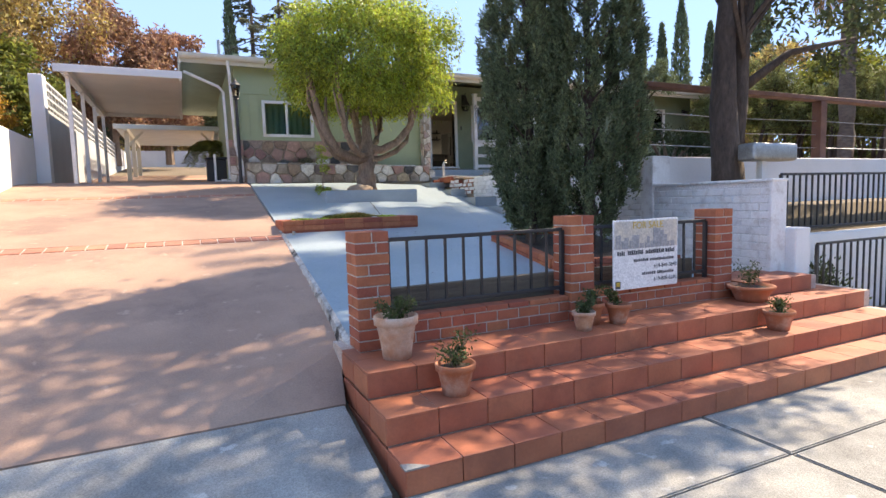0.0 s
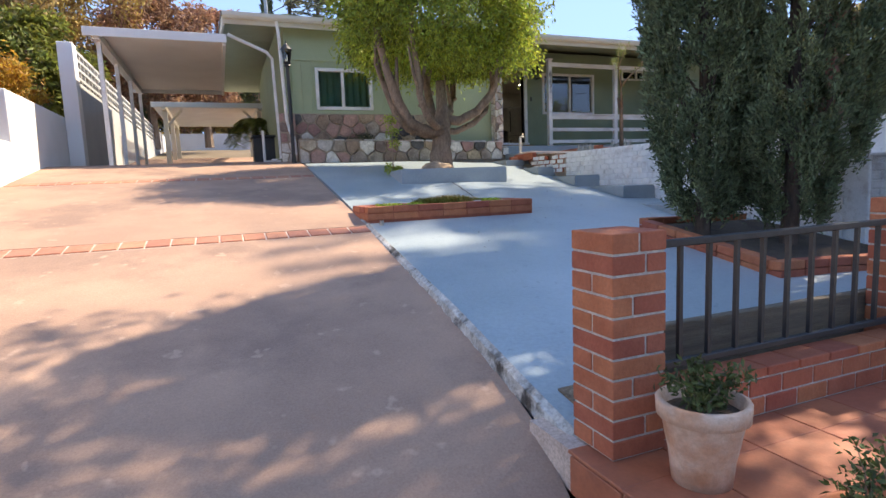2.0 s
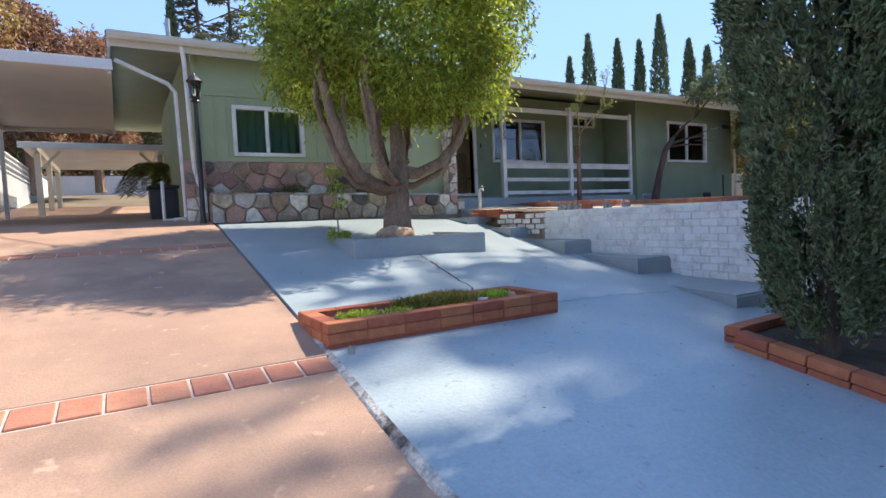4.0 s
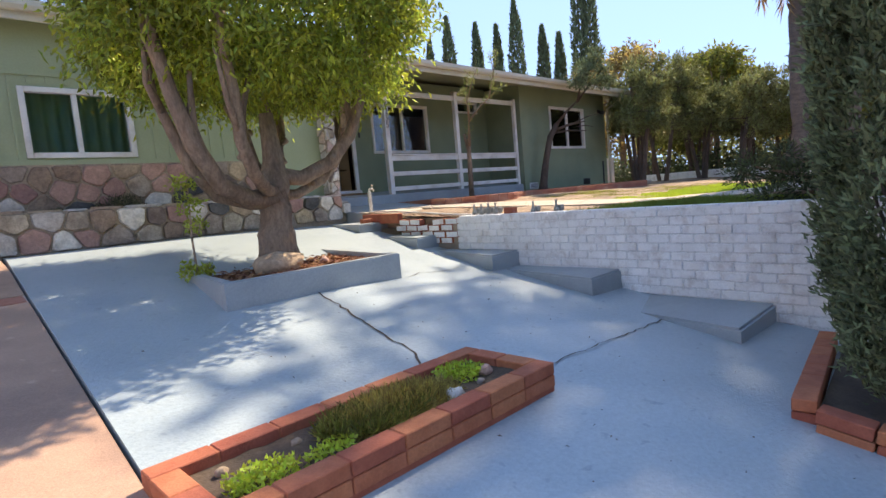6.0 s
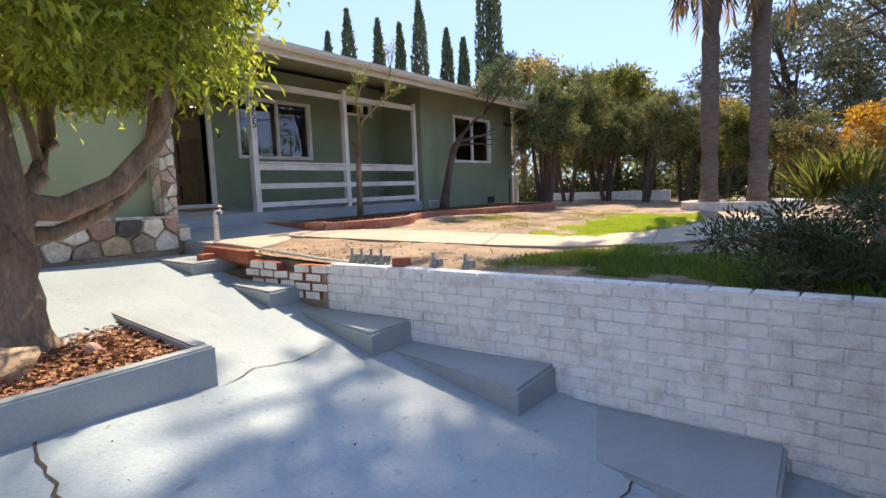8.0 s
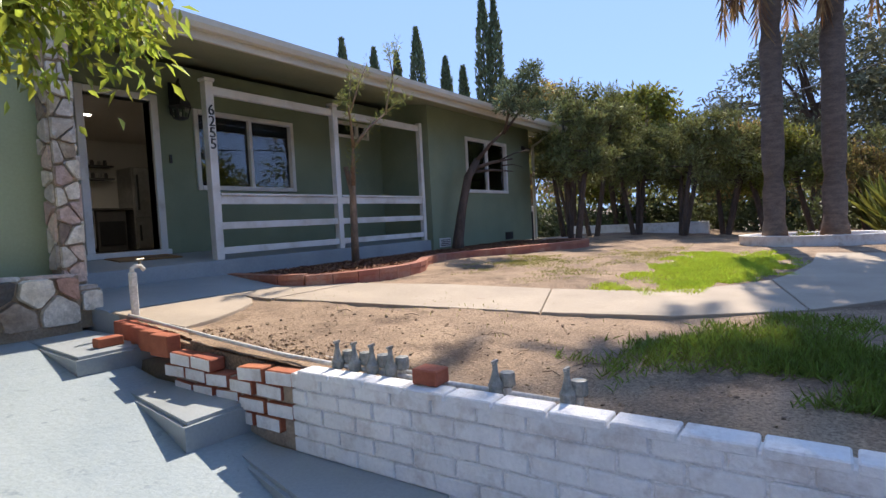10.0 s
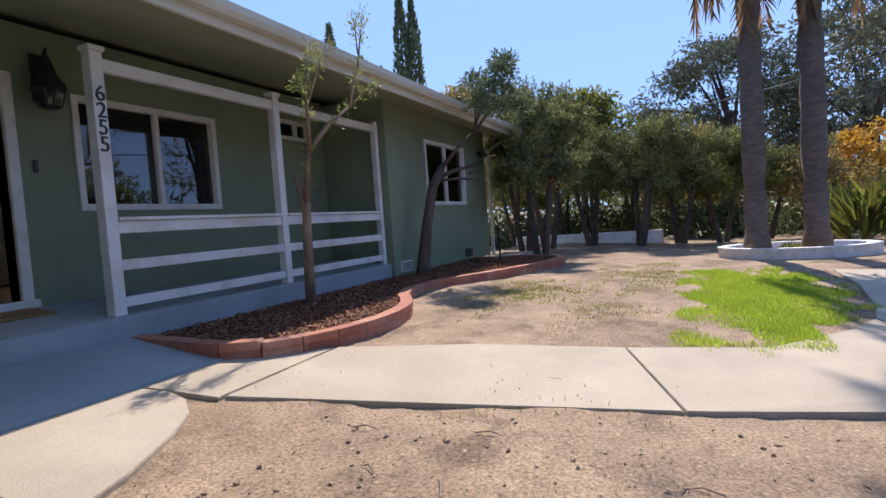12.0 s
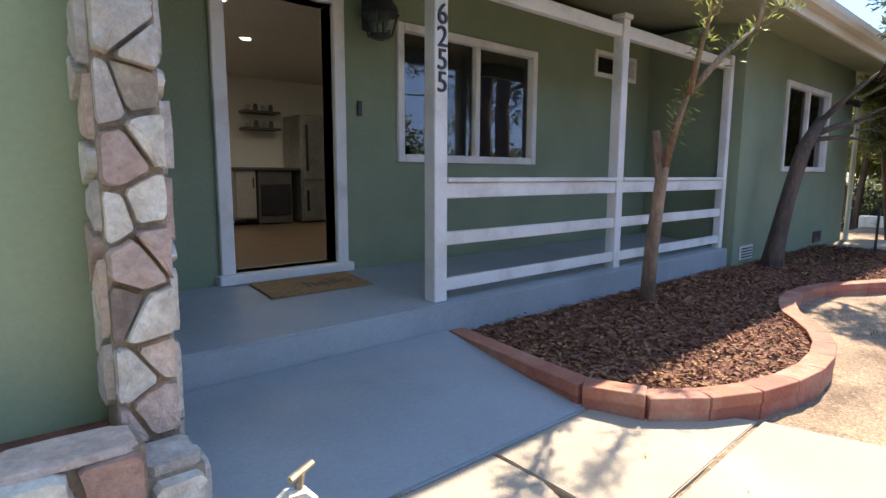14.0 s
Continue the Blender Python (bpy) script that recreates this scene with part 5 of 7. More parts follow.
sap = thing("sapling", (2.98, 11.35, 1.98), "thin young sapling in the concrete planter", "sapling")
part("stem", tube([(2.98, 11.35, 1.97), (2.97, 11.35, 2.4), (2.99, 11.34, 2.95)], [0.012, 0.01, 0.005], 6), M_bark, sap)
c1, _ = clumps([(2.98, 11.35, 2.75), (2.95, 11.35, 2.95), (3.02, 11.36, 2.55), (2.9, 11.35, 2.12), (3.06, 11.35, 2.1)], [0.13, 0.13, 0.12, 0.12, 0.1], 420)
link("leaves", leaf_mesh("leaves", c1 - np.array(sap.location), unit(420) + np.array([0, 0, -0.2]), unit(420), 0.065, 0.024), M_leaf_lt, sap)

# ---- fieldstone planter, wainscot and column ----
def cells(x0, x1, z0, z1, size, seed, aspect=1.0):
    """Irregular stone outlines that fill a rectangle: half-plane cuts between scattered centres."""
    rg = random.Random(seed)
    nx, nz = max(1, round((x1 - x0) / (size * aspect))), max(1, round((z1 - z0) / size))
    pts = []
    for j in range(nz):
        for i in range(nx):
            pts.append((x0 + (i + 0.5 + (0.25 if j % 2 else -0.2) + rg.uniform(-0.3, 0.3)) * (x1 - x0) / nx, z0 + (j + 0.5 + rg.uniform(-0.3, 0.3)) * (z1 - z0) / nz))
    out = []
    for i, p in enumerate(pts):
        poly = [(x0, z0), (x1, z0), (x1, z1), (x0, z1)]
        for j, q in enumerate(pts):
            if i == j or (p[0] - q[0]) ** 2 + (p[1] - q[1]) ** 2 > (size * 4) ** 2:
                continue
            mx, mz, dx, dzz = (p[0] + q[0]) / 2, (p[1] + q[1]) / 2, q[0] - p[0], q[1] - p[1]
            np_ = []
            for a, b in zip(poly, poly[1:] + poly[:1]):
                da, db = (a[0] - mx) * dx + (a[1] - mz) * dzz, (b[0] - mx) * dx + (b[1] - mz) * dzz
                if da <= 0:
                    np_.append(a)
                if da * db < 0:
                    t = da / (da - db)
                    np_.append((a[0] + (b[0] - a[0]) * t, a[1] + (b[1] - a[1]) * t))
            poly = np_
            if len(poly) < 3:
                break
        if len(poly) >= 3:
            out.append(poly)
    return out


STONES = (M_stone, M_stone, M_stone2, M_stone5, M_stone, M_stone4, M_stone2, M_stone5, M_stone3)


def stone_face(parent, x0, x1, z0, z1, size, seed, place, depth=0.045, aspect=1.0, mats=STONES, gap=0.012):
    """Stones proud of their mortar. place(u, w, out) maps face metres to the world."""
    rg = random.Random(seed + 50)
    for poly in cells(x0, x1, z0, z1, size, seed, aspect):
        cx, cz = sum(p[0] for p in poly) / len(poly), sum(p[1] for p in poly) / len(poly)
        ext = max(max(p[0] for p in poly) - min(p[0] for p in poly), 0.03)
        ring = []
        for a, b in zip(poly, poly[1:] + poly[:1]):
            ring += [(a[0] * 0.88 + b[0] * 0.12, a[1] * 0.88 + b[1] * 0.12), (a[0] * 0.5 + b[0] * 0.5 + (cx - (a[0] + b[0]) / 2) * rg.uniform(-0.05, 0.06), a[1] * 0.5 + b[1] * 0.5 + (cz - (a[1] + b[1]) / 2) * rg.uniform(-0.05, 0.06)), (a[0] * 0.12 + b[0] * 0.88, a[1] * 0.12 + b[1] * 0.88)]
        bm = bmesh.new()
        h = depth * rg.uniform(0.6, 1.3)
        rows = []
        for f, o in ((1 - gap / ext * 2, -0.012), (0.96 - gap / ext * 2, h * 0.55), (0.84, h * 0.95)):
            rows.append([bm.verts.new(place(cx + (p[0] - cx) * f, cz + (p[1] - cz) * f, o + rg.uniform(-0.12, 0.12) * h * (f < 0.9 or 0.5))) for p in ring])
        n = len(ring)
        for a, b in zip(rows, rows[1:]):
            for i in range(n):
                bm.faces.new((a[i], a[(i + 1) % n], b[(i + 1) % n], b[i]))
        c = bm.verts.new(place(cx, cz, h * rg.uniform(0.95, 1.15)))
        for i in range(n):
            bm.faces.new((rows[-1][i], rows[-1][(i + 1) % n], c))
        bmesh.ops.recalc_face_normals(bm, faces=bm.faces)
        part("stone", bm, rg.choice(mats), parent)


swall = thing("stone_planter", (4.2, 14.1, 2.4), "fieldstone planter wall below the green siding", "planter wall", kind="structure")
def ptop(x):
    return 2.86 - 0.018 * (x - 1.74)


part("mortar", prism([(1.74, 14.08), (6.62, 14.08), (6.62, 14.27), (1.74, 14.27)], 2.2, lambda x, y: ptop(x)), M_bed, swall)
part("soil", prism([(1.76, 14.272), (6.58, 14.272), (6.58, 14.488), (1.76, 14.488)], 2.2, lambda x, y: ptop(x) - 0.05), M_mulch, swall)
stone_face(swall, 1.74, 6.62, 2.34, 2.84, 0.22, 3, lambda u, w, o: (u, 14.08 - o, 2.34 + (w - 2.34) * (ptop(u) - 2.34) / 0.5), 0.05, 1.4)
stone_face(swall, 1.74, 6.62, 14.06, 14.28, 0.21, 5, lambda u, w, o: (u, w, ptop(u) + o * 0.7), 0.035, 1.8, (M_stone2, M_stone6, M_stone2, M_stone5))
wains = thing("stone_wainscot", (3.4, 14.5, 2.7), "mixed fieldstone facing under the window", "stone facing", kind="structure")
part("mortar", box(1.64, 5.25, 14.49, 14.528, 2.4, 3.46), M_bed, wains)
stone_face(wains, 1.64, 5.25, 2.78, 3.455, 0.27, 9, lambda u, w, o: (u, 14.49 - o, w), 0.03, 1.25, (M_stone, M_stone3, M_stone4, M_stone2, M_stone5, M_stone5, M_stone3))
stone_face(wains, 1.40, 1.75, 2.4, 3.455, 0.22, 12, lambda u, w, o: (u, 14.40 - o, w), 0.03, 1.0, (M_stone3, M_stone, M_stone2))
part("mortar", box(1.41, 1.74, 14.40, 14.489, 2.3, 3.45), M_bed, wains)
col = thing("stone_column", (6.75, 14.42, 2.45), "rough pale and pink fieldstone column at the corner", "stone column", kind="structure")
part("mortar", box(6.59, 6.785, 14.33, 14.527, 2.3, 5.28), M_bed, col)
CM = (M_stone2, M_stone2, M_stone2, M_stone6, M_stone2, M_stone6, M_stone2, M_stone)
stone_face(col, 6.585, 6.79, 2.68, 5.28, 0.185, 31, lambda u, w, o: (u, 14.33 - o, w), 0.05, 0.62, CM, 0.007)
stone_face(col, 14.33, 14.527, 2.46, 5.28, 0.16, 33, lambda u, w, o: (6.785 + o, u, w), 0.03, 1.2, CM, 0.012)
stone_face(col, 14.33, 14.527, 2.80, 5.28, 0.16, 35, lambda u, w, o: (6.59 - o, u, w), 0.03, 1.2, CM, 0.012)
part("mortar", box(6.622, 6.80, 14.10, 14.329, 2.3, 2.64), M_bed, col)
stone_face(col, 6.62, 6.805, 2.44, 2.64, 0.22, 37, lambda u, w, o: (u, 14.10 - o, w), 0.05, 0.9, (M_stone2,))
stone_face(col, 14.10, 14.32, 2.44, 2.64, 0.22, 38, lambda u, w, o: (6.80 + o, u, w), 0.04, 1.0, (M_stone2,))
stone_face(col, 6.61, 6.81, 14.09, 14.32, 0.22, 39, lambda u, w, o: (u, w, 2.64 + o), 0.04, 1.0, (M_stone2,))


def shrub(name, loc, r, n, material, label, ln=0.05, flat=0.8, group=""):
    t = thing(name, loc, label, "shrub", group)
    c = unit(22) * r * 0.6
    c[:, 2] = np.abs(c[:, 2]) * flat
    bm = bmesh.new()
    for q in c[:12]:
        tube([loc, Vector(loc) + Vector(q) * 0.5 + Vector((0, 0, 0.02)), Vector(loc) + Vector(q) * 1.1], [0.012, 0.008, 0.003], 5, bm)
    part("stem", bm, M_bark, t)
    p, v = clumps(c, [r * 0.45] * 22, n, flat, 0.3)
    p[:, 2] = np.maximum(p[:, 2], 0.01)
    link("foliage", leaf_mesh("foliage", p, v + np.array([0, 0, 0.4]) + unit(n) * 0.5, unit(n), ln * (0.6 + 0.8 * RNG.random(n)), ln * 0.4), material, t)
    return t


M_duskleaf = mat("dusty_shrub_leaf", (0.13, 0.13, 0.06), (0.09, 0.085, 0.045), 3, 0.7, 0, 20, 0.2, island=0.5, transl=0.25)
shrub("shrub", (3.15, 14.38, 2.76), 0.36, 2600, M_duskleaf, "low dusty shrub in the stone planter", 0.035)
shrub("shrub", (2.45, 14.38, 2.76), 0.16, 700, M_duskleaf, "small dusty shrub in the stone planter", 0.03)
shrub("shrub", (4.75, 14.38, 2.76), 0.26, 1600, M_duskleaf, "low twiggy shrub in the stone planter", 0.035)


# ---- curved brick-edged bed before the porch ----
M_curb = mat("faded_red_curb", (0.40, 0.155, 0.10), (0.33, 0.12, 0.075), 5, 0.85, 0.3, 50, 0.12, rnd=0.12, stain=(0.44, 0.25, 0.18), stain_scale=3)
CURB = [(8.78, 15.0), (8.68, 14.35), (8.62, 13.72), (8.98, 13.36), (9.4, 13.2), (9.93, 13.15), (10.5, 13.26), (10.95, 13.5), (11.3, 13.72), (11.95, 13.9), (12.7, 13.86), (13.5, 13.5), (14.6, 13.1), (15.7, 12.85), (16.3, 12.95), (16.7, 13.6), (16.8, 14.2)]


def curve_points(pts, step):
    """Points at even steps along a smooth curve through pts."""
    dense = []
    P = [Vector(p) for p in pts]
    for i in range(len(P) - 1):
        p0, p1, p2, p3 = P[max(0, i - 1)], P[i], P[i + 1], P[min(len(P) - 1, i + 2)]
        for k in range(12):
            t = k / 12
            dense.append(0.5 * (2 * p1 + (p2 - p0) * t + (2 * p0 - 5 * p1 + 4 * p2 - p3) * t * t + (3 * p1 - p0 - 3 * p2 + p3) * t ** 3))
    dense.append(P[-1])
    out, left = [dense[0]], step
    for a, b in zip(dense, dense[1:]):
        d = (b - a).length
        while left <= d:
            a = a + (b - a).normalized() * left
            d = (b - a).length
            out.append(a)
            left = step
        left -= d
    return out


edging = thing("curved_bed_edging", (11, 13.6, 2.4), "curved edging of faded red bricks round the bed", "bed edging", kind="structure")
cp = curve_points(CURB, 0.30)
low = share(box(-0.152, 0.152, -0.06, 0.06, -0.12, 0.08, 0.004), "brick")
topb = share(box(-0.1515, 0.1515, -0.068, 0.066, -0.004, 0.062, 0.004), "brick")
for i, (a, b) in enumerate(zip(cp, cp[1:])):
    c, d = (a + b) / 2, b - a
    f = min(1.0, i / 5)
    zt = (2.385 + 0.015 * f) if c.x < 12 else 2.39
    for me, dzz in ((low, 0.0), (topb, 0.082)):
        o = link("brick", me, M_curb, edging)
        o.matrix_local = Matrix.Translation(Vector((c.x, c.y, zt + dzz + (0 if f == 1 else 0.02))) - edging.location) @ Matrix.Rotation(math.atan2(d.y, d.x), 4, "Z")
bed_poly = [(p.x + 0.0, p.y + 0.03) for p in curve_points(CURB, 0.4)] + [(16.7, 14.96), (13.36, 14.96), (13.36, 15.03), (8.85, 15.03)]
mulchbed = tagged(part("mulch_bed", prism(bed_poly, 2.2, 2.50), M_mulch), "dark brown bark mulch bed before the porch", "mulch bed", kind="structure")
poly = np.array(bed_poly)


def inside(p):
    x, y = p[:, 0], p[:, 1]
    res = np.zeros(len(p), bool)
    j = len(poly) - 1
    for i in range(len(poly)):
        cond = (poly[i, 1] > y) != (poly[j, 1] > y)
        with np.errstate(divide="ignore", invalid="ignore"):
            xi = (poly[j, 0] - poly[i, 0]) * (y - poly[i, 1]) / (poly[j, 1] - poly[i, 1]) + poly[i, 0]
        res ^= cond & (x < xi)
        j = i
    return res


pp = np.stack([8.7 + RNG.random(42000) ** 1.3 * 8.0, 12.9 + RNG.random(42000) * 2.1, 2.50 + 0.03 * RNG.random(42000)], 1)
pp = pp[inside(pp)]
chips("bark_chips", pp, 0.042, M_mulch, mulchbed, "dark brown bark chips")


M_tuft = mat("pale_needle_tuft", (0.36, 0.38, 0.12), (0.26, 0.30, 0.08), 4, 0.6, 0, 20, 0.15, island=0.4, transl=0.4)


def small_tree(name, loc, path, radii, tufts, label, material=M_bark, leaf=None, n=260):
    t = thing(name, loc, label, "tree")
    rg = random.Random(int(loc[0] * 10))
    bm = tube(path, radii, 9, None, True, 0.08, rg)
    for a, b, r in tufts:
        tube([a, (Vector(a) + Vector(b)) / 2 + Vector((0, 0, 0.04)), b], [r, r * 0.7, r * 0.3], 6, bm)
    part("trunk", bm, material, t, "", True)
    if leaf:
        cs = []
        for a, b, r in tufts:
            for f in np.linspace(0.45, 1.0, 5):
                cs.append(np.array(a) * (1 - f) + np.array(b) * f)
        p, v = clumps(cs, [0.085] * len(cs), n * len(tufts), 1.0, 0.1)
        link("foliage", leaf_mesh("foliage", p - np.array(loc), v + unit(len(p)) * 0.3 + np.array([0, 0, 0.5]), unit(len(p)), 0.07, 0.012), leaf, t)
    return t


small_tree("young_pine", (10.76, 14.67, 2.5), [(10.76, 14.67, 2.44), (10.74, 14.64, 3.0), (10.66, 14.55, 3.55), (10.62, 14.5, 3.85)], [0.066, 0.058, 0.052, 0.05],
           [((10.64, 14.52, 3.7), (10.37, 14.21, 4.25), 0.046), ((10.37, 14.21, 4.23), (9.99, 13.9, 4.75), 0.028), ((10.0, 13.9, 4.72), (9.98, 13.8, 5.15), 0.014), ((10.37, 14.21, 4.23), (10.82, 13.95, 4.72), 0.032), ((10.82, 13.95, 4.7), (10.9, 13.86, 5.2), 0.018), ((10.9, 13.86, 5.15), (11.0, 13.8, 5.75), 0.011), ((10.85, 13.93, 4.75), (11.05, 13.7, 4.95), 0.012), ((10.05, 13.92, 4.65), (10.25, 13.75, 5.3), 0.012), ((9.99, 13.9, 4.72), (9.8, 13.85, 4.78), 0.01), ((10.92, 13.86, 5.3), (10.72, 13.75, 5.6), 0.01)],
           "leaning young pruned tree with needle tufts by the porch", M_bark, M_tuft, 75)
part("stub", tube([(10.66, 14.55, 3.55), (10.55, 14.56, 3.98)], [0.045, 0.035], 8), M_bark, bpy.data.objects["young_pine"])
small_tree("bare_tree", (13.70, 14.66, 2.5), [(13.70, 14.66, 2.42), (13.72, 14.64, 2.7), (13.84, 14.6, 3.3), (14.02, 14.52, 3.95), (14.25, 14.42, 4.3)], [0.15, 0.11, 0.088, 0.085, 0.065],
           [((14.1, 14.5, 4.1), (15.2, 14.1, 4.35), 0.05), ((14.1, 14.5, 4.05), (15.4, 14.2, 4.1), 0.035), ((14.2, 14.44, 4.25), (14.6, 13.9, 4.9), 0.045), ((14.8, 14.2, 4.3), (15.6, 13.9, 4.55), 0.02), ((14.9, 14.2, 4.2), (15.7, 14.1, 4.2), 0.015),
            ((14.55, 13.95, 4.8), (14.2, 13.45, 5.5), 0.03), ((14.55, 13.95, 4.8), (15.0, 13.4, 5.6), 0.03), ((14.6, 13.9, 4.85), (14.9, 13.95, 5.8), 0.025)],
           "dark pruned juniper leaning against the stucco wall", M_bark_dark)
bt = bpy.data.objects["bare_tree"]
_cs = [(14.2, 13.45, 5.5), (14.4, 13.3, 5.75), (15.0, 13.4, 5.6), (14.9, 13.95, 5.8), (14.6, 13.6, 5.3), (15.25, 13.6, 5.35), (14.7, 13.35, 6.0), (14.95, 13.2, 5.25), (14.05, 13.6, 5.25)]
_p, _v = clumps(_cs, [0.26] * len(_cs), 3600, 0.8, 0.1)
link("crown", leaf_mesh("crown", _p - np.array(bt.location), _v + unit(3600) * 0.6 + np.array([0, 0, 0.4]), unit(3600), 0.085, 0.028, 0.3), M_cyp, bt)
post_iron = thing("iron_stake", (16.1, 14.1, 2.49), "thin black iron stake in the bed", "stake")
part("stake", box(16.09, 16.12, 14.1, 14.13, 2.4, 3.2), M_iron, post_iron)

# ---- broken brick stub, garden edging bricks, pipe, tap, valves ----
stub = thing("broken_brick_stub", (6.5, 11.9, 2.1), "broken end of a white and red brick wall", "broken wall", kind="structure")
rg = random.Random(3)
sa, sb = Vector((6.455, 11.06)), Vector((6.47, 12.30))
sd = sb - sa
sang = math.atan2(sd.y, sd.x)
sbr = share(box(-0.108, 0.108, -0.055, 0.055, 0, 0.083, 0.008), "brick")
spn = share(box(-0.104, 0.104, 0.0545, 0.0585, 0.006, 0.077, 0.0015), "paint_face")
for r, skip in ((-1, ()), (0, ()), (1, ()), (2, (2,))):
    for i in range(5):
        f = (i + 0.5 + (0.4 if r % 2 else 0)) / 5
        if f > 1.0 or i in skip:
            continue
        c = sa + sd * f
        turn = Matrix.Translation(Vector((c.x + rg.uniform(-0.012, 0.012), c.y, 2.03 + r * 0.09 + rg.uniform(-0.006, 0.006))) - stub.location) @ Matrix.Rotation(sang + rg.uniform(-0.07, 0.07), 4, "Z") @ Matrix.Rotation(rg.uniform(-0.05, 0.05), 4, "Y")
        for nm, me, m_ in (("brick", sbr, M_brick), ("paint_face", spn, M_wbrick)):
            o = link(nm, me, m_, stub, "flaking white paint" if nm == "paint_face" else "")
            o.matrix_local = turn
part("mortar", prism([(6.43, 11.05), (6.62, 11.05), (6.66, 12.3), (6.45, 12.3)], 1.6, 2.20), M_bed, stub)
part("backfill", prism([(6.512, 11.04), (6.78, 11.04), (6.80, 12.5), (6.53, 12.5)], 1.9, lambda x, y: path_z(x, y) - 0.035), M_soil, stub, "crumbling brown soil")
redge = thing("brick_edging", (6.6, 12.9, 2.2), "row of old red bricks holding the soil", "edging", kind="structure")
for i in range(5):
    y = 12.32 + i * 0.235
    part("brick", box(6.41 + 0.05 * i, 6.51 + 0.05 * i, y, y + 0.228, 2.25, 2.40, 0.006), M_brick, redge)
rb = tagged(part("loose_brick", box(6.30, 6.48, 13.05, 13.15, 2.277, 2.345, 0.006), M_brick), "loose red brick on the grey step", "brick")
rb2 = tagged(part("loose_brick", box(6.46, 6.57, 10.14, 10.28, 2.316, 2.39, 0.006), M_brick), "loose red brick on top of the wall", "brick")
pvc = tagged(part("irrigation_pipe", tube([(6.70, 13.4, 2.44), (6.57, 12.6, 2.43), (6.55, 12.0, 2.39), (6.56, 11.3, 2.335), (6.60, 10.6, 2.30), (6.62, 9.6, 2.28)], 0.014, 8), M_pvc, None, "", True), "white plastic irrigation pipe lying along the soil", "pipe")
pvc2 = tagged(part("irrigation_pipe", tube([(6.78, 11.3, 2.28), (6.75, 10.9, 2.285), (6.72, 10.4, 2.275)], 0.013, 8), M_pvc, None, "", True), "short white plastic pipe by the valves", "pipe")

tapx, tapy, tapz = 6.76, 13.42, 2.42
tap = thing("garden_tap", (tapx, tapy, tapz), "white painted standpipe with a brass garden tap", "tap")
part("standpipe", box(tapx - 0.026, tapx + 0.026, tapy - 0.026, tapy + 0.026, tapz - 0.02, tapz + 0.370, 0.008), M_pvc, tap)
M_brass = mat("weathered_brass", (0.42, 0.36, 0.27), (0.30, 0.25, 0.18), 20, 0.45, 0.05, metal=0.5)
part("elbow", tube([(tapx, tapy, tapz + 0.350), (tapx, tapy, tapz + 0.400), (tapx + 0.03, tapy, tapz + 0.420), (tapx + 0.07, tapy, tapz + 0.415), (tapx + 0.1, tapy, tapz + 0.380)], [0.02, 0.02, 0.019, 0.018, 0.016], 8), M_pvc, tap)
part("valve", tube([(tapx + 0.055, tapy, tapz + 0.400), (tapx + 0.07, tapy, tapz + 0.465)], [0.012, 0.01], 8), M_brass, tap)
part("handle", tube([(tapx + 0.03, tapy - 0.02, tapz + 0.470), (tapx + 0.11, tapy + 0.02, tapz + 0.472)], [0.009, 0.009], 6), M_brass, tap)


def valve(x, y, z, both=True):
    v = thing("irrigation_valve", (x, y, z), "grey-green irrigation valve on white risers", "irrigation valve", "irrigation valves")
    part("riser", tube([(x, y, z - 0.03), (x, y, z + 0.09)], 0.017, 8), M_pvc, v)
    part("body", lathe([(0.024, 0.08), (0.032, 0.09), (0.034, 0.13), (0.024, 0.15), (0.018, 0.17), (0.012, 0.2), (0.012, 0.23)], 10, (x, y, z)), M_valve, v)
    part("handle", box(x - 0.022, x + 0.022, y - 0.006, y + 0.006, z + 0.225, z + 0.238), M_metal, v)
    part("solenoid", lathe([(0.03, 0.11), (0.036, 0.12), (0.036, 0.16), (0.033, 0.175), (0.01, 0.18)], 10, (x + 0.055, y - 0.03, z)), M_valve, v)
    part("riser", tube([(x + 0.055, y - 0.03, z - 0.03), (x + 0.055, y - 0.03, z + 0.112)], 0.017, 8), M_pvc, v)


for i in range(4):
    valve(6.555, 10.86 - i * 0.125, 2.22)
valve(6.55, 9.88, 2.21)
valve(6.56, 9.55, 2.21)

# ---- lawn patches ----
def lawn(name, cx, cy, rx, ry, n, h, w, material, label, z=2.24, lean=0.45):
    n = int(n)
    a, r = RNG.random(n) * 6.283, RNG.random(n) ** 0.5
    wob = 1 + 0.18 * np.sin(a * 3 + cx) + 0.12 * np.sin(a * 7 + cy) + 0.1 * np.sin(a * 13)
    x, y = cx + np.cos(a) * r * rx * wob, cy + np.sin(a) * r * ry * wob
    keep = np.array([noise.noise(Vector((p * 1.7, q * 1.7, 4))) * 1.1 + 0.4 * noise.noise(Vector((p * 6, q * 6, 2))) + 1.5 * (1.0 - s) - 0.15 > u for p, q, s, u in zip(x, y, r, RNG.random(n))])
    x, y = x[keep], y[keep]
    zz = np.array([soil_point(p, q)[2] for p, q in zip(x, y)]) - 0.005
    return tagged(blades(name, np.stack([x, y, zz], 1), h, w, lean, material), label, "grass", kind="stuff")


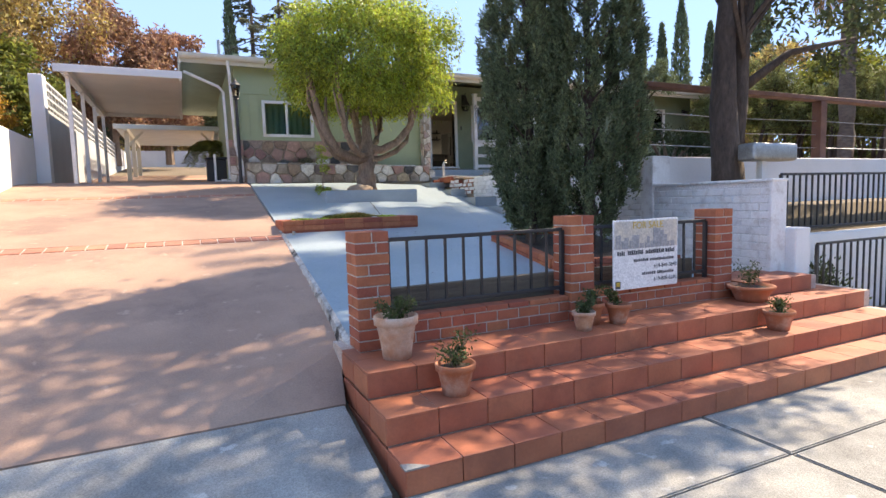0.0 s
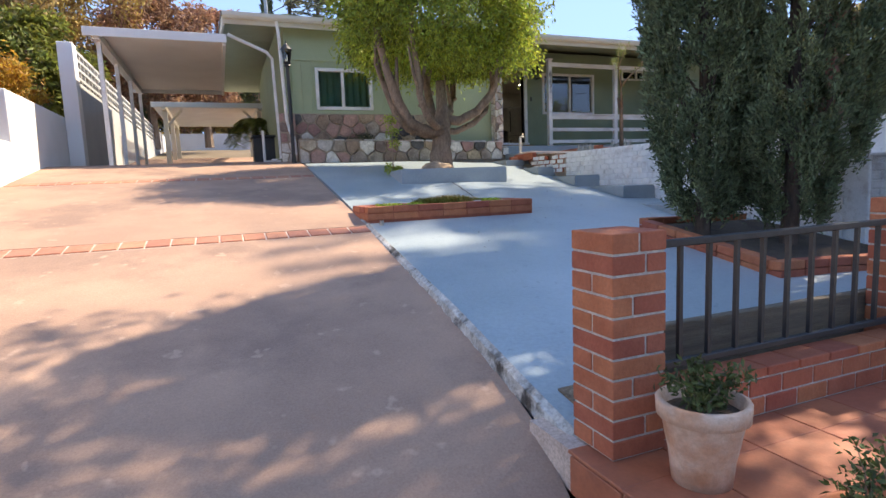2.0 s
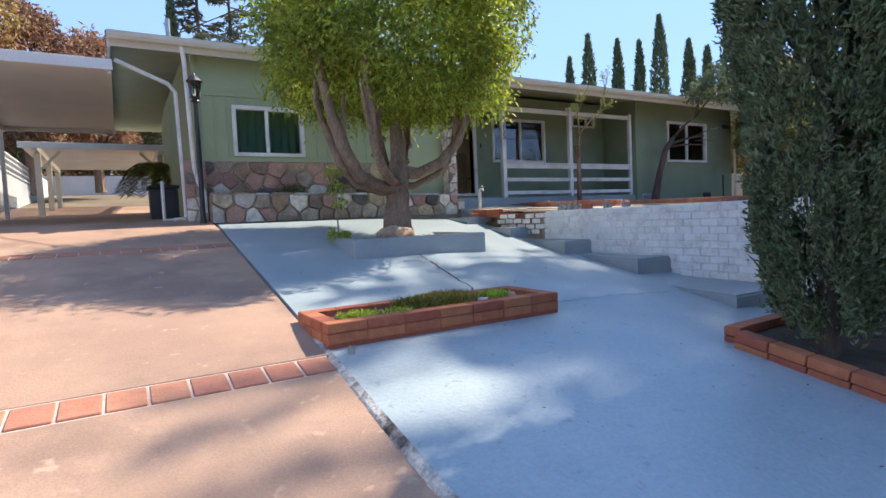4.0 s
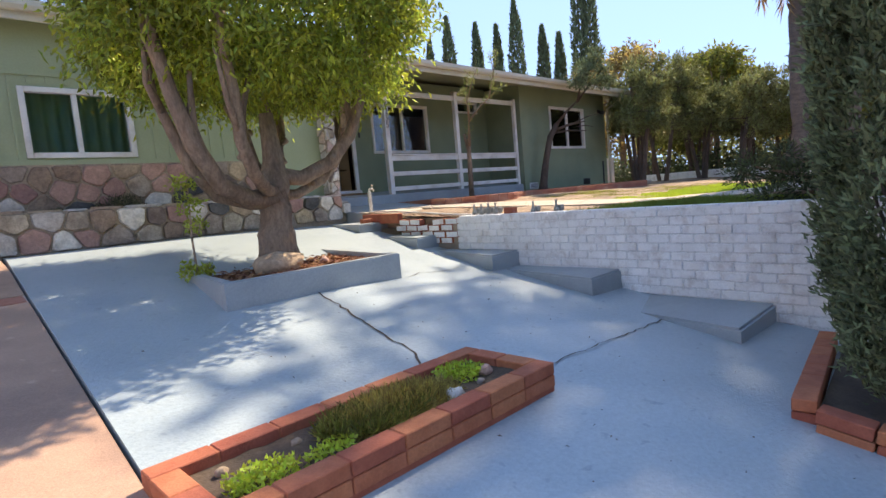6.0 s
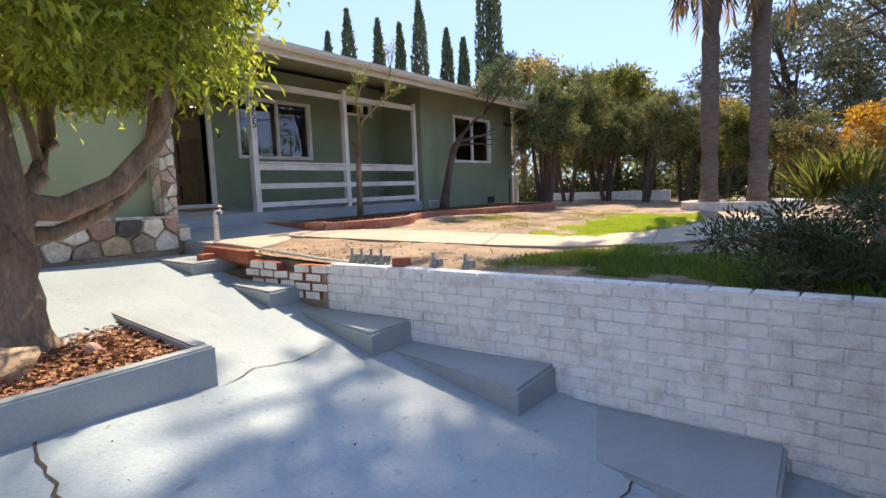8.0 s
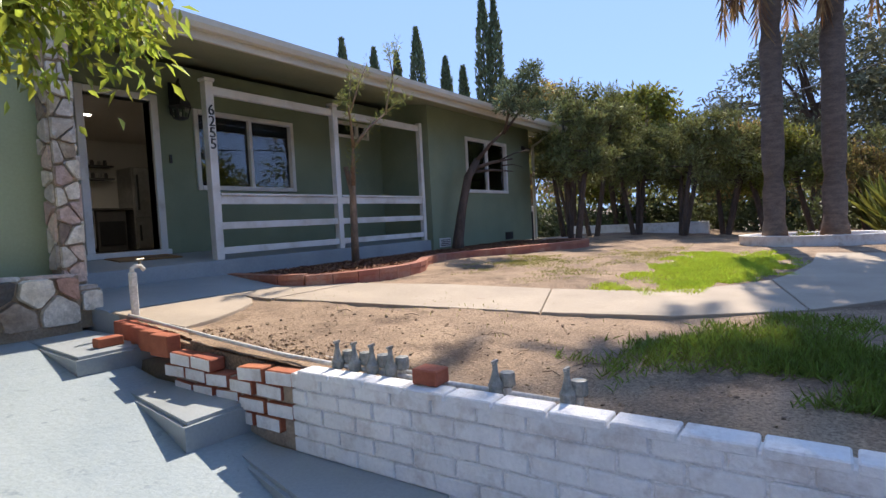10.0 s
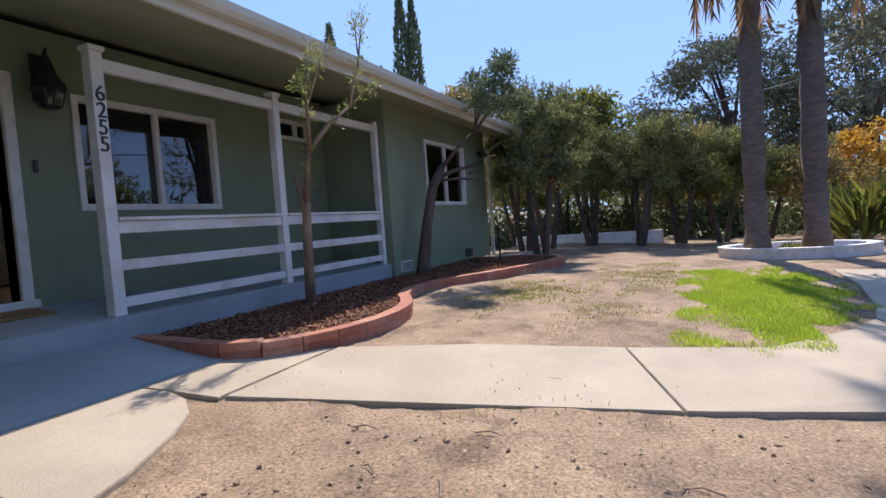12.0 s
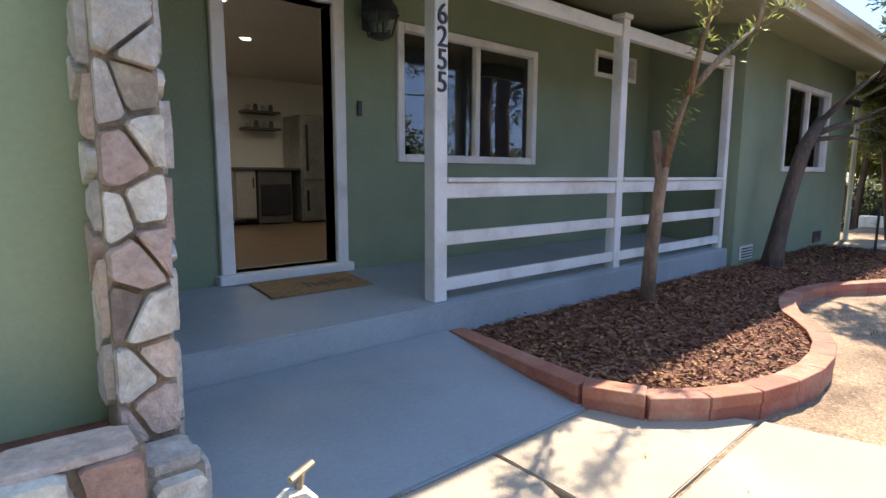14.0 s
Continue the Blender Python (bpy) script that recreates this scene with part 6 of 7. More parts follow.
# grass by the wall: shade put into a darker copy of the lawn green
M_shadegrass = mat("shaded_grass", (0.25, 0.32, 0.05), (0.17, 0.24, 0.04), 1.5, 0.6, 0, 20, 0.1, island=0.4, transl=0.4)
M_sparse = mat("thin_yellow_grass", (0.34, 0.32, 0.09), (0.24, 0.25, 0.06), 1.5, 0.7, 0, 20, 0.1, island=0.4, transl=0.4)
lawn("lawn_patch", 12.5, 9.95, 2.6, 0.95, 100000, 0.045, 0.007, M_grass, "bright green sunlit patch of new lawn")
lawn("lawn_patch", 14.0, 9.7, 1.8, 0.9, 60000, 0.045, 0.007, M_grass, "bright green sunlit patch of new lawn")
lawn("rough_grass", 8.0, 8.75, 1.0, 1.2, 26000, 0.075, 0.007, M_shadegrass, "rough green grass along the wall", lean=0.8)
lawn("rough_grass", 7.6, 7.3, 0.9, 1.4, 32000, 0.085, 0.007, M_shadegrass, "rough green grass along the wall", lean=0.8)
lawn("sparse_grass", 12.4, 12.5, 1.7, 0.75, 9000, 0.03, 0.007, M_sparse, "thin dry grass on the bare yard")
lawn("sparse_grass", 11.4, 11.5, 1.2, 0.6, 2600, 0.028, 0.007, M_sparse, "thin dry grass on the bare yard")
lawn("sparse_grass", 14.4, 11.3, 2.4, 0.8, 9000, 0.032, 0.007, M_sparse, "thin dry grass on the bare yard")
lawn("sparse_grass", 8.4, 11.7, 0.9, 2.0, 500, 0.035, 0.006, M_sparse, "scattered weeds on bare soil")

# clods and pebbles on the bare soil
n = 2600
cx, cy = 6.85 + RNG.random(n) ** 1.4 * 2.2, 8.4 + RNG.random(n) * 4.3
cz = np.array([soil_point(a, b)[2] for a, b in zip(cx, cy)])
ok = ~((cx > 8.2) & (cy > 9.9))
clods = thing("soil_clods", (7.5, 11, 2.2), "loose soil clods and leaf litter", "soil clods", kind="stuff")
chips("clods", np.stack([cx, cy, cz + 0.004], 1)[ok], 0.015, M_soil, clods)

def lumps(name, pts, radii, material, parent):
    """Many small uneven clods in one mesh."""
    base = np.array([(1, 0, 0), (-1, 0, 0), (0, 1, 0), (0, -1, 0), (0, 0, 1), (0, 0, -1)], float)
    tri = np.array([(0, 2, 4), (2, 1, 4), (1, 3, 4), (3, 0, 4), (2, 0, 5), (1, 2, 5), (3, 1, 5), (0, 3, 5)])
    n = len(pts)
    turn = np.linalg.qr(RNG.normal(size=(n, 3, 3)))[0]
    co = np.einsum("nij,kj->nki", turn, base) * (radii[:, None, None] * (0.6 + 0.7 * RNG.random((n, 6, 1)))) * np.array([1, 1, 0.7]) + pts[:, None, :]
    me = bpy.data.meshes.new(name)
    me.from_pydata((co.reshape(-1, 3) - np.array(parent_loc(parent))).tolist(), [], (tri[None] + 6 * np.arange(n)[:, None, None]).reshape(-1, 3).tolist())
    return tagged(link(name, me, material, parent), kind="stuff")


M_clod = mat("soil_clod", (0.36, 0.26, 0.17), (0.26, 0.18, 0.12), 9, 0.97, 0.4, 60, 0.25, island=0.22)
n = 1000
cx, cy = 6.72 + RNG.random(n) ** 1.7 * 2.0, 8.6 + RNG.random(n) ** 0.7 * 4.0
ok = ~((cx > 7.9 + 0.25 * (12.8 - cy)) & (cy > 9.4)) & ~((cx < 7.9) & (cy > 12.35))
cx, cy = cx[ok], cy[ok]
rad = 0.003 + 0.016 * RNG.random(len(cx)) ** 5
lumps("clod", np.stack([cx, cy, np.array([soil_point(a, b)[2] for a, b in zip(cx, cy)]) + rad * 0.3], 1), rad, M_clod, clods)
n = 420
cx, cy = 6.66 + np.abs(RNG.normal(size=n)) * 0.16, 10.9 + RNG.random(n) * 1.6
rad = 0.005 + 0.02 * RNG.random(n) ** 4
lumps("clod", np.stack([cx, cy, np.array([soil_point(a, b)[2] for a, b in zip(cx, cy)]) + rad * 0.4], 1), rad, M_clod, clods)
rg = random.Random(77)
for i in range(16):
    x, y, a = 6.9 + rg.random() * 1.1, 9.6 + rg.random() * 2.6, rg.uniform(0, 6.28)
    z, ln = soil_point(x, y)[2] + 0.008, rg.uniform(0.06, 0.17)
    part("twig", tube([(x, y, z), (x + math.cos(a) * ln * 0.5 + 0.015, y + math.sin(a) * ln * 0.5, z + 0.012), (x + math.cos(a) * ln, y + math.sin(a) * ln, z)], [0.004, 0.0035, 0.002], 4), M_bark, clods)

# ---- iron lamp post, sconce, mat, bell, bin ----
LX, LY = 1.60, 13.95
lp = thing("lamp_post", (LX, LY, 2.37), "black iron lamp post with a glass lantern", "lamp post")
part("post", tube([(LX, LY, 2.36), (LX, LY, 2.5), (LX, LY, 4.35)], [0.055, 0.042, 0.036], 10), M_iron, lp)
part("collar", lathe([(0.04, 0), (0.07, 0.02), (0.05, 0.05), (0.075, 0.08)], 10, (LX, LY, 4.33)), M_iron, lp)


def lantern(parent, x, y, z, r, h):
    for k in range(4):
        a = math.pi / 4 + k * math.pi / 2
        part("bar", tube([(x + math.cos(a) * r * 0.65, y + math.sin(a) * r * 0.65, z), (x + math.cos(a) * r, y + math.sin(a) * r, z + h * 0.62)], 0.009, 5), M_iron, parent)
    g = part("glass", lathe([(r * 0.6, 0), (r * 0.93, h * 0.62)], 4, (x, y, z)), M_glass, parent)
    g.visible_shadow = False
    part("roof", lathe([(r * 1.15, 0), (r * 0.75, h * 0.13), (r * 0.25, h * 0.26), (r * 0.12, h * 0.33), (r * 0.14, h * 0.36), (0.004, h * 0.45)], 8, (x, y, z + h * 0.62)), M_iron, parent)
    part("base", lathe([(r * 0.3, -0.02), (r * 0.68, 0), (r * 0.68, 0.015)], 8, (x, y, z)), M_iron, parent)
    part("candle", tube([(x, y, z), (x, y, z + h * 0.35)], 0.014, 6), M_cream, parent)


lantern(lp, LX, LY, 4.41, 0.115, 0.42)
sc = thing("wall_lantern", (8.86, 16.21, 4.7), "black iron wall lantern beside the door", "wall lamp")
part("backplate", box(8.80, 8.92, 16.185, 16.213, 4.78, 5.24, 0.01), M_iron, sc)
part("arm", tube([(8.86, 16.19, 5.0), (8.86, 16.08, 5.2), (8.84, 15.99, 5.25), (8.82, 15.97, 5.15)], [0.018, 0.016, 0.014, 0.012], 7), M_iron, sc)
part("hood", lathe([(0.16, 0), (0.15, 0.04), (0.09, 0.12), (0.05, 0.24), (0.03, 0.30), (0.01, 0.33)], 6, (8.84, 16.0, 4.87)), M_iron, sc)
lantern(sc, 8.84, 16.0, 4.70, 0.14, 0.26)
dm = thing("doormat", (8.1, 15.92, 2.806), "brown coir doormat with dark script", "doormat")
part("mat", prism([(7.74, 15.70), (8.54, 15.70), (8.54, 16.10), (7.74, 16.10)], lambda x, y: porch_z(x, y) + 0.001, lambda x, y: porch_z(x, y) + 0.016, 0.004), M_mat, dm)
letters("hello", 0.2, 0.001, pose(8.26, 15.88, 2.8175, 5.1, 0, 0), M_black, "lettering", dm, "black hand-lettered word")
bell = tagged(part("doorbell", box(8.745, 8.785, 16.19, 16.213, 4.10, 4.22, 0.005), M_iron), "small black doorbell on the stucco", "doorbell")
flood = thing("flood_light", (17.55, 14.99, 4.85), "black twin flood light under the eave", "flood light")
part("plate", box(17.48, 17.62, 14.95, 14.988, 4.80, 4.92, 0.005), M_iron, flood)
part("head", tube([(17.5, 14.95, 4.85), (17.44, 14.82, 4.80)], [0.03, 0.06], 8), M_iron, flood)
part("head", tube([(17.6, 14.95, 4.85), (17.68, 14.82, 4.80)], [0.03, 0.06], 8), M_iron, flood)
for vx in (13.75, 16.6):
    vt = thing("wall_vent", (vx, 14.985, 2.62), "small grilled crawl-space vent in the stucco", "vent", "wall vents")
    part("frame", box(vx - 0.2, vx + 0.2, 14.975, 14.989, 2.56, 2.74, 0.004), M_white if vx < 15 else M_iron, vt)
    for i in range(4):
        part("slat", box(vx - 0.17, vx + 0.17, 14.968, 14.975, 2.585 + i * 0.036, 2.60 + i * 0.036), M_iron, vt)
binn = thing("wheelie_bin", (1.2, 16.5, 2.5), "black plastic wheeled rubbish bin", "bin")
part("body", prism([(0.95, 16.25), (1.45, 16.25), (1.45, 16.8), (0.95, 16.8)], 2.5, 3.1, 0.02), M_black, binn)
part("lid", box(0.92, 1.48, 16.2, 16.85, 3.104, 3.17, 0.02), M_black, binn)
mtr = thing("standpipe", (1.3, 15.1, 2.45), "white painted pipe frame at the house side", "standpipe")
part("pipe", tube([(1.1, 15.1, 2.42), (1.1, 15.1, 3.15)], 0.03, 6), M_white, mtr)
part("pipe", tube([(1.1, 15.1, 2.46), (1.45, 15.1, 2.46)], 0.03, 6), M_white, mtr)
vpipe = tagged(part("roof_vent_pipe", tube([(1.35, 14.9, 5.45), (1.35, 14.9, 5.95)], 0.04, 8), M_metal), "grey metal service pipe above the roof edge", "pipe")

# ---- rooms seen through the door and windows ----
hall_floor = tagged(part("floor", box(6.95, 13.3, 16.38, 21.6, 2.72, 2.80), M_floor), "warm brown wood plank floor", "floor", kind="structure")
hall_ceil = tagged(part("ceiling", box(6.92, 13.34, 16.372, 21.65, 5.22, 5.28), M_room), "dim painted ceiling", "ceiling", kind="structure")
tagged(part("wall_inner_west", box(6.91, 6.99, 16.372, 21.6, 2.80, 5.22), M_room), "pale painted room wall", "wall", kind="structure")
tagged(part("wall_inner_back", box(6.99, 13.3, 21.5, 21.6, 2.80, 5.22), M_room), "pale painted back wall of the kitchen", "wall", kind="structure")
tagged(part("wall_inner_east", box(13.2, 13.3, 16.38, 21.5, 2.80, 5.22), M_room), "pale painted room wall", "wall", kind="structure")
M_darkcab = mat("charcoal_cabinet", (0.10, 0.095, 0.09), (0.085, 0.08, 0.075), 2, 0.5, 0.05)
cab = thing("kitchen_cabinet", (9.6, 21.2, 2.8), "pale kitchen base cabinet", "cabinet", "kitchen cabinets")
part("body", box(8.7, 9.75, 20.9, 21.48, 2.9, 3.68, 0.005), M_cabinet, cab)
for x in (8.72, 9.07, 9.42):
    d = part("door", box(x, x + 0.32, 20.875, 20.898, 2.93, 3.66, 0.004), M_cabinet, cab)
    part("handle", box(x + 0.27, x + 0.285, 20.85, 20.874, 3.4, 3.56), M_iron, d)
wt = tagged(part("worktop", box(8.65, 11.6, 20.83, 21.49, 3.684, 3.725, 0.004), M_darkcab), "dark stone kitchen worktop", "worktop")
stove = thing("cooker", (10.1, 21.2, 2.8), "dark steel cooker under the worktop", "cooker")
part("body", box(9.78, 10.36, 20.88, 21.48, 2.82, 3.682, 0.006), M_darkcab, stove)
part("oven_door", box(9.82, 10.32, 20.855, 20.878, 2.95, 3.45, 0.004), M_black, stove)
for z in (4.35, 4.62):
    tagged(part("wall_shelf", box(9.75, 10.35, 21.2, 21.498, z, z + 0.035), M_darkcab), "dark wooden kitchen wall shelf", "shelf", "kitchen shelves")
    for i in range(4):
        jar = thing("jar", (9.85 + i * 0.13, 21.35, z + 0.036), "small dark jar on a kitchen shelf", "jar", "shelf jars")
        part("body", lathe([(0.035, 0), (0.04, 0.06), (0.03, 0.1 + 0.02 * (i % 2))], 8, (9.85 + i * 0.13, 21.35, z + 0.036)), M_darkcab if i % 2 else M_cabinet, jar)
fr = thing("refrigerator", (11.0, 21.0, 2.8), "tall steel refrigerator in the kitchen", "refrigerator")
part("body", box(10.5, 11.3, 20.8, 21.45, 2.82, 4.6, 0.01), M_metal, fr)
for za, zb in ((2.86, 3.5), (3.52, 4.58)):
    d = part("door", box(10.51, 11.29, 20.745, 20.797, za, zb, 0.008), M_metal, fr)
    part("handle", box(10.56, 10.585, 20.70, 20.744, za + 0.15, zb - 0.15), M_iron, d)
for x, y in ((8.15, 17.6), (8.35, 18.9), (8.9, 18.9), (8.2, 20.2), (10.2, 17.8), (10.4, 19.6)):
    cl = thing("ceiling_light", (x, y, 5.21), "small recessed ceiling downlight", "ceiling light", "downlights")
    part("ring", lathe([(0.08, 0.0), (0.075, 0.009)], 14, (x, y, 5.208)), M_white, cl)
    part("lamp", lathe([(0.05, 0.0), (0.05, 0.004)], 12, (x, y, 5.203)), M_lampglow, cl)
    sp = new("lamp_light", bpy.data.lights.new("lamp_light", "SPOT"))
    sp.data.energy, sp.data.spot_size, sp.data.color, sp.data.shadow_soft_size = 1.1, radians(140), (1, 0.93, 0.82), 0.05
    sp.parent = cl
    sp.location = (0, 0, -0.02)
tagged(part("wall_inner_bedroom", box(1.85, 6.7, 16.0, 16.1, 2.4, 5.3), M_room), "dim bedroom wall", "wall", kind="structure")
tagged(part("wall_inner_east_room", box(13.55, 17.75, 17.2, 17.3, 2.4, 5.3), M_room), "dim room wall", "wall", kind="structure")

# ---- vegetation helpers ----
def broadleaf(name, loc, h, rx, rz, n, material, label, ln=0.16, trunk=0.2, base=0.35, seed=1, bark=M_bark, k=60, flat=0.8, shell=0.25, wid=0.42):
    """A tree with limbs and an uneven crown of many leaf clumps."""
    t = thing(name, loc, label, "tree")
    rg = random.Random(seed)
    L = Vector(loc)
    c0 = L + Vector((0, 0, h - rz))
    bm = tube([L - Vector((0, 0, 0.1)), L + Vector((rg.uniform(-0.2, 0.2), 0, h * base)), c0], [trunk, trunk * 0.8, trunk * 0.45], 8, None, True, 0.1, rg)
    cs = []
    for i in range(k):
        a, e = rg.uniform(0, 6.283), rg.uniform(-0.75, 1.0)
        q = math.sqrt(max(0, 1 - e * e)) * rg.uniform(0.45, 1.0)
        p = c0 + Vector((math.cos(a) * q * rx, math.sin(a) * q * rx, e * rz * rg.uniform(0.75, 1.05)))
        cs.append(p)
        if i % 4 == 0:
            st = L.lerp(c0, rg.uniform(base + 0.1, 0.95))
            tube([st, st.lerp(p, 0.5) + Vector((0, 0, 0.15)), p], [trunk * 0.3, trunk * 0.18, 0.02], 5, bm)
    part("trunk", bm, bark, t)
    p, v = clumps([c[:] for c in cs], [rx * rg.uniform(0.18, 0.34) for _ in cs], n, flat, shell)
    link("crown", leaf_mesh("crown", p - np.array(loc), v * 0.5 + unit(n) + np.array([0, 0, -0.2]), unit(n) + np.array([0, 0, 0.5]), ln * (0.6 + 0.8 * RNG.random(n)), ln * wid), material, t)
    return t


def spire(loc, h, r, n, label):
    t = thing("italian_cypress", loc, label, "cypress", "far cypresses")
    part("trunk", tube([loc, Vector(loc) + Vector((0, 0, h * 0.9))], [0.18, 0.03], 6), M_bark_dark, t)
    f = RNG.random(n)
    a = RNG.random(n) * 6.283
    rr = r * np.interp(f, (0, 0.1, 0.5, 0.85, 1), (0.5, 0.95, 1, 0.55, 0.03)) * (0.55 + 0.5 * RNG.random(n)) * (1 + 0.15 * np.sin(a * 3 + f * 20))
    p = np.stack([np.cos(a) * rr, np.sin(a) * rr, 0.3 + f * (h - 0.3)], 1)
    d = np.stack([np.cos(a) * 0.3, np.sin(a) * 0.3, np.ones(n)], 1) + RNG.normal(size=(n, 3)) * 0.25
    link("crown", leaf_mesh("crown", p, d, unit(n), 0.35, 0.12), M_cyp, t)


for x, y, zt, r in ((33.1, 38, 14.9, 0.45), (33.8, 36.6, 16.4, 0.6), (35.5, 35.1, 15.8, 0.5), (36.6, 33.9, 15.5, 0.45), (37.1, 32.4, 17.0, 0.65), (38.8, 31.1, 15.0, 0.55), (39.6, 30.1, 14.3, 0.5), (39.3, 28.1, 19.0, 0.6), (39.9, 27.5, 18.6, 0.6)):
    spire((x, y, 2.5), zt - 2.5, r * 1.15, 3800, "slim dark Italian cypress beyond the house")

# palms in a white ring
ring = thing("palm_ring", (18.0, 8.8, 2.2), "white painted brick ring round the palms", "planter", kind="structure")
bm = bmesh.new()
rows = []
for k in range(48):
    a = 2 * math.pi * k / 48
    rows.append([bm.verts.new((18.05 + (0.95 + o) * math.cos(a), 8.75 + (1.35 + o) * math.sin(a), z)) for o, z in ((0.0, 2.0), (0.0, 2.41), (0.02, 2.43), (-0.16, 2.43), (-0.16, 2.2))])
for k in range(48):
    a, b = rows[k], rows[(k + 1) % 48]
    for j in range(4):
        bm.faces.new((a[j], a[j + 1], b[j + 1], b[j]))
bmesh.ops.recalc_face_normals(bm, faces=bm.faces)
part("ring", bm, M_wbrick, ring, "", True)
part("soil", lathe([(0.8, 0), (0.8, 0.15)], 24, (18.05, 8.75, 2.15)), M_mulch2, ring)


def palm(loc, h, r, label, seed):
    t = thing("palm", loc, label, "palm tree", "palms in the ring")
    rg = random.Random(seed)
    x, y, z = loc
    pts = [(x, y, z - 0.1), (x, y, z + 0.25)] + [(x + 0.03 * math.sin(i), y, z + 0.5 + i * 0.5) for i in range(int(h * 2))]
    part("trunk", tube(pts, [r * 1.3, r * 1.1] + [r * (0.98 + 0.05 * (i % 2)) for i in range(int(h * 2))], 14, None, True, 0.03, rg), M_palm, t, "", True)
    top = Vector((x, y, z + h))
    P, D, N_ = [], [], []
    for i in range(120):
        dead = i < 72
        a = rg.uniform(0, 6.283)
        R = rg.uniform(0.55, 1.0) if dead else rg.uniform(2.2, 3.4)
        drop = rg.uniform(1.3, 2.1) if dead else rg.uniform(-1.2, 1.8)
        b = top - Vector((0, 0, rg.uniform(0.2, h - 6.1) if dead else 0))
        c, s = math.cos(a), math.sin(a)
        path = [b, b + Vector((c * R * 0.5, s * R * 0.5, 0.3 if dead else 0.9)), b + Vector((c * R * 0.95, s * R * 0.95, -drop * 0.4)), b + Vector((c * R, s * R, -drop))]
        part("frond", tube(path, [0.035, 0.025, 0.015, 0.005], 4), M_deadfrond, t)
        for f in np.linspace(0.15, 1, 34):
            q = min(2, int(f * 3))
            u = f * 3 - q
            p = path[q].lerp(path[q + 1], u)
            tg = (path[q + 1] - path[q]).normalized()
            sd = tg.cross(Vector((c, s, 0.2))).normalized()
            for sg in (-1, 1):
                P.append(p[:]), D.append((sd * sg * 0.5 + tg * 0.5 + Vector((0, 0, -0.8 if dead else -0.25)))[:]), N_.append(dead)
    P, D, N_ = np.array(P), np.array(D), np.array(N_)
    for sel, m_, nm in ((N_, M_deadfrond, "dead_foliage"), (~N_, M_duskleaf, "foliage")):
        link(nm, leaf_mesh(nm, P[sel] - np.array(loc), D[sel], unit(sel.sum()), 0.55, 0.035, 0.1), m_, t)


palm((17.8, 9.42, 2.35), 13.6, 0.205, "tall palm trunk with a skirt of dead fronds", 2)
palm((18.12, 8.38, 2.35), 14.2, 0.215, "tall palm trunk with a skirt of dead fronds", 6)
shrub("shrub", (17.55, 8.9, 2.33), 0.22, 500, M_yelleaf, "small yellow flowering plant by the palms", 0.06)

# juniper row, hedge and low wall at the far side of the yard
far_wall = thing("far_low_wall", (22.5, 13.4, 2.2), "low white brick wall at the far side", "low wall", kind="structure")
part("wall", box(22.4, 22.6, 11.35, 15.7, 2.0, 2.68, 0.01), M_wbrick, far_wall)
gate = tagged(part("white_gate", box(18.1, 19.6, 15.6, 15.68, 2.2, 3.4, 0.01), M_wstucco), "white panel gate at the house corner", "gate", kind="structure")
tagged(part("far_path", box(16.3, 25, 11.2, 12.0, 2.1, 2.245), M_tan), "pale concrete path at the far side", "path", kind="structure")


def shaggy(loc, h, r, n, label, seed, material=None, lean=(0.3, 0)):
    """A multi-stemmed pruned juniper: bare crooked stems below, ragged upswept foliage above."""
    t = thing("shaggy_juniper", loc, label, "juniper tree", "row of junipers")
    rg = random.Random(seed)
    cs = []
    for i in range(3):
        bm = bmesh.new()
        a = rg.uniform(0, 6.283)
        tip = Vector(loc) + Vector((math.cos(a) * r * 0.7 + lean[0], math.sin(a) * r * 0.7 + lean[1], h * rg.uniform(0.75, 1.0)))
        mid = Vector(loc) + Vector((math.cos(a) * r * 0.35, math.sin(a) * r * 0.35, h * 0.42))
        tube([Vector(loc) + Vector((math.cos(a) * 0.08, math.sin(a) * 0.08, -0.05)), mid, tip], [0.085, 0.06, 0.015], 6, bm, True, 0.1, rg)
        for q in range(15):
            f = rg.uniform(0.12, 1.0)
            p = mid.lerp(tip, f)
            o = Vector((rg.gauss(0, 1), rg.gauss(0, 1), rg.uniform(-0.15, 0.5))) * r * 0.42 * (1.15 - 0.6 * f)
            tube([p, p + o], [0.02, 0.006], 4, bm)
            cs.append((p + o)[:])
        part("stem", bm, M_bark_dark, t)
    p, v = clumps(cs, [r * rg.uniform(0.22, 0.42) for _ in cs], n, 1.0, 0.1)
    d = v * 0.5 + np.array([0.1, 0, 0.35]) + RNG.normal(size=(n, 3)) * 0.7
    link("crown", leaf_mesh("crown", p - np.array(loc), d, unit(n), 0.09 + 0.09 * RNG.random(n), 0.035, 0.3), material or M_junlite, t)


M_junlite = mat("olive_juniper", (0.25, 0.26, 0.095), (0.15, 0.165, 0.06), 1.0, 0.7, 0, 20, 0.2, island=0.5, transl=0.3)
shaggy((17.3, 13.6, 2.2), 3.9, 0.8, 7000, "dark ragged juniper at the house corner", 1)
shaggy((18.7, 14.3, 2.2), 4.4, 0.95, 9000, "dark ragged juniper beyond the bed", 2)
shaggy((20.2, 14.1, 2.2), 4.4, 1.1, 9000, "dark ragged juniper before the low wall", 3)
shaggy((21.2, 13.1, 2.2), 3.9, 1.1, 9000, "dark ragged juniper before the low wall", 4, M_junlite)
shaggy((21.2, 11.9, 2.2), 3.5, 1.1, 9000, "dark ragged juniper before the low wall", 5)
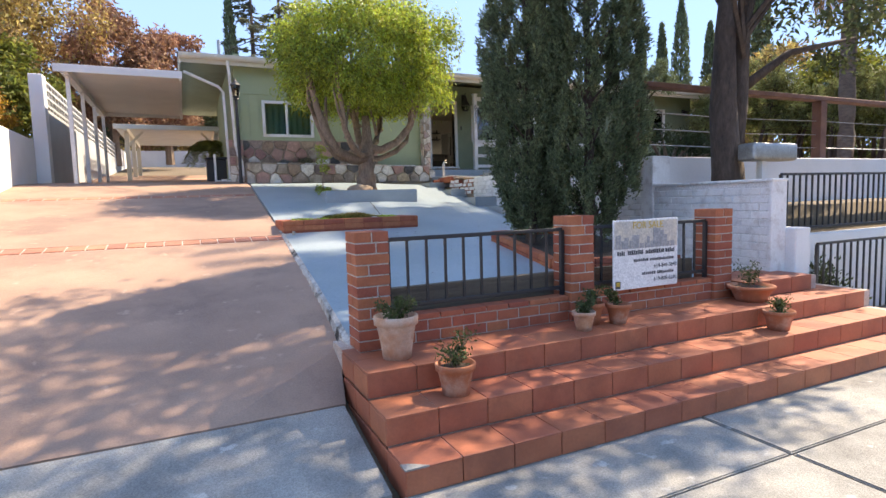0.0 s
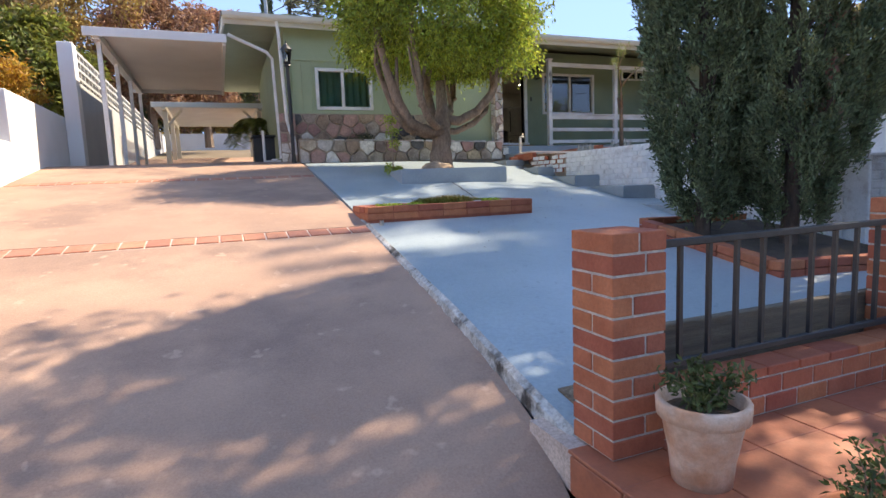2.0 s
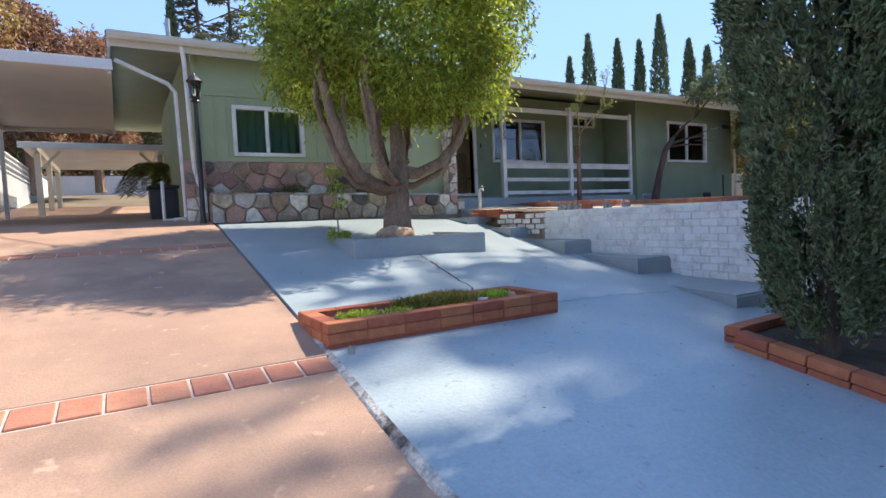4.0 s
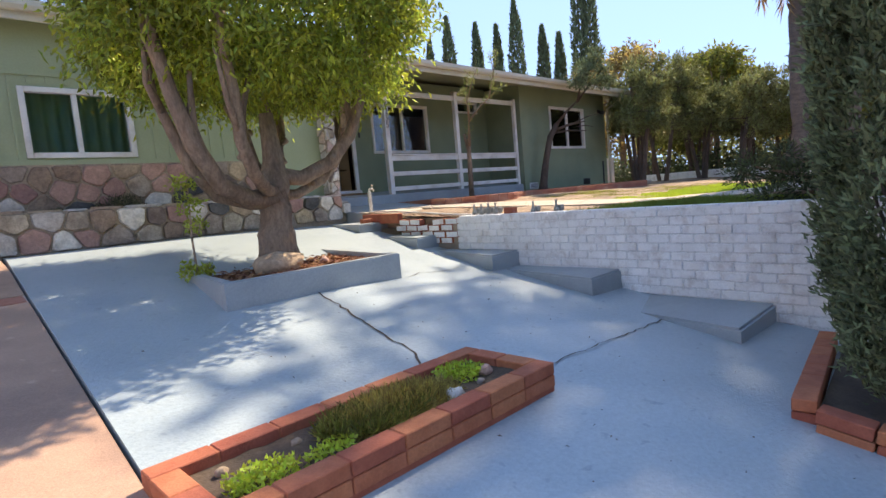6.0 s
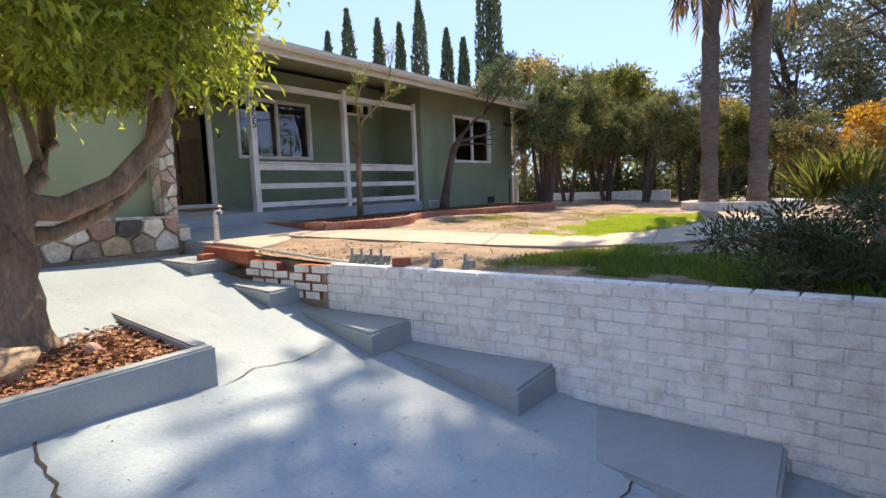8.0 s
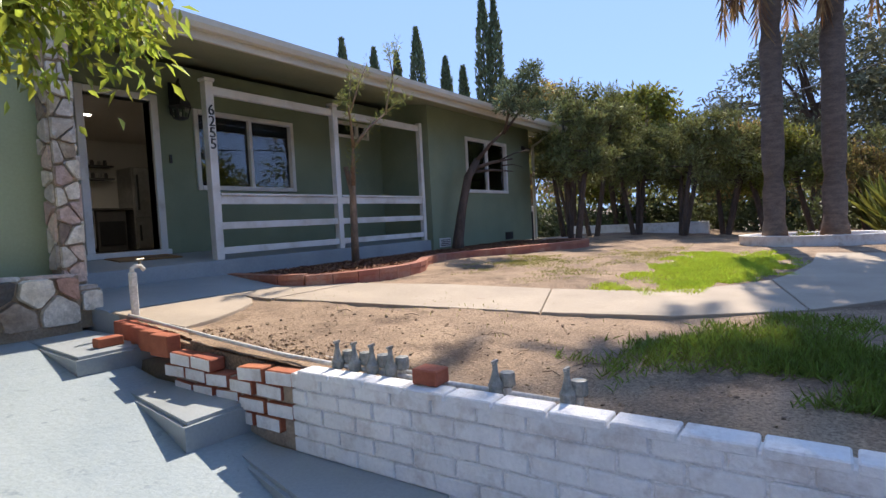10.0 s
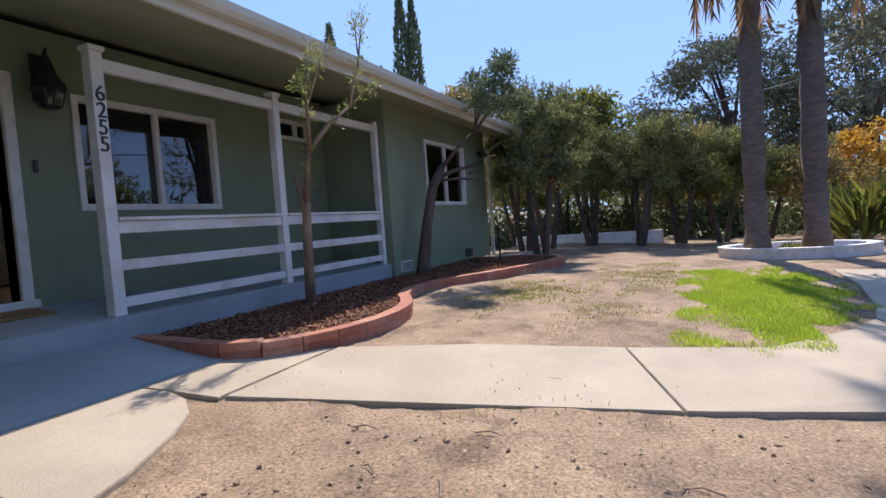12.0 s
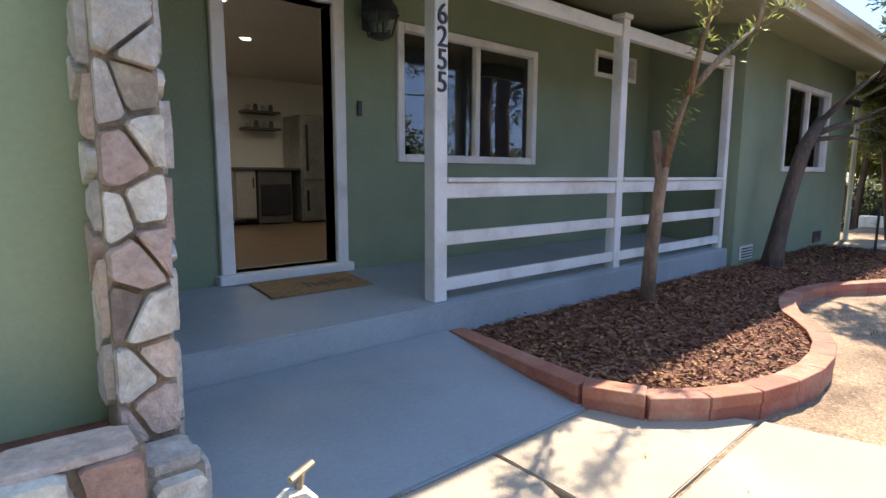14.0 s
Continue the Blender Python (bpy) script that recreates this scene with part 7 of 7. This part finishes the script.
shaggy((22.2, 10.9, 2.2), 3.1, 1.1, 8000, "olive juniper in the hedge", 6, M_junlite)
shaggy((22.6, 9.8, 2.2), 2.9, 1.1, 8000, "olive juniper in the hedge", 7, M_yelleaf)
shaggy((23.2, 8.7, 2.2), 3.0, 1.1, 8000, "olive juniper in the hedge", 8, M_junlite)
shaggy((23.6, 7.5, 2.2), 2.6, 1.1, 8000, "brownish juniper in the hedge", 9, M_brownleaf)
shaggy((24.2, 16.2, 2.2), 4.2, 1.3, 8000, "dark juniper behind the low wall", 10)
shaggy((24.5, 14.6, 2.2), 4.0, 1.3, 8000, "olive juniper behind the low wall", 11, M_junlite)
shaggy((24.6, 12.4, 2.2), 3.6, 1.3, 8000, "olive juniper behind the low wall", 12, M_junlite)
broadleaf("tree", (25.5, 14.0, 2.0), 5.6, 1.9, 1.9, 6500, M_yelleaf, "airy yellow-green tree beyond the hedge", 0.2, 0.14, 0.4, 21)
broadleaf("tree", (27.5, 10.6, 2.0), 4.0, 1.8, 1.7, 7000, M_brownleaf, "brown-green tree beyond the hedge", 0.2, 0.14, 0.3, 22)
broadleaf("pine_tree", (38, 8.6, 1.5), 10.5, 4.6, 4.0, 11000, M_pine, "large dark pine beyond the street", 0.32, 0.45, 0.4, 23, M_bark_dark, 60, 0.5, 0.3, 0.3)
broadleaf("pine_tree", (37, 3.0, 1.5), 10.5, 4.8, 4.2, 11000, M_pine, "large dark pine beyond the street", 0.32, 0.45, 0.4, 24, M_bark_dark, 60, 0.5, 0.3, 0.3)
broadleaf("tree", (27, 5.6, 1.8), 3.6, 1.4, 1.4, 5000, M_orange, "orange flowering shrub tree beyond the palms", 0.16, 0.1, 0.3, 25)
broadleaf("tree", (30, 16, 1.8), 6.5, 3.0, 2.6, 9000, M_yelleaf, "yellow-green tree in the distance", 0.26, 0.2, 0.3, 26)
broadleaf("tree", (33, 22, 1.8), 8.5, 3.6, 3.4, 9000, M_brownleaf, "olive-brown tree in the distance", 0.3, 0.25, 0.3, 27)
broadleaf("tree", (30, 28, 1.8), 8.0, 3.6, 3.4, 9000, M_darkleaf, "dark tree in the distance", 0.3, 0.25, 0.3, 28)
broadleaf("tree", (20.6, 5.3, 2.1), 9.0, 3.0, 3.0, 2600, M_pine, "sparse dark tree beside the palms", 0.2, 0.28, 0.3, 29, M_bark_dark, 40)


def sword(loc, n, ln, material, label):
    t = thing("strap_leaf_plant", loc, label, "plant", "strap-leaved plants")
    a = RNG.random(n) * 6.283
    d = np.stack([np.cos(a) * 0.6, np.sin(a) * 0.6, 0.5 + RNG.random(n)], 1)
    pos = np.stack([np.cos(a) * 0.1, np.sin(a) * 0.1, RNG.random(n) * ln * 0.5], 1)
    link("leaves", leaf_mesh("leaves", pos, d, unit(n), ln * (0.6 + 0.5 * RNG.random(n)), 0.1, 0.15), material, t)


for x, y in ((20.5, 7.2), (21.4, 6.6), (22.2, 7.3), (20.3, 6.3)):
    sword((x, y, 2.15), 60, 1.3, M_yelleaf, "yellow-green strap-leaved plant beside the path")

# prostrate bush hanging on the wall top
M_bush = mat("dark_bush_leaf", (0.10, 0.12, 0.05), (0.07, 0.085, 0.035), 2, 0.7, 0, 20, 0.2, island=0.5, transl=0.25)
bush = thing("sprawling_bush", (7.6, 6.8, 2.2), "dark sprawling evergreen bush on the yard edge", "bush")
bm = bmesh.new()
cs = []
rg = random.Random(14)
for i in range(18):
    tip = Vector((7.6 + rg.uniform(-0.95, 1.3), 6.75 + rg.uniform(-0.6, 0.95), 2.2 + rg.uniform(0.1, 0.75)))
    tube([(7.7, 6.6, 2.15), ((Vector((7.7, 6.6, 2.3)) + tip) / 2)[:], tip[:]], [0.045, 0.028, 0.008], 6, bm)
    cs += [tip[:], tip.lerp(Vector((7.7, 6.6, 2.3)), 0.3)[:]]
part("branch", bm, M_bark, bush)
p, v = clumps(cs, [0.22] * len(cs), 12000, 0.7, 0.2)
link("foliage", leaf_mesh("foliage", p - np.array(bush.location), v + unit(12000) * 0.5 + np.array([0, 0, 0.3]), unit(12000), 0.05, 0.016), M_bush, bush)

# terrace tree, mailbox, timber rail with wires
tt = thing("terrace_tree", (7.0, 4.95, 1.62), "old rough-barked tree with a spreading dark crown", "tree")
rg = random.Random(31)
part("trunk", tube([(7.0, 4.95, 1.55), (7.0, 4.95, 2.1), (6.88, 4.95, 2.9), (6.9, 4.95, 3.9), (7.0, 4.9, 5.4)], [0.24, 0.19, 0.16, 0.13, 0.08], 12, None, True, 0.12, rg), M_bark_dark, tt, "", True)
part("limb", tube([(7.0, 4.95, 2.25), (7.25, 5.0, 3.0), (7.3, 5.0, 4.0), (7.7, 5.1, 5.6)], [0.15, 0.13, 0.1, 0.06], 10, None, True, 0.12, rg), M_bark_dark, tt, "", True)
part("limb", tube([(7.28, 5.0, 3.2), (8.0, 4.8, 3.7), (9.2, 4.4, 3.95)], [0.07, 0.05, 0.02], 8), M_bark_dark, tt, "", True)
cs = []
for i in range(300):
    v = Vector((rg.gauss(0, 1), rg.gauss(0, 1), rg.gauss(0, 1))).normalized() * rg.random() ** 0.4
    c = Vector((6.7 + v.x * 4.0, 4.3 + v.y * 2.5, 7.5 + v.z * 2.6))
    cs.append(c[:])
    if i % 9 == 0:
        part("branch", tube([(7.2, 4.9, rg.uniform(3.6, 6.2)), c[:]], [0.04, 0.01], 5), M_bark_dark, tt)
cs += [(8.0 + rg.uniform(-0.4, 2.5), 4.6 + rg.uniform(-1, 0.6), rg.uniform(3.7, 4.9)) for _ in range(30)]
p, v = clumps(cs, [0.42] * len(cs), 24000, 0.6, 0.1)
link("crown", leaf_mesh("crown", p - np.array(tt.location), v * 0.5 + unit(24000), unit(24000) + np.array([0, 0, 0.6]), 0.12, 0.05), M_darkleaf, tt)
mb = thing("mailbox", (7.3, 4.55, 1.62), "grey metal kerb mailbox on a white post", "mailbox")
part("post", box(7.12, 7.2, 4.55, 4.63, 1.55, 2.2), M_white, mb)
bm = box(6.85, 7.7, 4.45, 4.72, 2.2, 2.43, 0.05, None, 3)
part("box", bm, M_metal, mb, "", True)
trail = thing("timber_rail", (9, 5.9, 2.3), "brown timber posts and top rail with wires", "fence")
for x in (6.24, 10.66, 14.9):
    part("post", box(x - 0.09, x + 0.09, 5.87, 6.03, 2.1, 3.36, 0.008), M_wood, trail)
part("rail", box(6.12, 15.1, 5.86, 6.04, 3.362, 3.44, 0.008), M_wood, trail)
for z in (2.55, 2.78, 3.02):
    part("wire", tube([(6.24, 5.95, z), (8.4, 5.95, z - 0.03), (10.66, 5.95, z), (14.9, 5.95, z - 0.02)], 0.007, 4), M_metal, trail)
shrub("shrub", (7.1, 3.85, 0.279), 0.55, 2600, M_bush, "dark shrub beside the sidewalk railing", 0.06, 1.3)

# west side: hedge and hillside trees
for i, (x, y, zt, r) in enumerate(((-4.3, 8.5, 3.6, 1.0), (-4.5, 10.3, 4.1, 1.2), (-4.6, 12.2, 4.7, 1.3), (-4.7, 14.2, 5.2, 1.4), (-4.5, 16.2, 5.0, 1.3), (-5.8, 11.5, 5.4, 1.6), (-6.2, 14.0, 6.3, 1.8), (-6.0, 17.0, 6.3, 1.7), (-5.6, 19.5, 5.8, 1.5))):
    zb = drive_z(y) + 0.3
    broadleaf("hedge_tree", (x, y, zb), zt - zb, r, (zt - zb) * 0.5, 12000, M_yelleaf if i == 8 else M_orange, "orange and gold leaved hedge above the wall", 0.10, 0.08, 0.15, 40 + i, M_bark, 60)
EUC, RUST = "tall brown-green eucalyptus on the slope", "rust coloured tree behind the carport"
for i, (x, y, zt, r, m_, lab) in enumerate(((-12, 27, 16.5, 5.0, M_brownleaf, EUC), (-6.8, 29, 15.0, 4.2, M_brownleaf, EUC), (-17, 25, 16, 5.0, M_brownleaf, EUC), (-10, 34, 14.5, 4.0, M_darkleaf, "dark green tree on the slope"),
                                            (-2.6, 32, 11.8, 2.8, M_rustleaf, RUST), (-0.2, 34, 11.6, 2.4, M_rustleaf, RUST), (-9, 21, 8.2, 2.6, M_yelleaf, "drooping yellow-green tree on the slope"), (-5.2, 24, 7.6, 2.0, M_yelleaf, "drooping yellow-green tree behind the fence"),
                                            (-22, 20, 13, 4.8, M_brownleaf, "brown tree on the slope"), (3.5, 46, 11, 4, M_darkleaf, "dark tree behind the rear fence"), (-4, 46, 11.5, 4, M_darkleaf, "dark tree behind the rear fence"), (0, 48, 10.5, 4, M_brownleaf, "brown tree behind the rear fence"))):
    zb = drive_z(y) + 0.3
    broadleaf("tree", (x, y, zb), zt - zb, r, (zt - zb) * 0.47, 17000, m_, lab, 0.22, 0.24, 0.2, 60 + i, M_bark, 80)
pl = thing("small_palm", (1.3, 21.0, 2.7), "small feathery palm at the house side", "palm tree")
part("trunk", tube([(1.3, 21, 2.6), (1.3, 21, 4.0)], [0.1, 0.08], 8), M_palm, pl)
P, D = [], []
rg = random.Random(71)
for i in range(16):
    a = rg.uniform(0, 6.283)
    for f in np.linspace(0.1, 1, 26):
        p = Vector((1.3, 21, 4.0)) + Vector((math.cos(a), math.sin(a), 0)) * f * 1.1 + Vector((0, 0, 0.9 * f - 1.5 * f * f))
        for sg in (-1, 1):
            P.append(p[:]), D.append((-math.sin(a) * sg, math.cos(a) * sg, -0.6))
link("foliage", leaf_mesh("foliage", np.array(P) - np.array(pl.location), np.array(D), unit(len(P)), 0.35, 0.03), M_yelleaf, pl)


def conifer(loc, h, label, seed):
    t = thing("tall_conifer", loc, label, "conifer", "far conifers")
    rg = random.Random(seed)
    x, y, z = loc
    bm = tube([loc, (x, y, z + h)], [0.3, 0.04], 7)
    P, D = [], []
    for i in range(46):
        f = 0.3 + 0.7 * i / 46
        a = rg.uniform(0, 6.283)
        R = (1.08 - f) * h * 0.26 * rg.uniform(0.6, 1.2) + 0.3
        st = Vector((x, y, z + h * f))
        en = st + Vector((math.cos(a) * R, math.sin(a) * R, -R * 0.12))
        tube([st, en], [0.05, 0.015], 4, bm)
        for q in np.linspace(0.2, 1, 40):
            p = st.lerp(en, q)
            P.append((p.x + rg.gauss(0, 0.12), p.y + rg.gauss(0, 0.12), p.z + rg.gauss(0, 0.06)))
            D.append((rg.gauss(0, 1) + math.cos(a), rg.gauss(0, 1) + math.sin(a), -0.35))
    part("trunk", bm, M_bark_dark, t)
    link("foliage", leaf_mesh("foliage", np.array(P) - np.array(loc), np.array(D), unit(len(P)), 0.5, 0.12), M_pine, t)


conifer((5.5, 42, 4.5), 14.5, "tall sparse conifer behind the roof", 5)
conifer((7.6, 43, 4.5), 15.5, "tall sparse conifer behind the roof", 6)
spire((4.0, 42, 4.5), 12.5, 0.45, 2500, "slim dark Italian cypress behind the roof")

# overhead cable
cab1 = tagged(part("overhead_cable", tube([(60, 20, 9.6), (40, 13, 8.4), (22, 8.2, 6.2), (14, 2, 6.4)], 0.02, 4), M_black), "thin black overhead utility cable", "cable")
cab2 = tagged(part("overhead_cable", tube([(1.4, 14.3, 5.5), (7, 10.5, 7.6), (16, 2, 11)], 0.012, 4), M_black), "thin black service cable to the eave", "cable")

# fallen leaves and litter on the paving
n = 110
lx, ly = 1.9 + RNG.random(n) * 4.0, 4.8 + RNG.random(n) * 5.5
litter = thing("leaf_litter", (3, 7, 1.4), "few dry leaves scattered on the painted concrete", "leaf litter", kind="stuff")
chips("leaves", np.stack([lx, ly, np.array([az(a, b) for a, b in zip(lx, ly)]) + 0.01], 1), 0.022, M_bark_dark, litter)

# woods that close the view
def woods(name, pts, rad, n, material, label, ln=0.5):
    t = thing(name, tuple(pts[0]), label, "woods", kind="stuff")
    p, v = clumps(pts, [rad] * len(pts), n, 0.9, 0.2)
    link("foliage", leaf_mesh("foliage", p - np.array(pts[0]), v + unit(n), unit(n), ln * (0.6 + 0.8 * RNG.random(n)), ln * 0.45), material, t)


rg = random.Random(91)
woods("far_woods", [(rg.uniform(42, 60), y, rg.uniform(1.0, 5.5)) for y in np.linspace(-40, 60, 150)], 2.6, 24000, M_junlite, "distant olive trees closing the view", 0.6)
woods("far_woods", [(x, rg.uniform(56, 70), rg.uniform(4, 13)) for x in np.linspace(-50, 45, 130)], 3.2, 24000, M_brownleaf, "distant brown-green trees on the hillside", 0.7)
woods("hedge_base", [(rg.uniform(24.5, 27), y, rg.uniform(2.1, 3.1)) for y in np.linspace(4, 20, 60)], 0.8, 11000, M_darkleaf, "dense dark hedge behind the junipers", 0.2)
woods("street_trees", [(x, rg.uniform(-24, -17), rg.uniform(2, 9)) for x in np.linspace(-30, 40, 110)], 2.3, 22000, M_yelleaf, "trees across the street", 0.5)
